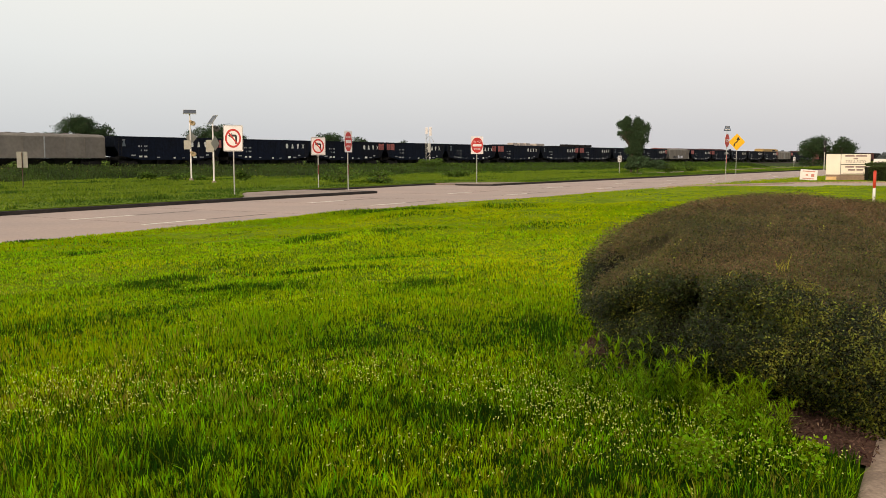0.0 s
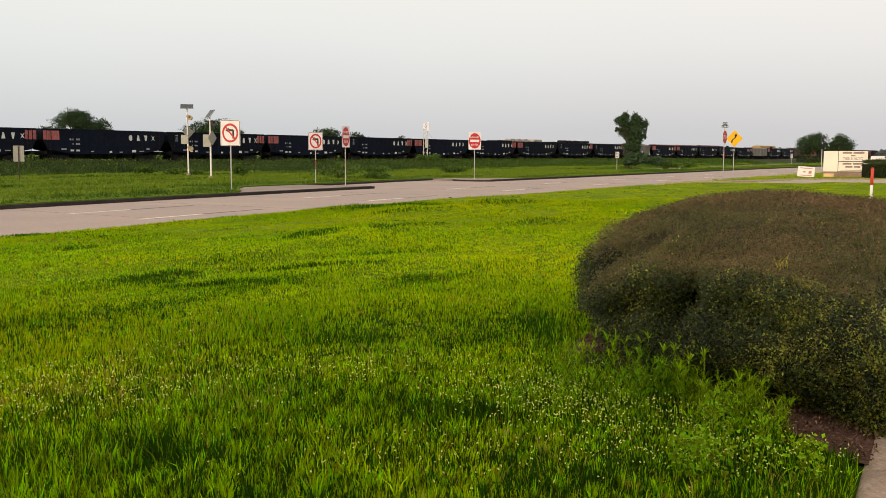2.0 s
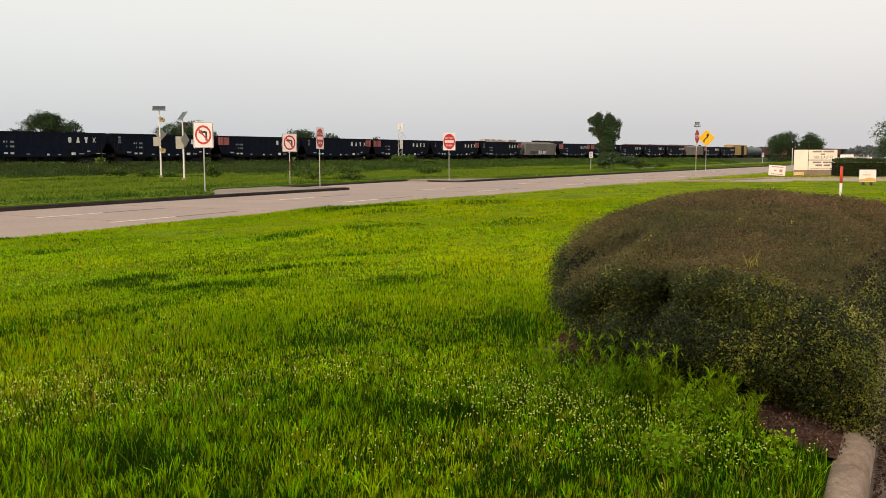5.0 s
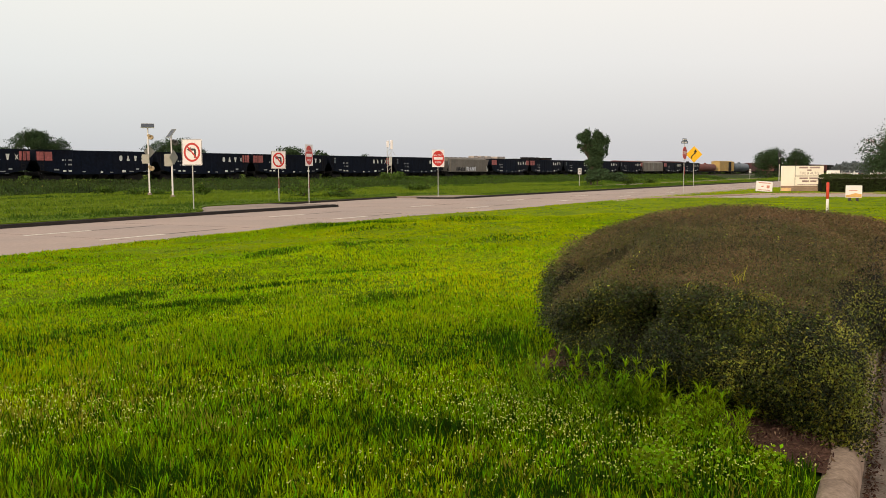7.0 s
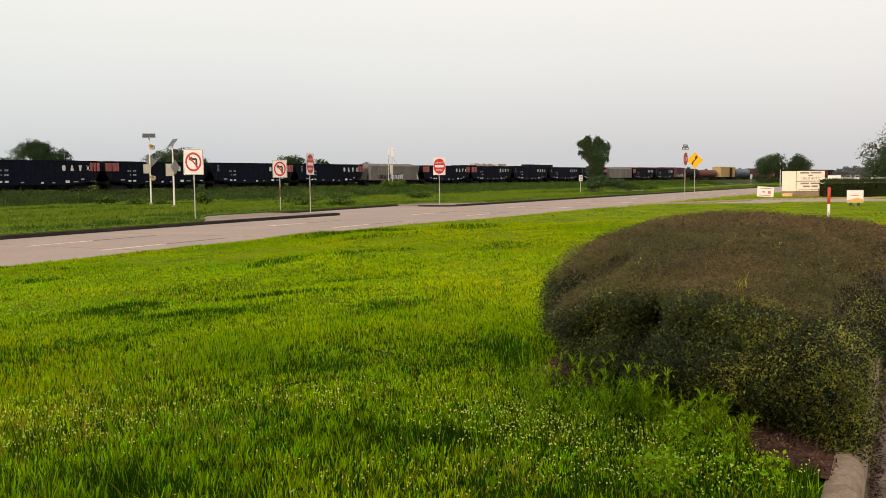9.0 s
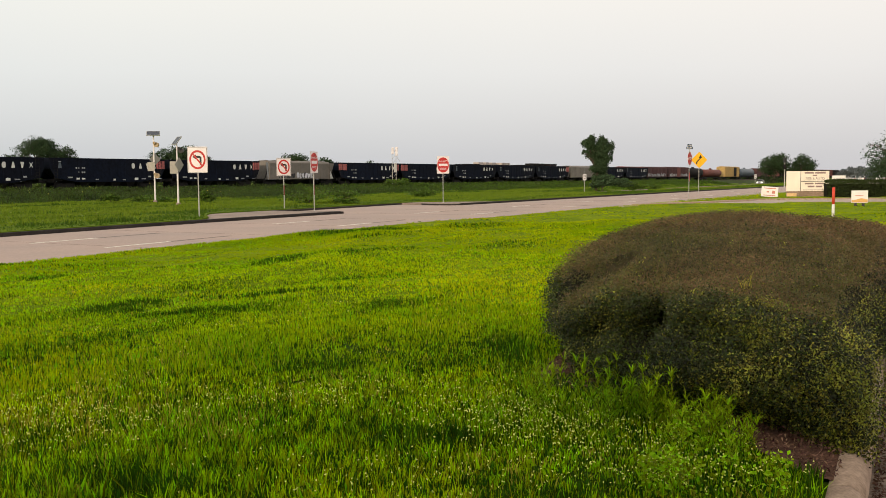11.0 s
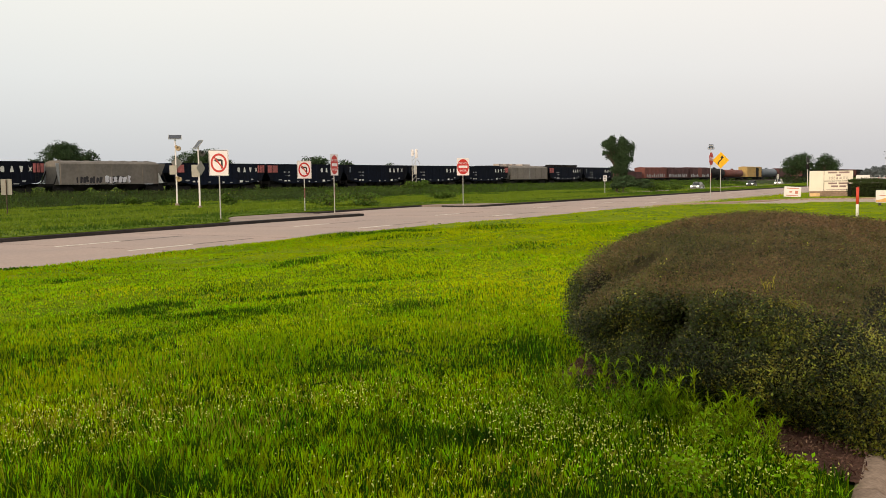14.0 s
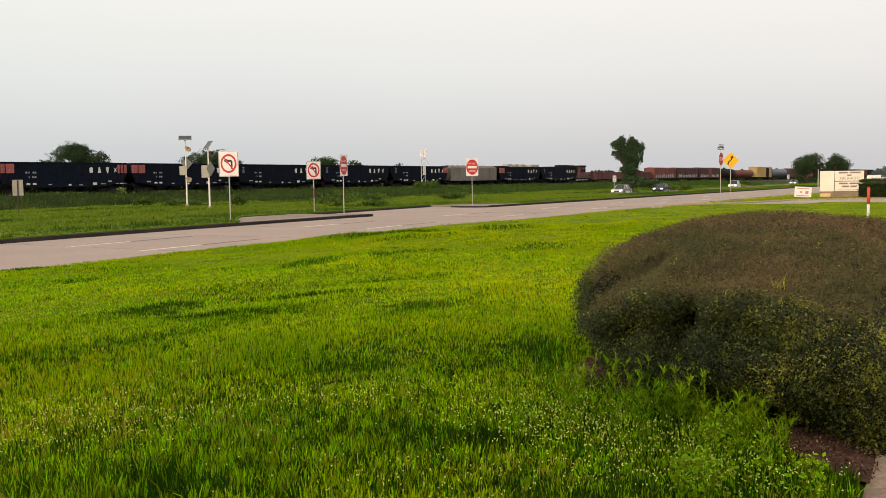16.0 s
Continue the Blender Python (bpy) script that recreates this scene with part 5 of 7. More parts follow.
def locomotive(L, roof):
    car = empty("locomotive")
    b = bmesh.new()
    box(b, 0.4, L - 0.4, -1.5, 1.5, 0.95, 1.35)
    part("deck", b, M_UNDER, car)
    part("hood", soft_box(3.0, L - 6.2, -0.95, 0.95, 1.355, 3.75, 0.08), M_LOCORANGE, car, "long maroon engine hood")
    part("cab", soft_box(L - 6.1, L - 3.2, -1.5, 1.5, 1.355, 3.85, 0.12), M_LOCORANGE, car, "maroon cab")
    part("nose", soft_box(L - 3.15, L - 1.2, -0.9, 0.9, 1.355, 2.7, 0.15), M_LOCORANGE, car)
    b = bmesh.new()
    box(b, 0.8, 2.95, -1.4, 1.4, 1.36, 3.8)
    box(b, 0.5, 5.2, -1.52, 1.52, 3.4, 3.95)
    part("radiator", b, M_UNDER, car, "dark flared radiator")
    part("cab_roof", soft_box(L - 6.3, L - 3.0, -1.55, 1.55, 3.86, 4.3, 0.04), roof, car)
    for i in range(3):
        part("roof_box", soft_box(6.2 + i * 2.6, 7.8 + i * 2.6, -0.7, 0.7, 3.76, 4.35, 0.05), roof, car)
    for x0 in (L - 5.7, L - 4.4):
        b = bmesh.new()
        box(b, x0, x0 + 0.9, -1.53, -1.495, 2.7, 3.4)
        part("cab_window", b, M_GLASS, car)
    b = bmesh.new()
    for i in range(14):
        x = 1.0 + i * (L - 2) / 13
        tube(b, (x, -1.48, 1.35), (x, -1.48, 2.35), 0.025, n=5)
    tube(b, (1.0, -1.48, 2.35), (L - 1.0, -1.48, 2.35), 0.025, n=5)
    part("handrail", b, M_STENCILDIM, car)
    part("fuel_tank", soft_box(L / 2 - 2.5, L / 2 + 2.5, -1.3, 1.3, 0.3, 0.94, 0.1), M_UNDER, car)
    bogie(car, 3.2)
    bogie(car, L - 3.2)
    return car


stand(locomotive(20.6, M_WHITEROOF), 88.2, "maroon diesel locomotive with pale roof boxes, parked", "locomotive")
stand(locomotive(20.6, M_UNDER), 110.4, "maroon and black diesel locomotive, parked", "locomotive")
stand(gondola(17.0, M_LOCORANGE, 2.75), 132.4, "low dull maroon gondola car with dark load, parked")
stand(gondola(16.0, M_BOXBROWN, 2.75), 150.6, "low brown gondola car with dark load, parked")
stand(boxcar(16.0, M_BOXRED, 3.85, spray=True), 168.3, "faded red boxcar with pale spray paint, parked")
stand(boxcar(17.2, M_BOXBROWN, 3.9, spray=True), 184.7, "dark brown boxcar with pale spray paint, parked")
stand(boxcar(18.6, M_BOXBROWN, 4.0, M_BOXRED, spray=True), 202.4, "dull red-brown boxcar with spray paint, parked")
stand(tank_car(15.4, M_UNDER), 221.4, "grimy black tank car, parked")
stand(tank_car(20.0, M_BOXRED, 1.25, 2.3), 237.4, "rusty brown tank car, parked")
stand(boxcar(18.0, M_YELLOWCAR, 4.55, M_UNDER, at=0.68), 259.3, "tall yellow boxcar with black doors, parked")
stand(tank_car(20.6, M_TANKBLUE, 1.5, 2.55), 278.0, "blue-grey tank car, parked")
for k in range(9):
    stand(boxcar(17.6, (M_BOXBROWN, M_BOXRED, M_UNDER)[k % 3], 4.1), 300.5 + 18.3 * k, ("dark brown boxcar far down the siding", "red boxcar far down the siding", "black boxcar far down the siding")[k % 3])

# ---- trees ----
def tree(name, x, y, clumps, leaf, count, mat, label, trunk=None, group="trees", blossom=None, ground=None, scatter=0.2):
    """A trunk with limbs to each clump, and a crown of leaves on uneven clumps. A clump: centre (dx, dy, z) and radii."""
    g = float(height(x, y)) if ground is None else ground
    t = tagged(empty(name, pose(x, y, g)), label, "tree", group)
    b = bmesh.new()
    r = trunk or 0.25
    top = max(c[2] for c, _ in clumps) - g
    fork = top * 0.42
    tube(b, (0, 0, -0.2), (0.05 * r, 0, fork * 0.5), r * 1.25, r, n=9)
    tube(b, (0.05 * r, 0, fork * 0.5), (0.1 * r, 0.1 * r, fork), r, r * 0.8, n=9)
    for (cx, cy, cz), (rx, ry, rz) in clumps:
        a = Vector((0.1 * r, 0.1 * r, min(fork, max(0.3, (cz - g) * 0.6))))
        e = Vector((cx, cy, cz - g))
        m = a.lerp(e, 0.5) + Vector((0, 0, 0.12 * (e - a).length))
        tube(b, a, m, r * 0.5, r * 0.33, n=6)
        tube(b, m, e, r * 0.33, r * 0.1, n=6)
        for i in range(4):
            d = Vector((math.cos(i * 1.7 + cx), math.sin(i * 1.7 + cx), 0.5 + 0.3 * math.sin(i * 2.3)))
            tube(b, m.lerp(e, 0.3 + 0.15 * i), m.lerp(e, 0.3 + 0.15 * i) + Vector((d.x * rx, d.y * ry, d.z * rz)) * 0.8, r * 0.16, r * 0.05, n=5)
    part("trunk", b, M_BARK, t, "rough brown trunk and limbs")
    vol = np.array([rx * ry * rz for _, (rx, ry, rz) in clumps]) ** 0.7
    pick = RNG.choice(len(clumps), count, p=vol / vol.sum())
    cen = np.array([c for c, _ in clumps])[pick] - (0, 0, g)
    rad = np.array([q for _, q in clumps])[pick]
    # twigs' ends: knots in each clump, leaves round the knots
    knots = 54
    kd = RNG.normal(size=(len(clumps), knots, 3))
    kd /= np.linalg.norm(kd, axis=2)[..., None]
    kd *= RNG.uniform(0.35, 1.0, (len(clumps), knots, 1))
    p = kd[pick, RNG.integers(0, knots, count)] + RNG.normal(size=(count, 3)) * scatter
    p = cen + p * rad
    p[:, 2] = np.maximum(p[:, 2], 0.05)
    idx = None
    mats = [mat]
    if blossom:
        mats = [mat, blossom]
        idx = ((p[:, 2] > np.quantile(p[:, 2], 0.55)) & (RNG.random(count) < 0.09)).astype(int)
    crown = leaves("crown", p, RNG.uniform(0.6, 1.3, count) * leaf, mat, mats, idx, ratio=0.62)
    crown.parent = t
    return t


def blob(cx, cz, rx, rz, n, seed, ry=None):
    """A handful of uneven clumps that fill an ellipse of that width and height."""
    rnd = random.Random(seed)
    ry = ry or rx
    out = []
    for i in range(n):
        a, k = rnd.uniform(0, 2 * math.pi), math.sqrt(rnd.uniform(0.02, 1)) * 0.66
        out.append(((cx + rx * k * math.cos(a), ry * rnd.uniform(-0.6, 0.6), cz + rz * k * math.sin(a)), (rx * rnd.uniform(0.38, 0.55), ry * rnd.uniform(0.38, 0.55), rz * rnd.uniform(0.36, 0.54))))
    return out


# lone tree hung with vines, with scrub round its foot
lone = blob(-1.1, 7.2, 1.25, 1.45, 14, 1) + blob(1.5, 6.9, 1.30, 1.5, 14, 2) + blob(0.2, 5.7, 1.8, 1.25, 14, 3) + blob(0.75, 4.4, 1.6, 1.3, 12, 4) + blob(0.8, 3.0, 1.6, 1.4, 12, 9) + blob(0.7, 1.7, 1.65, 1.0, 10, 10) + blob(2.5, 5.2, 0.4, 1.1, 5, 6) + blob(-1.9, 5.7, 0.6, 0.6, 5, 7)
tree("lone_tree", 30.6, 146.7, lone, 0.19, 56000, M_LEAF, "lone leafy tree with two rounded tops, hung with vines", 0.17, scatter=0.24)
tree("scrub_bush", 31.4, 145.6, blob(0.3, 0.9, 2.3, 1.2, 10, 5) + blob(2.6, 0.6, 2.4, 0.8, 8, 8), 0.34, 5200, M_LEAF, "dense dark scrub at the foot of the tree", 0.08, "scrub")

FAR = [  # place, half width, top, leaves, seed, leaf size
    ("broad_tree", -61.5, 152.9, 6.3, 9.0, 46000, 11, 0.20), ("broad_tree", -42.8, 169.7, 6.0, 7.9, 32000, 12, 0.22),
    ("broad_tree", -29.9, 230.0, 5.3, 8.4, 9000, 13, 0.34), ("broad_tree", -21.4, 231.0, 3.3, 7.4, 6000, 14, 0.34), ("broad_tree", -11.9, 284.7, 3.6, 8.2, 6000, 15, 0.38),
    ("broad_tree", 101.7, 248.0, 4.7, 8.4, 14000, 21, 0.34), ("broad_tree", 108.2, 245.0, 3.9, 7.4, 10000, 22, 0.34)]
for name, x, y, w, top, count, seed, leaf in FAR:
    base = 0.4
    cz, rz = (top + 1.6) / 2, (top - 1.4) / 2
    clumps = blob(0, cz, w, rz, 17, seed) + [((w * 0.62 * math.cos(i * 2.1), 0, cz - rz * 0.55), (w * 0.34, w * 0.34, rz * 0.34)) for i in range(3)] + ([((w * (0.3 * i - 0.6), 0, 0.7), (w * 0.3, w * 0.3, 1.2)) for i in range(5)] if x > 50 else [])
    if seed == 11:     # a tall head, a lower shoulder on one side and a small one on the other
        clumps = blob(-0.8, 6.8, 3.9, 2.3, 20, 11) + blob(3.6, 5.5, 2.9, 1.9, 14, 111) + blob(6.0, 3.9, 1.9, 1.6, 9, 112) + blob(-4.9, 4.7, 2.2, 1.6, 10, 113) + blob(0, 3.0, 6.3, 1.7, 14, 114)
    tree(name, x, y, clumps, leaf, count, M_LEAFFAR, "broad dark green tree beyond the railway" if x < 50 else "rounded dark green tree beside the road", 0.35, ground=base if x < 50 else None, scatter=0.13)

# crape myrtle beside the driveway
myrtle = blob(2.3, 3.8, 4.0, 2.7, 34, 31) + blob(-0.4, 2.4, 2.6, 1.4, 16, 32) + [((-3.0, 0, 3.3), (0.8, 0.8, 0.4)), ((-2.4, 0.3, 4.1), (0.7, 0.7, 0.5)), ((-2.4, 0, 2.6), (0.8, 0.8, 0.5))]
tree("flowering_tree", 43.2, 77.4, myrtle, 0.15, 60000, M_LEAF, "spreading crape myrtle with pink blossom at its tips", 0.16, "", M_PINK)

# far wooded skyline, with the haze mixed into the leaf colour
for k in range(26):
    a = radians(26.4 + k * 0.5 + 0.25 * math.sin(k * 3.1))
    d = 520 + 40 * math.sin(k * 1.9)
    tree("skyline_tree", d * math.sin(a), d * math.cos(a), blob(0, 3.4 + 0.8 * math.sin(k * 2.7), 6.5, 3.0 + 0.7 * math.sin(k * 1.3), 9, 50 + k), 1.05, 1500, M_SKYLINE, "haze-tinted dark tree on the far skyline", 0.4, "skyline trees", None, -0.3)

# ---- the big hedge by the parking kerb ----
KL = Vector((-KD.y, KD.x, 0))                       # away from the kerb, over the lawn
HA, HW, LA, LW = 6.24, 1.03, 4.46, 1.19              # centre and half sizes along and across


def hedge_surface(c):
    """From points on a cube's faces to the hedge's skin, in the world."""
    flat = (np.abs(c[:, :2]) ** 14).sum(1) ** (1 / 14)
    square = 2.87 + 0.6 * (1 - ease(c[:, 0], -1.0, -0.72))        # the front is clipped squarer than the rest
    n = c / ((flat ** square + np.abs(c[:, 2]) ** square) ** (1 / square))[:, None]
    a, w = HA + LA * n[:, 0], HW + LW * n[:, 1]
    crest = 0.85 + 0.185 * ease(a, 2.2, 7.0)
    front = 1 - ease(a, 2.2, 3.4)
    crease = np.exp(-((w - 1.26) / 0.12) ** 2) * front
    w = HW + (w - HW) * (1 - 0.10 * (1 - ease(n[:, 2], 0.05, 0.45)) * ease(n[:, 1], -0.6, 0.2)) + 1.0 * ease(a, 2.3, 6.0) * (1 - 0.96 * ease(a, 7.0, 9.6)) * np.clip((n[:, 1] + 1) / 2, 0, 1) - 0.17 * front * ease(w, 0.5, -0.1) - 0.42 * ease(a, 2.9, 5.5) * np.clip((1 - n[:, 1]) / 2, 0, 1) ** 2
    w = w + 0.16 * np.clip((1 - n[:, 1]) / 2, 0, 1) ** 2
    a = a - 0.16 * front * ease(w, 0.95, 0.1) - 0.22 * front * ease(w, 0.3, -0.1) + 0.20 * front * ease(n[:, 2], 0.28, 0.02) * ease(w, 0.15, 0.4)
    a = a + 0.85 * crease * np.exp(-((n[:, 2] - 0.58) / 0.24) ** 2) + 0.10 * crease + 0.10 * front * (lattice(w, n[:, 2], 0.45, 5) - 0.5) + 0.22 * front * ease(w, 1.2, 1.45) + 0.37 * front * ease(w, 1.2, 2.0)
    a = a + front * ease(w, 1.1, 1.4) * (0.46 * np.exp(-((n[:, 2] - 0.47) / 0.20) ** 2) - 0.10 * np.exp(-((n[:, 2] - 0.75) / 0.10) ** 2))      # hollow under the clipped lip
    a = a + front * ease(w, 0.25, 0.7) * (1 - ease(w, 1.1, 1.4)) * (0.24 * np.exp(-((n[:, 2] - 0.56) / 0.13) ** 2) - 0.07 * np.exp(-((n[:, 2] - 0.78) / 0.09) ** 2))
    foot = 0.10 - 0.07 * front * ease(w, 1.0, 0.2)
    z = foot + (crest - foot) * np.clip(n[:, 2], -0.05, 1) * (1 - 0.255 * np.abs(n[:, 1]) ** 2.5) * (1 - 0.12 * np.exp(-((w - 1.40) / 0.2) ** 2) * (1 - ease(a, 2.4, 4.2)))
    lump = 0.07 * (lattice(a, w, 0.8, 7) - 0.5) + 0.035 * (lattice(a, w, 0.35, 8) - 0.5)
    z = z + lump * ease(n[:, 2], 0.3, 0.7) - 0.15 * ease(w, 1.70, 1.90) * (1 - ease(a, 4.05, 4.2)) * ease(n[:, 2], 0.2, 0.5)
    w = w - 0.10 * np.exp(-((a - 4.2) / 0.10) ** 2) * ease(n[:, 1], 0.4, 0.8) * ease(n[:, 2], 0.3, 0.6) + (0.03 - 0.16 * ease(n[:, 2], 0.62, 0.35)) * ease(n[:, 1], 0.3, 0.8) * ease(a, 4.2, 3.8)
    w = w + 0.10 * (lattice(a, n[:, 2], 0.6, 9) - 0.5) * np.sign(n[:, 1]) * ease(np.abs(n[:, 1]), 0.5, 0.8)
    base = np.array(KERB_A)
    return base + a[:, None] * np.array(KD) + w[:, None] * np.array(KL) + z[:, None] * np.array((0, 0, 1.0)), n, a, w


def cube_points(count, face):
    u, v = RNG.uniform(-1, 1, count), RNG.uniform(-1, 1, count)
    one = np.ones(count)
    v0 = RNG.uniform(-0.02, 1, count)
    return {"top": np.stack([u, v, one], 1), "front": np.stack([-one, v, v0], 1), "back": np.stack([one, v, v0], 1),
            "lawn": np.stack([u, one, v0], 1), "lot": np.stack([u, -one, v0], 1)}[face]


def hedge():
    h = tagged(empty("hedge", Matrix()), "big rounded clipped hedge, bronze on top and dark green below", "hedge")
    # dark twiggy inside: shade between the leaves put into its colour, paler on top
    verts, loops, base = [], [], 0
    g = np.linspace(-1, 1, 30)
    for face in ("top", "front", "back", "lawn", "lot"):
        u, v = (k.ravel() for k in np.meshgrid(g, g, indexing="ij"))
        one, v0 = np.ones(u.size), (v + 1) * 0.51 - 0.02
        c = {"top": np.stack([u, v, one], 1), "front": np.stack([-one, u, v0], 1), "back": np.stack([one, u, v0], 1), "lawn": np.stack([u, one, v0], 1), "lot": np.stack([u, -one, v0], 1)}[face]
        p, _, _, _ = hedge_surface(c)
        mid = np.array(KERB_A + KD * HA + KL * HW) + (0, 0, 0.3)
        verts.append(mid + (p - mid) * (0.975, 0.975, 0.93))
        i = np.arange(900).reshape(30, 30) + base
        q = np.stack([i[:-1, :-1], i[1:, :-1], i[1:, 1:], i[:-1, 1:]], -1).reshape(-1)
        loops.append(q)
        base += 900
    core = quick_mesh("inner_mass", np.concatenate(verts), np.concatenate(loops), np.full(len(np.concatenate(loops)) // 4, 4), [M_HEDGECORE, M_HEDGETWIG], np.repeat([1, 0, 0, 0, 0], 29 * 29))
    core.parent = h
    pts, nrm, idx, size = [], [], [], []
    for face, count, per in (("top", 34000, 5), ("front", 6600, 13), ("back", 500, 5), ("lawn", 4600, 7), ("lot", 3600, 9)):
        c = cube_points(count, face)
        if face == "top":   # more where it is near
            c[:, 0] = -1 + 2 * RNG.random(count) ** 1.7
        p, n, a, w = hedge_surface(c)
        up = n[:, 2]
        puff = 0.10 * (lattice(a + w * 0.7, w - up, 0.13, 14) - 0.45) + np.where(up < 0.8, RNG.uniform(-0.05, 0.045, count), RNG.uniform(-0.02, 0.012, count))
        p = p + puff[:, None] * (np.array(KD) * n[:, :1] + np.array(KL) * n[:, 1:2] + np.array((0, 0, 1.0)) * n[:, 2:3] * 0.5)
        # leaf colour by height on the skin: lit top, shaded front and sides
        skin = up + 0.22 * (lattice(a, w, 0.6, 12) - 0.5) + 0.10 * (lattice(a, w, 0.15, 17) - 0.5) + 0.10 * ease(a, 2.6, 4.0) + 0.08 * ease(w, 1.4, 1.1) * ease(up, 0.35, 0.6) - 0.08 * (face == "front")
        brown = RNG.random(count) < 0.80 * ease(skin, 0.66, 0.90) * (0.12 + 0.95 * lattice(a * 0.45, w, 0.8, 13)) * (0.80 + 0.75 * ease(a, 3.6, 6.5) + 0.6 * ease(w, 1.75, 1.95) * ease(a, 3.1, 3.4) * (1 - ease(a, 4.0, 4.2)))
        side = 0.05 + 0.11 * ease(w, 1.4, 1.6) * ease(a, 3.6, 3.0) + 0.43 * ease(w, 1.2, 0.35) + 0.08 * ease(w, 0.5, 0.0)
        # sunlit-coloured tips, thickest towards the kerb
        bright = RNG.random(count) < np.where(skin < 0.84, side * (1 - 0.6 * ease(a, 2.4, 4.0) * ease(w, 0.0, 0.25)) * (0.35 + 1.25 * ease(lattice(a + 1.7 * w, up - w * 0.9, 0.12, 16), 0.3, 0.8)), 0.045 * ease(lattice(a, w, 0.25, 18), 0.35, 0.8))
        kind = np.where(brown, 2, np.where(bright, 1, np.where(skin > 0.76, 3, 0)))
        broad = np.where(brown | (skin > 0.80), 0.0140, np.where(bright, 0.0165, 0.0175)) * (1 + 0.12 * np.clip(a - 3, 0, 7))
        out = n * (0.7, 0.7, 1.0) @ np.array([np.array(KD), np.array(KL), (0, 0, 1.0)])
        loose = np.where(up > 0.8, 0.017, np.where(bright, 0.024, 0.032)) * (1 + 0.10 * np.clip(a - 3, 0, 7))
        p, kind, broad, out, loose = (np.repeat(q, per, axis=0) for q in (p, kind, broad, out, loose))
        stray = RNG.random(len(kind)) < 0.14
        kind[stray] = np.where(kind[stray] == 0, 3, 0)
        pts.append(p + RNG.normal(size=p.shape) * loose[:, None])
        nrm.append(out)
        idx.append(kind)
        size.append(broad * RNG.uniform(0.5, 1.5, len(kind)))
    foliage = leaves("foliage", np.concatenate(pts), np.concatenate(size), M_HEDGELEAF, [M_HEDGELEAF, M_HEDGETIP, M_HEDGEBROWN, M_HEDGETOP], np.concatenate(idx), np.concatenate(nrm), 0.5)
    foliage.parent = h
    # loose shoots above the clipped skin
    n = 9000
    c = cube_points(n, "top")
    c[:, 0] = -1 + 2 * RNG.random(n) ** 1.5
    p, q, a, w = hedge_surface(c)
    shoots = blades("shoot_layer", p[:, 0], p[:, 1], p[:, 2] - 0.02, RNG.uniform(0.02, 0.075, n), np.full(n, 0.0045), RNG.uniform(0.1, 0.5, n), M_HEDGEBROWN)
    shoots.parent = h
    # bare stems under the skirt
    b = bmesh.new()
    rnd = random.Random(4)
    for i in range(46):
        a, w = 3.1 + rnd.uniform(0, 1) * 4.5, rnd.uniform(0.2, 2.0)
        q = KERB_A + KD * a + KL * w
        tube(b, (q.x, q.y, -0.02), (q.x + rnd.uniform(-.1, .1), q.y + rnd.uniform(-.1, .1), 0.4), 0.012, 0.007, n=5)
    part("stem_cluster", b, M_BARK, h, "thin bare stems")
    # dry grass grown through the top
    q = KERB_A + KD * 2.80 + KL * 0.74
    n = 15
    dry = blades("dry_grass", q.x + RNG.normal(size=n) * 0.02, q.y + RNG.normal(size=n) * 0.02, np.full(n, 0.68), RNG.uniform(0.08, 0.19, n), np.full(n, 0.004), RNG.uniform(0.1, 0.6, n), M_STRAW)
    dry.parent = h
    return h


hedge()


def bed(name, outline, z, label):
    b = bmesh.new()
    v = [b.verts.new((x, y, z)) for x, y in outline]
    c = b.verts.new((sum(x for x, _ in outline) / len(outline), sum(y for _, y in outline) / len(outline), z + 0.05))
    for i in range(len(v)):
        b.faces.new((v[i], v[(i + 1) % len(v)], c))
    bmesh.ops.subdivide_edges(b, edges=b.edges[:], cuts=3, use_grid_fill=True)
    for q in b.verts:
        q.co.z += 0.02 * noise.noise(q.co * 7)
    tagged(finish(name, b, M_MULCH), label, "mulch bed", kind="structure")


def kp(a, w):
    q = KERB_A + KD * a + KL * w
    return q.x, q.y


MULCH = [kp(0.95, 0.0), kp(1.05, 0.15), kp(1.3, 0.40), kp(1.62, 0.66), kp(2.0, 0.95), kp(2.12, 1.6), kp(2.12, 1.98), kp(2.5, 2.2), kp(3.2, 2.3), kp(6, 2.6), kp(10, 2.5), kp(10, 0.0)]
bed("mulch_bed", MULCH, 0.015, "reddish-brown bark mulch under the hedge")
n = 14000
ch = np.stack([0.8 + 3.0 * RNG.random(n) ** 1.6, RNG.uniform(-0.02, 2.75, n)], 1)
cx, cy = KERB_A.x + ch[:, 0] * KD.x + ch[:, 1] * KL.x, KERB_A.y + ch[:, 0] * KD.y + ch[:, 1] * KL.y
keep = inside(cx, cy, MULCH)
tagged(leaves("mulch_chips", np.stack([cx, cy, np.full(n, 0.05)], 1)[keep] + RNG.normal(size=(keep.sum(), 3)) * (0, 0, 0.012), RNG.uniform(0.008, 0.036, keep.sum()), M_CHIP, None, None, np.tile((0, 0, 1.2), (keep.sum(), 1)), 0.35),
       "loose bark chips", "mulch", kind="stuff")
n = 2600
a, w = RNG.uniform(-1.0, 7.0, n), -0.142 - np.abs(RNG.normal(size=n)) * 0.035
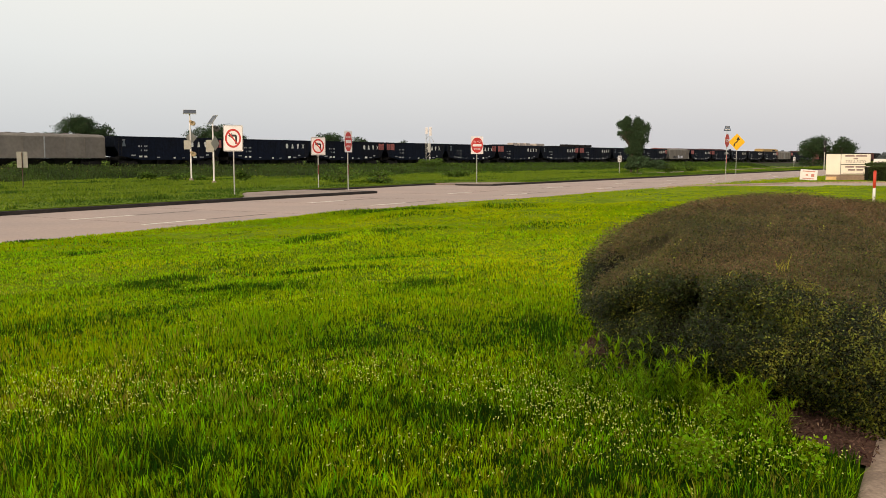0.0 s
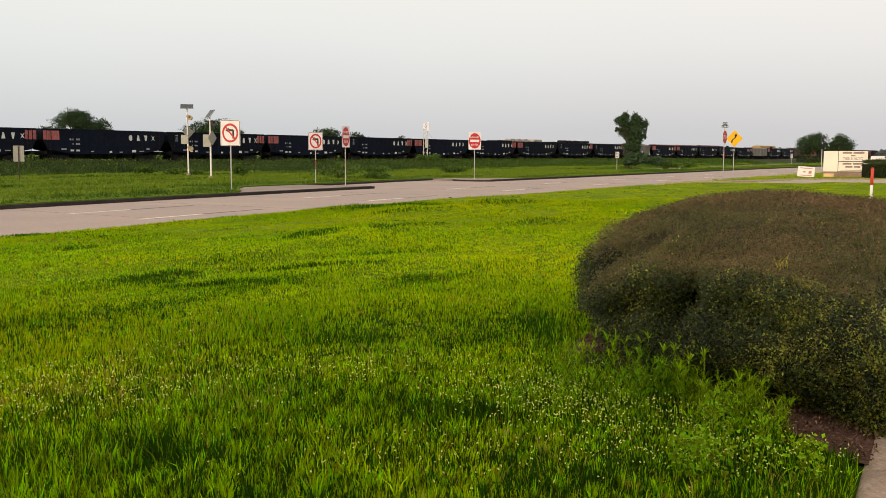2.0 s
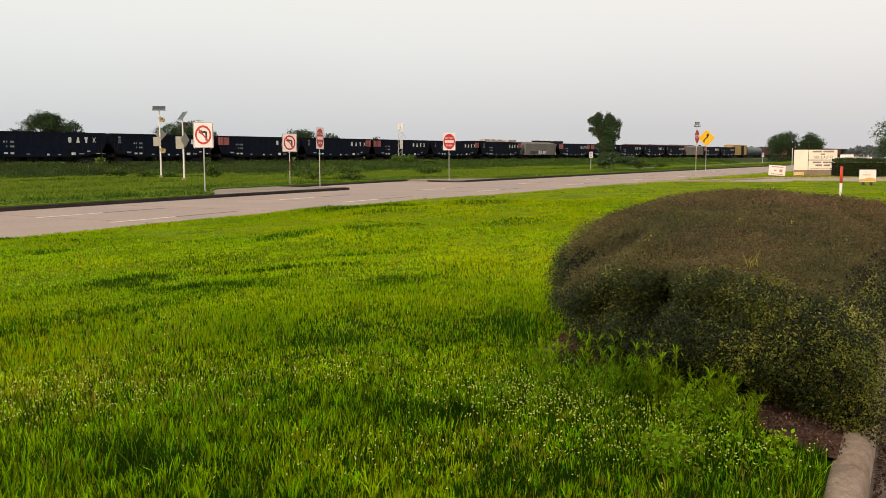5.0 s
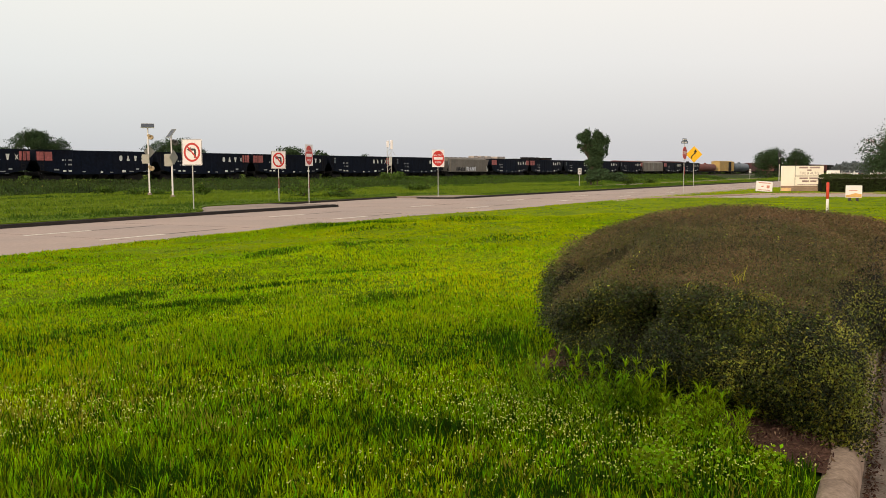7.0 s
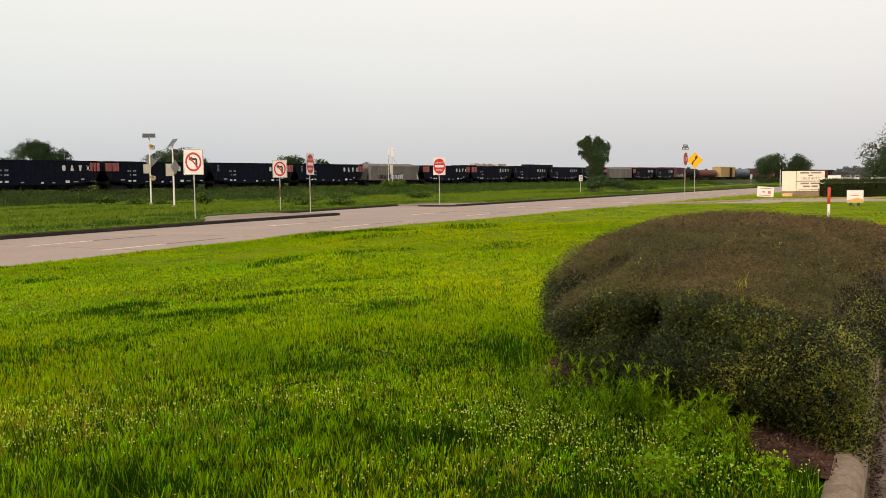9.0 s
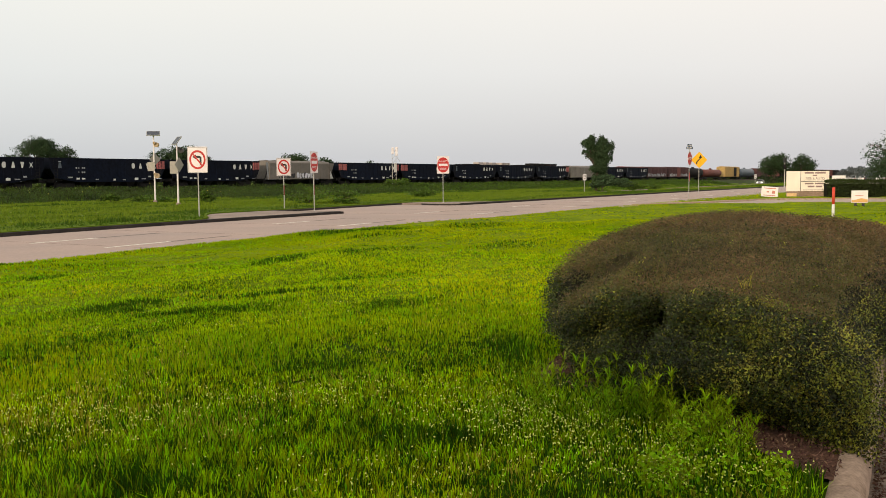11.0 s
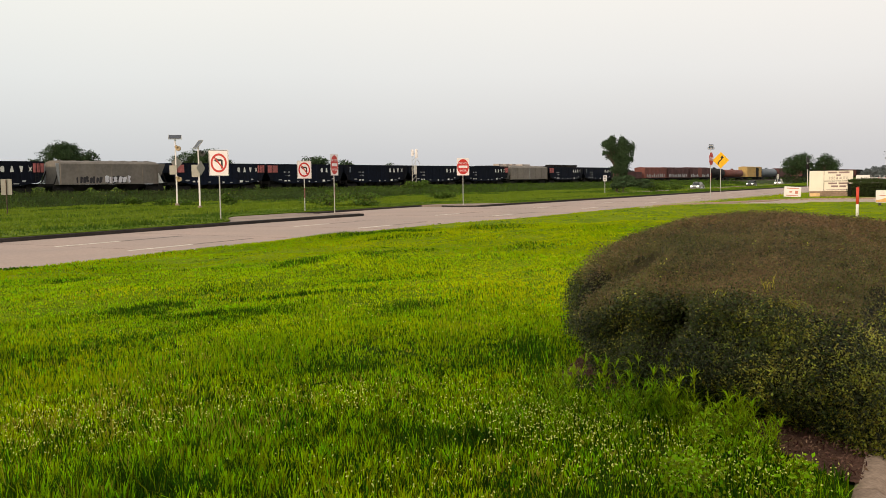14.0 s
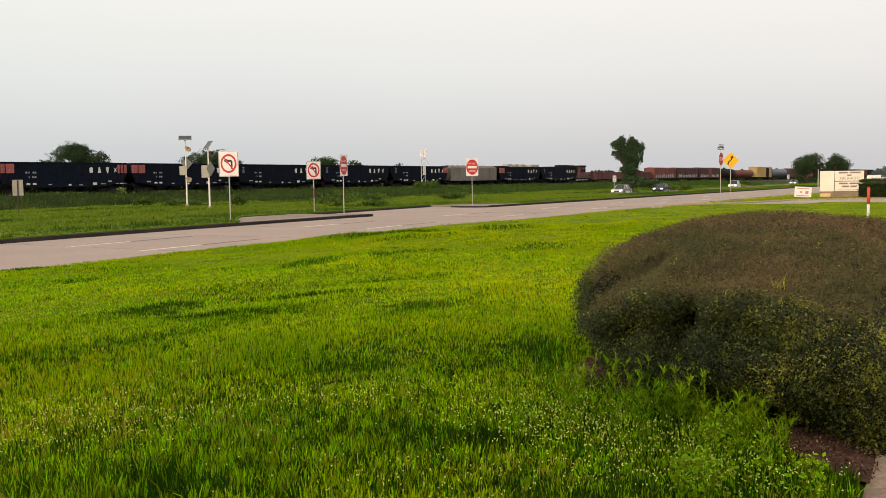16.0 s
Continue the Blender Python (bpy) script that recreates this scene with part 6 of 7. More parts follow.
tagged(leaves("gutter_litter", np.stack([KERB_A.x + a * KD.x + w * KL.x, KERB_A.y + a * KD.y + w * KL.y, np.full(n, -0.118)], 1), RNG.uniform(0.008, 0.03, n), M_MULCH, None, None, np.tile((0, 0, 1.5), (n, 1)), 0.5),
       "dark leaf litter in the gutter along the kerb", "litter", kind="stuff")
n = 26
a, w = RNG.uniform(1.2, 2.1, n), RNG.uniform(0.1, 0.6, n)
x, y = KERB_A.x + a * KD.x + w * KL.x, KERB_A.y + a * KD.y + w * KL.y
tagged(blades("dry_stalks", x, y, np.full(n, 0.02), RNG.uniform(0.06, 0.18, n), np.full(n, 0.0024), RNG.uniform(0.3, 1.0, n), M_CHIP), "thin dry stalks on the bark mulch", "stalks", kind="stuff")

# ---- grass and weeds ----
def wedge(r0, r1, count, a0=-31.0, a1=34.0):
    r = np.sqrt(RNG.uniform(r0 * r0, r1 * r1, count))
    a = np.radians(RNG.uniform(a0, a1, count))
    return r * np.sin(a), r * np.cos(a)


def on_lawn(x, y):
    return (across(x, y) > near_edge(along(x, y)) + 0.02) & (beside_kerb(x, y) < -0.06) & ~inside(x, y, DRIVE) & ~inside(x, y, MULCH)


def grass_length(x, y):
    """Uneven growth: tussocks in rows, thin where it was mown."""
    k = 0.50 + 0.70 * lattice(x, y, 1.5, 21) * (0.45 + 0.9 * lattice(x, y, 0.5, 22)) + 0.40 * (lattice(along(x, y) * 0.3, across(x, y), 1.0, 23) - 0.4)
    r = np.hypot(x, y)
    a, w = (x - KERB_A.x) * KD.x + (y - KERB_A.y) * KD.y, -beside_kerb(x, y)
    edge = np.exp(-((a - 1.2) / 0.5) ** 2 - ((w - 0.3) / 0.3) ** 2)
    return np.clip(k, 0.32, 1.35) * (1.0 - 0.35 * ease(r, 6, 11)) * (1 - 0.45 * edge)


def ground_under(x, y):
    """The lawn's surface, with the strip along the road."""
    return np.where(across(x, y) > near_edge(along(x, y)) + 0.8, height(x, y), -0.30)


# lusher, darker patches: centre, half sizes along and across their run, turn of the run in degrees, strength
LUSH = [(-1.7, 30.0, 2.1, 1.5, 15, 1.0), (-1.0, 26.0, 0.9, 0.5, 20, 0.6), (-2.4, 16.9, 1.1, 0.38, 50, 0.8), (-0.6, 18.2, 1.1, 0.35, 38, 0.7),
        (-3.4, 10.75, 0.80, 0.30, 48, 1.0), (-1.75, 11.95, 0.95, 0.22, 2, 0.9), (-2.5, 10.1, 0.75, 0.16, 0, 0.8), (-0.3, 10.7, 0.55, 0.24, 28, 0.7),
        (-9.3, 19.9, 0.7, 0.35, 30, 1.0), (-6.3, 16.3, 0.7, 0.25, 25, 0.6), (-6.2, 18.5, 0.9, 0.25, 20, 0.5), (-4.7, 20.9, 1.2, 0.3, 35, 0.6),
        (2.1, 19.3, 1.0, 0.5, 50, 0.6), (2.2, 30.0, 1.5, 0.6, 45, 0.6), (-0.9, 13.8, 0.7, 0.16, 0, 0.6), (-0.7, 7.1, 0.35, 0.3, 25, 0.55), (0.0, 5.0, 0.3, 0.2, 20, 0.7),
        (-1.95, 4.0, 0.5, 0.3, 20, 0.25), (-1.3, 4.3, 0.4, 0.2, 10, 0.5), (0.55, 4.2, 0.4, 0.2, 0, 0.5)]


def lush(x, y):
    """How far a place on the lawn belongs to a lush patch, from 0 to 1."""
    wx, wy = x + 0.5 * (lattice(x, y, 0.45, 61) - 0.5), y + 0.5 * (lattice(x, y, 0.45, 62) - 0.5)
    most = np.zeros(np.shape(x))
    for cx, cy, hu, hv, turn, k in LUSH:
        c, s = math.cos(radians(turn)), math.sin(radians(turn))
        u, v = (wx - cx) * c + (wy - cy) * s, (wy - cy) * c - (wx - cx) * s
        most = np.maximum(most, k * np.exp(-((u / hu) ** 2 + (v / hv) ** 2) ** 1.5))
    rows = ease(lattice(along(x, y) * 0.3, across(x, y), 0.7, 27), 0.66, 0.90) * 0.36
    return np.maximum(most, rows * (1 - 0.5 * ease(np.hypot(x, y), 14, 24)))


def lawn(name, r0, r1, count, per, spread, tall, wide, straw=0.02):
    """Grass in tufts of so many blades each, which splay outwards; a tuft has a height and a green of its own."""
    x, y = wedge(r0, r1, count // per)
    ok = on_lawn(x, y)
    x, y = x[ok], y[ok]
    rich = lush(x, y)
    by_hedge = np.exp(-(((x - 0.92) / 0.22) ** 2 + ((y - 7.6) / 1.3) ** 2))
    m = len(x)
    pick, fresh = RNG.random(m), (0.22 if r1 < 20 else 0.08 if r1 < 40 else 0.0) + 0.22 * ease(-x, 1.5, 7)
    # yellower tufts, gathered in a few soft-edged patches
    yellowish = (0.85 if r1 < 20 else 0.25 if r1 < 40 else 0.0) * (1 - rich) * np.maximum(np.exp(-((x - 1.5) / 2.2) ** 2 - ((y - 13.5) / 3.2) ** 2), 0.8 * np.exp(-((x - 3.5) / 3.2) ** 2 - ((y - 25) / 5.0) ** 2) + 0.7 * np.exp(-((x + 3.7) / 1.3) ** 2 - ((y - 7.4) / 1.0) ** 2) + 0.9 * np.exp(-((x + 3.6) / 1.2) ** 2 - ((y - 12.3) / 0.55) ** 2))
    # more dark tufts near the viewer: shade in the grass put into colour
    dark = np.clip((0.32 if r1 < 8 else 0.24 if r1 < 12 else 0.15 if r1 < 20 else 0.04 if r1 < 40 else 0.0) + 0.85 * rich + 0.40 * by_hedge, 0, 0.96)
    tuft = np.where(pick < dark, 2, np.where(pick < dark + fresh, 3, np.where(RNG.random(m) < yellowish, 4, 0)))
    dry = RNG.random(m) < straw * (0.3 + 2.5 * ease(lattice(x, y, 0.8, 25), 0.45, 0.9)) * (1 - rich) + 0.40 * np.exp(-((x + 2.35) / 0.7) ** 2 - ((y - 5.5) / 0.5) ** 2)
    size = (RNG.uniform(0.55, 1.30, m) if r1 <= 7 else RNG.uniform(0.72, 1.18, m)) * grass_length(x, y) * (1 + 1.3 * by_hedge + 0.75 * rich * (1 + 2.2 * ease(y, 22, 28)))
    x, y, tuft, dry, size, dark, fresh, yellowish = (np.repeat(q, per) for q in (x, y, tuft, dry, size, dark, fresh, yellowish))
    n = len(x)
    way, off = RNG.uniform(0, 2 * np.pi, n), np.abs(RNG.normal(size=n))
    x, y = x + np.cos(way) * off * spread, y + np.sin(way) * off * spread
    ok = on_lawn(x, y)
    x, y, tuft, dry, size, dark, fresh, yellowish, way, off = (q[ok] for q in (x, y, tuft, dry, size, dark, fresh, yellowish, way, off))
    n = len(x)
    pick = RNG.random(n)
    idx = np.where(RNG.random(n) < (0.20 if r1 <= 7 else 0.55), np.where(pick < dark, 2, np.where(pick < dark + fresh, 3, np.where(RNG.random(n) < yellowish, 4, 0))), tuft)
    idx = np.where(dry & (RNG.random(n) < 0.45), 1, idx)
    h = tall * size * RNG.uniform(0.6, 1.25, n)
    lean = np.clip(0.04 + 0.13 * off + RNG.uniform(0, 0.22, n) ** 1.3, 0, 0.7)
    lean = np.where(RNG.random(n) < 0.14, RNG.uniform(0.4, 0.9, n), lean)
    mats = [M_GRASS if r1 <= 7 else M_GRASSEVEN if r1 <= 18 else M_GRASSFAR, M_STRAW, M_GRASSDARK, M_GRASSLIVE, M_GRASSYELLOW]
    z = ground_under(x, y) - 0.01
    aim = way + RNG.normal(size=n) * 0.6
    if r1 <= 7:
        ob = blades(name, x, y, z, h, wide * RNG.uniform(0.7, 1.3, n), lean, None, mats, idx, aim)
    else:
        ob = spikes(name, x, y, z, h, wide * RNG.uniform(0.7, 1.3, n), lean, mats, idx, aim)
    return tagged(ob, "uneven bright green lawn grass with tussocks", "grass", kind="stuff")


lawn("lawn_grass", 3.0, 7.0, 195000, 16, 0.030, 0.088, 0.0085, 0.08)
lawn("lawn_grass", 7.0, 11.0, 200000, 12, 0.040, 0.086, 0.0110, 0.04)
lawn("lawn_grass", 11.0, 18.0, 215000, 9, 0.055, 0.076, 0.0170, 0.02)
lawn("lawn_grass", 18.0, 32.0, 230000, 7, 0.12, 0.066, 0.034, 0.01)
lawn("lawn_grass", 32.0, 110.0, 130000, 2, 0.15, 0.055, 0.13, 0.0)

for a0, a1, r0, r1, n in ((-180.0, 180.0, 0.2, 3.0, 30000), (-180.0, -31.0, 3.0, 14.0, 70000)):     # the rest of the lawn, round the viewer
    x, y = wedge(r0, r1, n, a0, a1)
    ok = on_lawn(x, y) & (y > -9)
    x, y = x[ok], y[ok]
    tagged(spikes("lawn_grass", x, y, ground_under(x, y) - 0.01, 0.11 * grass_length(x, y) * RNG.uniform(0.6, 1.2, len(x)), np.full(len(x), 0.012), RNG.uniform(0.1, 0.6, len(x)), [M_GRASS, M_GRASSDARK], (RNG.random(len(x)) < 0.3).astype(int)), "uneven bright green lawn grass with tussocks", "grass", kind="stuff")


def flowers():
    sx, sy = [], []
    for cx, cy, dx, dy, n in ((-2.35, 5.35, 0.50, 0.42, 560), (-1.4, 5.5, 0.6, 0.45, 200), (0.55, 5.5, 0.35, 0.35, 420), (0.85, 5.25, 0.25, 0.25, 260), (1.0, 5.0, 0.35, 0.3, 330), (1.45, 4.5, 0.25, 0.22, 300), (-0.4, 5.9, 0.4, 0.3, 150), (0.2, 4.4, 0.5, 0.25, 160), (1.9, 4.2, 0.15, 0.15, 40)):
        sx.append(cx + dx * RNG.normal(size=n))
        sy.append(cy + dy * RNG.normal(size=n))
    x, y = wedge(3.6, 11, 650)
    sx.append(x)
    sy.append(y)
    x, y = np.concatenate(sx), np.concatenate(sy)
    ok = on_lawn(x, y) & (RNG.random(len(x)) < 0.8)
    x, y = x[ok], y[ok]
    z = height(x, y) + 0.104 * grass_length(x, y) * RNG.uniform(0.9, 1.35, len(x))
    p = np.stack([x, y, z], 1)
    all_p = np.concatenate([p + RNG.normal(size=p.shape) * 0.002 for _ in range(2)])
    tagged(leaves("wild_flowers", all_p, RNG.uniform(0.0065, 0.0102, len(all_p)), M_FLOWER, None, None, np.tile((-0.2, -0.9, 1.0), (len(all_p), 1)), 0.9, 0.35),
           "tiny white wild flowers scattered in the lawn", "flowers", kind="stuff")
    n = len(x)
    tagged(blades("flower_stems", x, y, height(x, y), z - height(x, y), np.full(n, 0.003), np.full(n, 0.02), M_GRASS), "thin stems under the white flowers", "flowers", kind="stuff")


flowers()


def ferny(x, y, tall, seed):
    """A feathery weed: upright stems set with narrow leaves that arch outwards, in a whorl at each tip."""
    rnd = np.random.default_rng(seed)
    px, py, pz, ph, pl, aim = [], [], [], [], [], []
    for _ in range(3):
        lean = rnd.normal(size=2) * 0.20
        k = np.concatenate([np.repeat(np.linspace(0.15, 0.92, 10), 3), np.full(11, 1.0)])
        tip = k > 0.99
        top = tall * rnd.uniform(0.65, 1.08)
        px.append(x + lean[0] * tall * k ** 1.5 + rnd.normal() * 0.035)
        py.append(y + lean[1] * tall * k ** 1.5 + rnd.normal() * 0.035)
        pz.append(top * k)
        ph.append(np.where(tip, 0.078, 0.088 - 0.035 * k) * rnd.uniform(0.55, 1.25, k.size))
        pl.append(np.where(tip, rnd.uniform(0.45, 1.35, k.size), rnd.uniform(0.7, 1.2, k.size)))
        aim.append(rnd.uniform(0, 2 * np.pi, k.size))
    px, py, pz, ph, pl, aim = (np.concatenate(q) for q in (px, py, pz, ph, pl, aim))
    # lower leaves take the dark green: shade at the foot put into colour
    low_dark = (rnd.random(len(px)) < 0.45 - 0.5 * pz / tall).astype(int)
    ob = blades("feathery_weed", px, py, float(height(x, y)) + pz - 0.04, ph, rnd.uniform(0.0045, 0.0075, len(px)), pl, None, [M_FERNY, M_GRASSDARK], low_dark, aim)
    tagged(ob, "mid-green feathery weed growing before the hedge", "weed", "weeds before the hedge")


rnd = random.Random(9)
for i in range(58):
    w = rnd.uniform(0.35, 1.95) if i % 4 else rnd.uniform(0.65, 1.25)
    a = rnd.uniform(1.55, 2.15) if i % 3 else rnd.uniform(1.05, 1.7)
    a -= 0.42 * max(0.0, 1.0 - w)
    x, y = kp(a, w)
    ferny(x, y, rnd.uniform(0.17, 0.36) * (0.80 if w < 0.6 else 1.15 if i % 5 == 0 else 1.0), 100 + i)

n = 5600
a, w = RNG.uniform(0.35, 1.45, n), RNG.uniform(0.18, 0.85, n)
x, y = KERB_A.x + a * KD.x + w * KL.x, KERB_A.y + a * KD.y + w * KL.y
ok = on_lawn(x, y) & (w > 0.3 + 0.5 * (a - 0.9)) & (RNG.random(n) < 0.12 + 0.75 * (lattice(x, y, 0.4, 31) > 0.45))
x, y = x[ok], y[ok]
p = np.stack([x, y, height(x, y) + RNG.uniform(0.05, 0.20, len(x)) * (0.5 + lattice(x, y, 0.4, 31))], 1)
tagged(leaves("broad_leaf_weeds", p, RNG.uniform(0.012, 0.030, len(p)), M_CLOVER, None, None, np.tile((0, -0.3, 1.0), (len(p), 1)), 0.8), "low broad-leaved weeds beside the kerb", "weeds", kind="stuff")


# mown verge beyond the road, then tall weeds up to the track
def beyond(count, v0, v1, a0=-30.0, a1=260.0):
    a = a0 + (a1 - a0) * RNG.random(count) ** 1.8
    v = RNG.uniform(v0, v1, count)
    x, y = spot(grass_start(a) - 0.2 - v, a)
    az = np.degrees(np.arctan2(x, y))
    q = -(TN.x * (x - TRACK.x) + TN.y * (y - TRACK.y))
    ok = (az > -30) & (az < 32) & (q < -3.2)
    return x[ok], y[ok], v[ok], q[ok]


x, y, v, q = beyond(330000, 0.15, 31)
ok = (np.abs((x - 24.3) * math.cos(radians(30.5)) - (y - 121.5) * math.sin(radians(30.5)) + 1.6) > 3.9) | ((x - 24.3) * math.sin(radians(30.5)) + (y - 121.5) * math.cos(radians(30.5)) < -10)
x, y, v = x[ok], y[ok], v[ok]
n = len(x)
r = np.hypot(x, y)
h = 0.085 * (0.35 + 0.8 * lattice(x, y, 3.0, 41) + 1.2 * (lattice(x, y, 1.2, 42) > 0.74)) * RNG.uniform(0.6, 1.3, n)
streak = lattice(along(x, y) * 0.13, across(x, y) * 0.7, 1.6, 46) + 0.25 * (lattice(x, y, 1.1, 47) - 0.5) + 0.30 * ease(v, 1.5, 5) * ease(v, 26, 12) - 0.22 * ease(v, 3, 0)
pale = (RNG.random(n) < ease(streak, 0.30, 0.62)).astype(int)
tagged(spikes("verge_grass", x, y, np.where(v < 1.1, -0.24, height(x, y)) - 0.01, h, 0.05 + 0.0010 * r, RNG.uniform(0.2, 0.6, n), [M_VERGE, M_VERGEPALE], pale), "mown grass of the verge beyond the road", "grass", kind="stuff")


def weed_edge(x, y):
    return 28.0 + 3.0 * (lattice(x, y, 14, 43) - 0.5)


def weed_height(x, y, v, q):
    return (0.36 + 0.10 * ease(q, -11, -4) + 0.60 * lattice(x, y, 2.4, 44) * (0.35 + 0.8 * lattice(x, y, 9.0, 45)) * (1 - 0.5 * ease(q, -12, -5))) * np.maximum(ease(v - weed_edge(x, y), -0.4, 3.0), 0.3)


x, y, v, q = beyond(200000, 22, 64)
ok = v > weed_edge(x, y)
x, y, v, q = x[ok], y[ok], v[ok], q[ok]
n = len(x)
r = np.hypot(x, y)
h = weed_height(x, y, v, q) * RNG.uniform(0.5, 1.2, n)
tagged(spikes("tall_weeds", x, y, height(x, y) - 0.02, h, 0.03 + 0.0006 * r, RNG.uniform(0.1, 0.6, n), [M_WEED, M_VERGE, M_STRAW], np.where(RNG.random(n) < 0.06 + 0.5 * ease(along(x, y), 70, 130), 1, 0)), "tall dark weeds on the railway bank", "weeds", kind="stuff")
x, y, v, q = beyond(200000, 22, 64)
ok = v > weed_edge(x, y)
x, y, v, q = x[ok], y[ok], v[ok], q[ok]
n = len(x)
r = np.hypot(x, y)
p = np.stack([x, y, height(x, y) + weed_height(x, y, v, q) * RNG.uniform(0.1, 1.0, n)], 1)
tagged(leaves("weed_leaves", p, (0.06 + 0.0012 * r) * RNG.uniform(0.6, 1.3, n), M_WEED, [M_WEED, M_VERGE, M_STRAW], np.where(RNG.random(n) < 0.02 + 0.5 * ease(along(x, y), 70, 130), 1, 0), ratio=0.6), "dense leaves of the weeds on the railway bank", "weeds", kind="stuff")

n0 = 15000
x, y, v, q = beyond(n0, 24, 62)
ok = (v > weed_edge(x, y) + 1.0) & (lattice(x, y, 1.7, 49) > 0.35)
x, y, v, q = x[ok], y[ok], v[ok], q[ok]
n = len(x)
h = weed_height(x, y, v, q) * RNG.uniform(1.0, 1.55, n) + 0.1
tagged(spikes("weed_stalks", x, y, height(x, y) - 0.02, h, 0.025 + 0.0003 * np.hypot(x, y), RNG.uniform(0.05, 0.45, n), [M_VERGE, M_WEED], (RNG.random(n) < 0.5).astype(int)), "ragged tall stalks above the weeds on the bank", "weeds", kind="stuff")
few = RNG.random(n) < 0.10
p = np.stack([x, y, height(x, y) + h * 0.92], 1)[few]
tagged(leaves("weed_flowers", p, RNG.uniform(0.07, 0.14, len(p)), M_WEEDBLOOM, ratio=0.9), "small yellow flower heads among the weeds", "flowers", kind="stuff")

# rough growth beyond both tracks
n = 26000
u, q = RNG.uniform(-80, 330, n), RNG.uniform(11.5, 15, n)
x, y = TRACK.x + TD.x * u - TN.x * q, TRACK.y + TD.y * u - TN.y * q
p = np.stack([x, y, height(x, y) + RNG.uniform(0, 1, n) ** 1.3 * (0.7 + 0.9 * lattice(x, y, 4.0, 48))], 1)
tagged(leaves("weed_leaves", p, RNG.uniform(0.25, 0.55, n), M_WEED, ratio=0.6), "rough dark growth beyond the railway tracks", "weeds", kind="stuff")

# single bushes on the verge
for x, y, w, h, seed in ((-16.2, 73.0, 0.75, 1.15, 61), (-24.9, 76.0, 0.85, 0.75, 62), (-21.2, 74.2, 1.6, 0.6, 63), (-7.2, 65.0, 2.1, 0.95, 64), (-4.5, 66.0, 1.6, 0.9, 65), (1.5, 84.0, 1.7, 0.8, 66), (-2.4, 144.0, 2.4, 1.7, 67), (2.6, 143.0, 2.2, 1.3, 68), (41.5, 151.5, 2.2, 1.3, 69), (-12.2, 108.0, 1.2, 0.8, 70), (36.5, 146.0, 2.4, 1.6, 71)):
    g = float(height(x, y))
    tree("verge_bush", x, y, blob(0, g + h * 0.5, w, h * 0.5, 7, seed), 0.10 + 0.0012 * math.hypot(x, y), 900, M_BUSH, "low dark green bush on the grassy verge", 0.04, "verge bushes")

# clipped row hedge by the driveway
row = tagged(empty("row_hedge", Matrix()), "long dark clipped hedge beside the driveway", "hedge")
p0, p1 = np.array((36.3, 77.3)), np.array((60.0, 70.8))
n = 42000
t = RNG.random(n)
d = (p1 - p0) / np.linalg.norm(p1 - p0)
nn = np.array((-d[1], d[0]))
ang = RNG.uniform(0, np.pi, n)
cu, su = np.cos(ang), np.sin(ang)
k = (np.abs(cu) ** 4 + np.abs(su) ** 4) ** -0.25
base = p0 + (p1 - p0) * t[:, None] + nn * (1.1 * cu * k)[:, None]
zz = -0.42 + (1.52 + 0.16 * (lattice(base[:, 0], base[:, 1], 1.6, 51) - 0.5)) * su * k
p = np.concatenate([base, zz[:, None]], 1) + RNG.normal(size=(n, 3)) * 0.06
foliage = leaves("foliage", p, RNG.uniform(0.08, 0.15, n), M_ROWHEDGE, ratio=0.6)
foliage.parent = row
# near-black core: the shade among the leaves is put into its colour
b = bmesh.new()
c = [(*(p0 - nn * 0.85), -0.5), (*(p1 - nn * 0.85), -0.5), (*(p1 + nn * 0.85), -0.5), (*(p0 + nn * 0.85), -0.5)]
hexa(b, c + [(x, y, 0.85) for x, y, _ in c])
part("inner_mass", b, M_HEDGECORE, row)

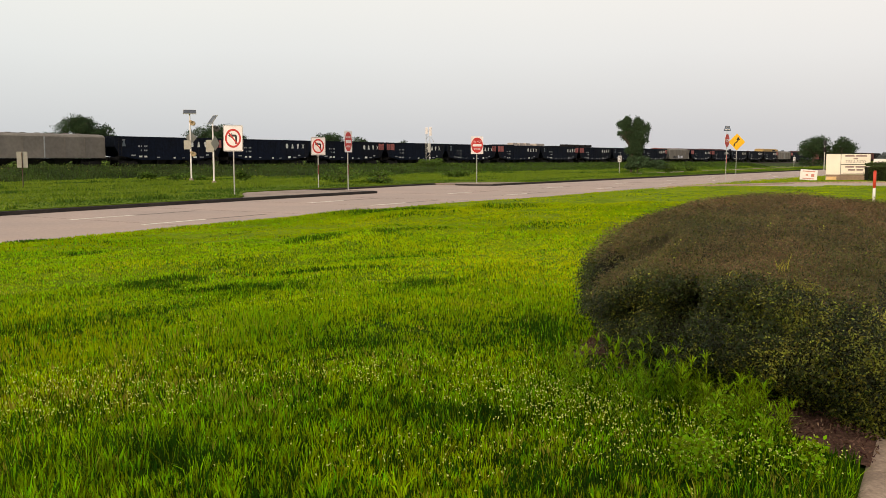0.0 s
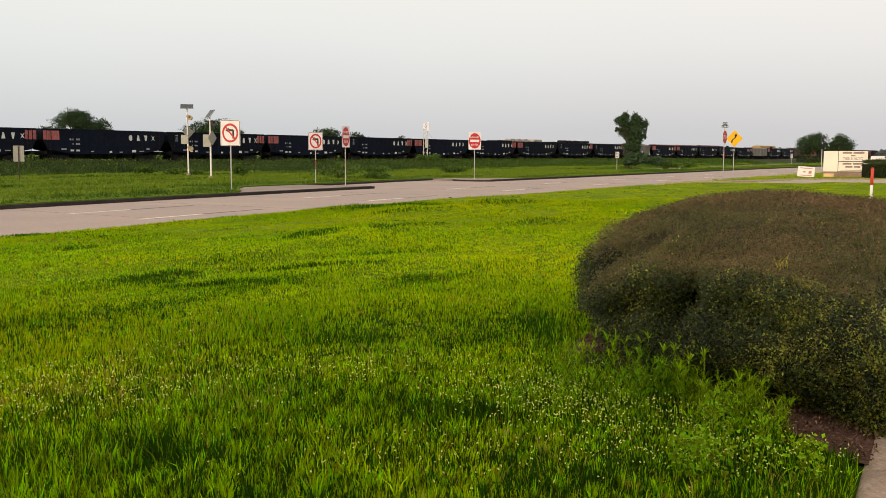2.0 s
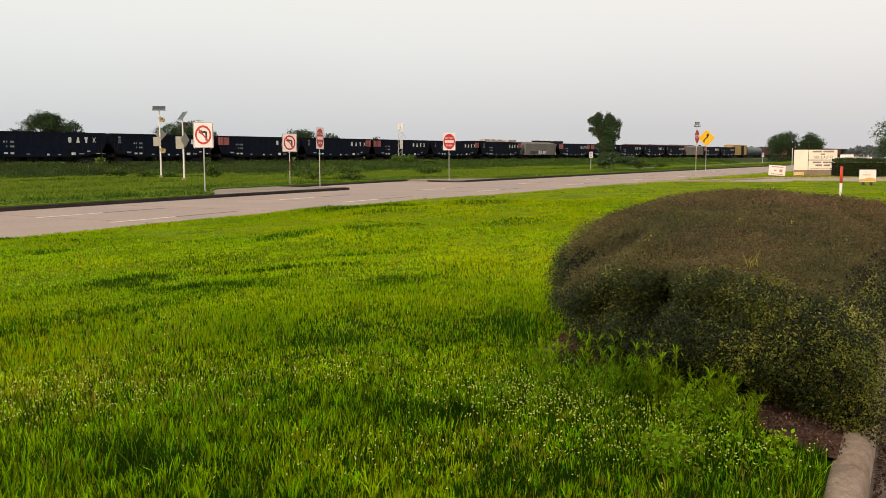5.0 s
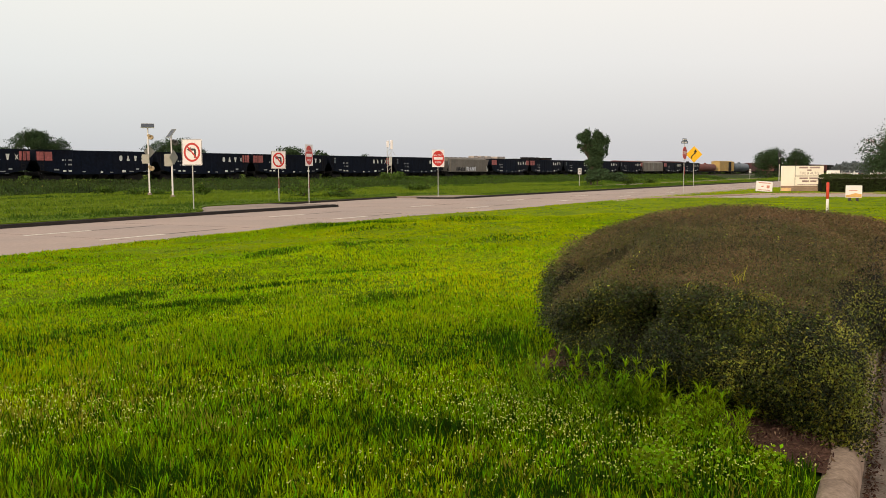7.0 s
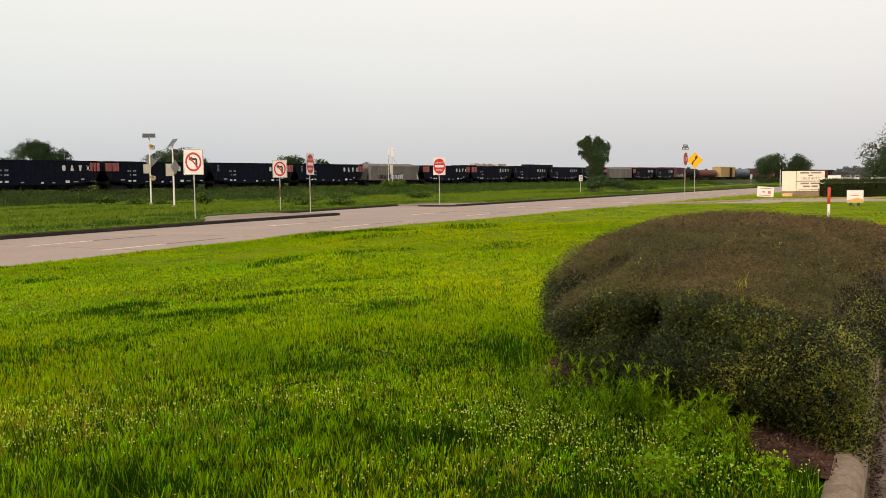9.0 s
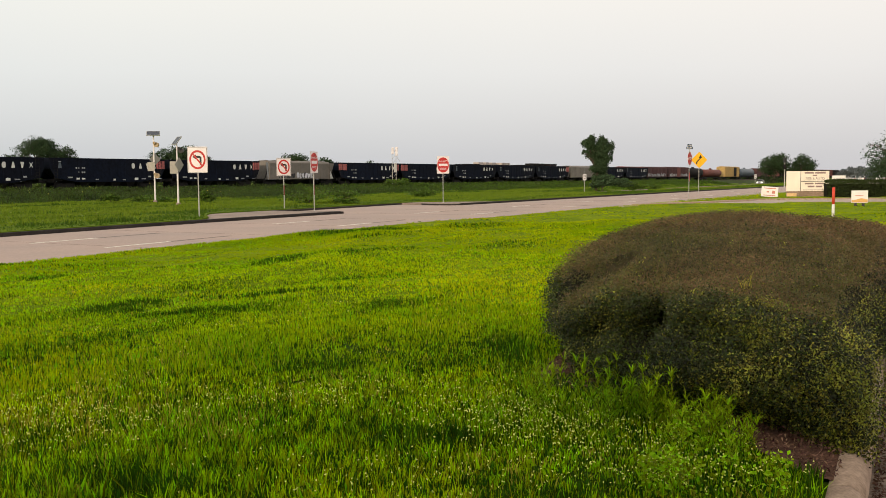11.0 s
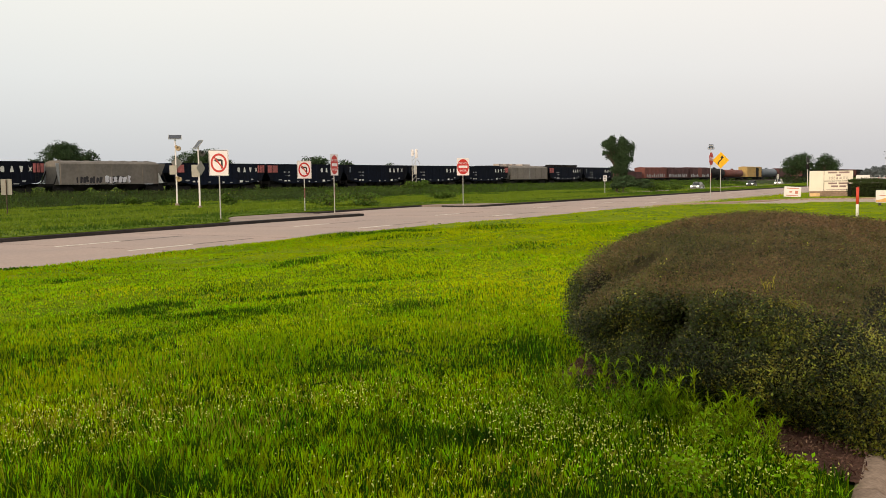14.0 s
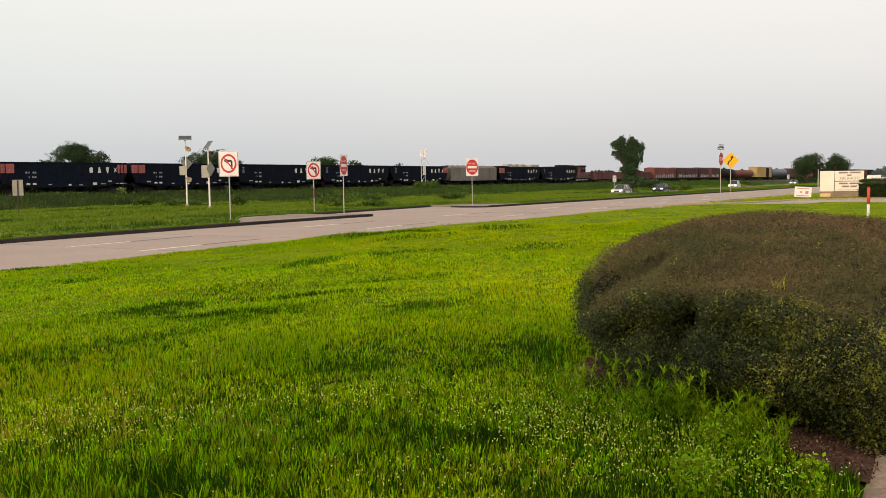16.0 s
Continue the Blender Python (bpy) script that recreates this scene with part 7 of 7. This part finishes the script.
# ---- cars ----
def motor_car(paint, label, tall=1.48, lights=True, name="car"):
    """A saloon or small utility car; it heads along +x, with its middle at the origin."""
    car = tagged(empty(name), label, "car", "traffic")
    L, W = 4.5, 0.88
    b = bmesh.new()
    low = [(-2.22, 0.32), (-2.25, 0.62), (-2.15, 0.92), (-1.2, 0.97), (0.9, 0.95), (1.9, 0.84), (2.2, 0.66), (2.24, 0.36), (1.9, 0.24), (-1.9, 0.24)]
    secs = [(-W, 0.97), (-W * 1.02, 1.0), (W * 1.02, 1.0), (W, 0.97)]
    rings = [[b.verts.new((x * k, y, z)) for x, z in low] for y, k in secs]
    for p, q in zip(rings, rings[1:]):
        for i in range(len(low)):
            j = (i + 1) % len(low)
            b.faces.new((p[i], p[j], q[j], q[i]))
    b.faces.new(rings[0][::-1])
    b.faces.new(rings[-1])
    bmesh.ops.recalc_face_normals(b, faces=b.faces[:])
    bmesh.ops.bevel(b, geom=b.edges[:], offset=0.035, segments=2, affect="EDGES")
    part("body", b, paint, car, smooth=True)
    b = bmesh.new()
    roof = [(-1.75, 0.95), (1.05, 0.94), (0.35, tall), (-1.15, tall)]
    lo = [(roof[0][0], 0.78), (roof[1][0], 0.78), (roof[1][0], -0.78), (roof[0][0], -0.78)]
    hi = [(roof[3][0], 0.62), (roof[2][0], 0.62), (roof[2][0], -0.62), (roof[3][0], -0.62)]
    hexa(b, [(x, y, 0.94) for x, y in reversed(lo)] + [(x, y, tall) for x, y in reversed(hi)])
    bmesh.ops.bevel(b, geom=b.edges[:], offset=0.05, segments=2, affect="EDGES")
    cabin = part("cabin", b, M_GLASS, car, "dark tinted glasshouse")
    part("roof", soft_box(-1.12, 0.30, -0.60, 0.60, tall + 0.002, tall + 0.03, 0.012, 1), paint, cabin)
    for sx in (-1, 1):
        for (x0, x1) in ((0.98, 0.36), (-0.35, -0.35), (-1.62, -1.1)):
            b = bmesh.new()
            tube(b, (x0, sx * 0.79, 0.95), (x1, sx * 0.635, tall), 0.04, n=6)
            part("pillar", b, paint, cabin)
    for x in (-1.38, 1.38):
        for y in (-0.82, 0.82):
            b = bmesh.new()
            tube(b, (x, y - 0.1, 0.32), (x, y + 0.1, 0.32), 0.32, n=18)
            w = part("wheel", b, M_TYRE, car)
            b = bmesh.new()
            s = 0.105 if y > 0 else -0.105
            tube(b, (x, y + s * 0.9, 0.32), (x, y + s, 0.32), 0.21, n=14)
            part("rim", b, M_RIM, w)
    for y in (-0.62, 0.62):
        part("headlight", soft_box(2.12, 2.235, y - 0.2, y + 0.2, 0.60, 0.78, 0.03, 1), M_HEADLIGHT if lights else M_RIM, car, "lit headlight" if lights else "clear headlight")
        part("tail_light", soft_box(-2.24, -2.14, y - 0.18, y + 0.18, 0.66, 0.84, 0.02, 1), M_SIGNRED, car)
    part("grille", soft_box(2.19, 2.25, -0.38, 0.38, 0.42, 0.62, 0.02, 1), M_SIGNBLACK, car)
    for q in car.children_recursive:
        q.data.transform(Matrix.Scale(0.92, 4))
    return car


LANE_AT, LANE_WAY = (24.3, 121.5), radians(30.5)     # the oncoming lane: a place on it and its direction
TRAFFIC = [  # metres up the lane, time by time
    (motor_car(M_CARSILVER, "silver saloon car with headlights on"), [(0, 480), (6, 300), (9, 208), (11.5, 124.5), (12.5, 90.2), (13, 74.6), (14, 47.9), (15, 23.3), (15.5, 12.1), (16, 1.3)]),
    (motor_car(M_CARDARK, "dark saloon car with headlights on"), [(0, 720), (6, 450), (10, 275), (13, 149.1), (13.5, 121.5), (14, 97.9), (14.5, 74.9), (15, 55.6), (15.5, 37.5), (16, 19.9)]),
    (motor_car(M_CARWHITE, "white utility car with headlights on", 1.68), [(0, 740), (6, 470), (10, 290), (13, 177.1), (14, 134.3), (15, 100.5), (15.5, 84.2), (16, 70.1)]),
    (motor_car(M_CARSILVER, "pale grey car with headlights on"), [(0, 765), (8, 470), (13, 274), (15.5, 164.0), (16, 142.1)]),
]


def lane_pose(a):
    x, y = LANE_AT[0] + math.sin(LANE_WAY) * a, LANE_AT[1] + math.cos(LANE_WAY) * a
    return pose(x, y, -0.62, 0, 0, math.degrees(math.atan2(-math.cos(LANE_WAY), -math.sin(LANE_WAY))))


# cars parked in a far lot, on a low rise
b = bmesh.new()
u, v = Vector((math.sin(radians(28)), math.cos(radians(28)), 0)), Vector((math.cos(radians(28)), -math.sin(radians(28)), 0))
q = [u * 305 - v * 17, u * 305 + v * 62, u * 347 + v * 62, u * 347 - v * 17]
hexa(b, [(p.x, p.y, -0.6) for p in q[::-1]] + [(p.x, p.y, 0.12) for p in q[::-1]])
tagged(finish("far_lot", b, M_DRIVE), "pale pavement of a far parking lot", "pavement", kind="structure")
for k in range(9):
    az = radians(26.2 + 0.42 * k)
    d = 320 + 5 * (k % 3)
    c = motor_car((M_CARWHITE, M_CARSILVER, M_CARWHITE, M_CARDARK)[k % 4], ("white car parked in a far lot", "silver car parked in a far lot", "white car parked in a far lot", "dark car parked in a far lot")[k % 4], 1.6, False, "parked_car")
    c["group"] = "parked cars"
    c.matrix_basis = pose(d * math.sin(az), d * math.cos(az), 0.12, 0, 0, 35 + 20 * (k % 3))
s = tagged(empty("far_sign", pose(69.9, 144.3, float(height(69.9, 144.3)), 0, 0, -25) @ Matrix.Diagonal((1, 1, 1.25, 1))), "low white sign board in the far lot", "sign")
part("board", soft_box(-1.0, 1.0, -0.06, 0.06, 0.9, 1.75, 0.03), M_WHITE, s)
for x in (-0.8, 0.8):
    b = bmesh.new()
    tube(b, (x, 0, -0.1), (x, 0, 0.9), 0.05, n=6)
    part("post", b, M_GALV, s)


# ---- low building block, unseen, added behind the viewer to shade the near lawn from the low sun ----
b = bmesh.new()
box(b, -40, 6, -18, -7.6, -0.2, 3.9)
blocker = tagged(finish("shop_building", b, M_BRICK), "unseen low block added to shade the near lawn", "building", kind="structure")
b = bmesh.new()
box(b, -40.3, 6.3, -18.3, -7.3, 3.9, 4.25)
part("roof", b, M_SLAB, blocker)


# ---- what moves ----
def motions():
    for car, s in PASSING:
        walk(car, [(t, rail_pose(s - run(t))) for t in range(0, 17, 2)])
    for car, rows in TRAFFIC:
        walk(car, [(t, lane_pose(a)) for t, a in rows])


motions()
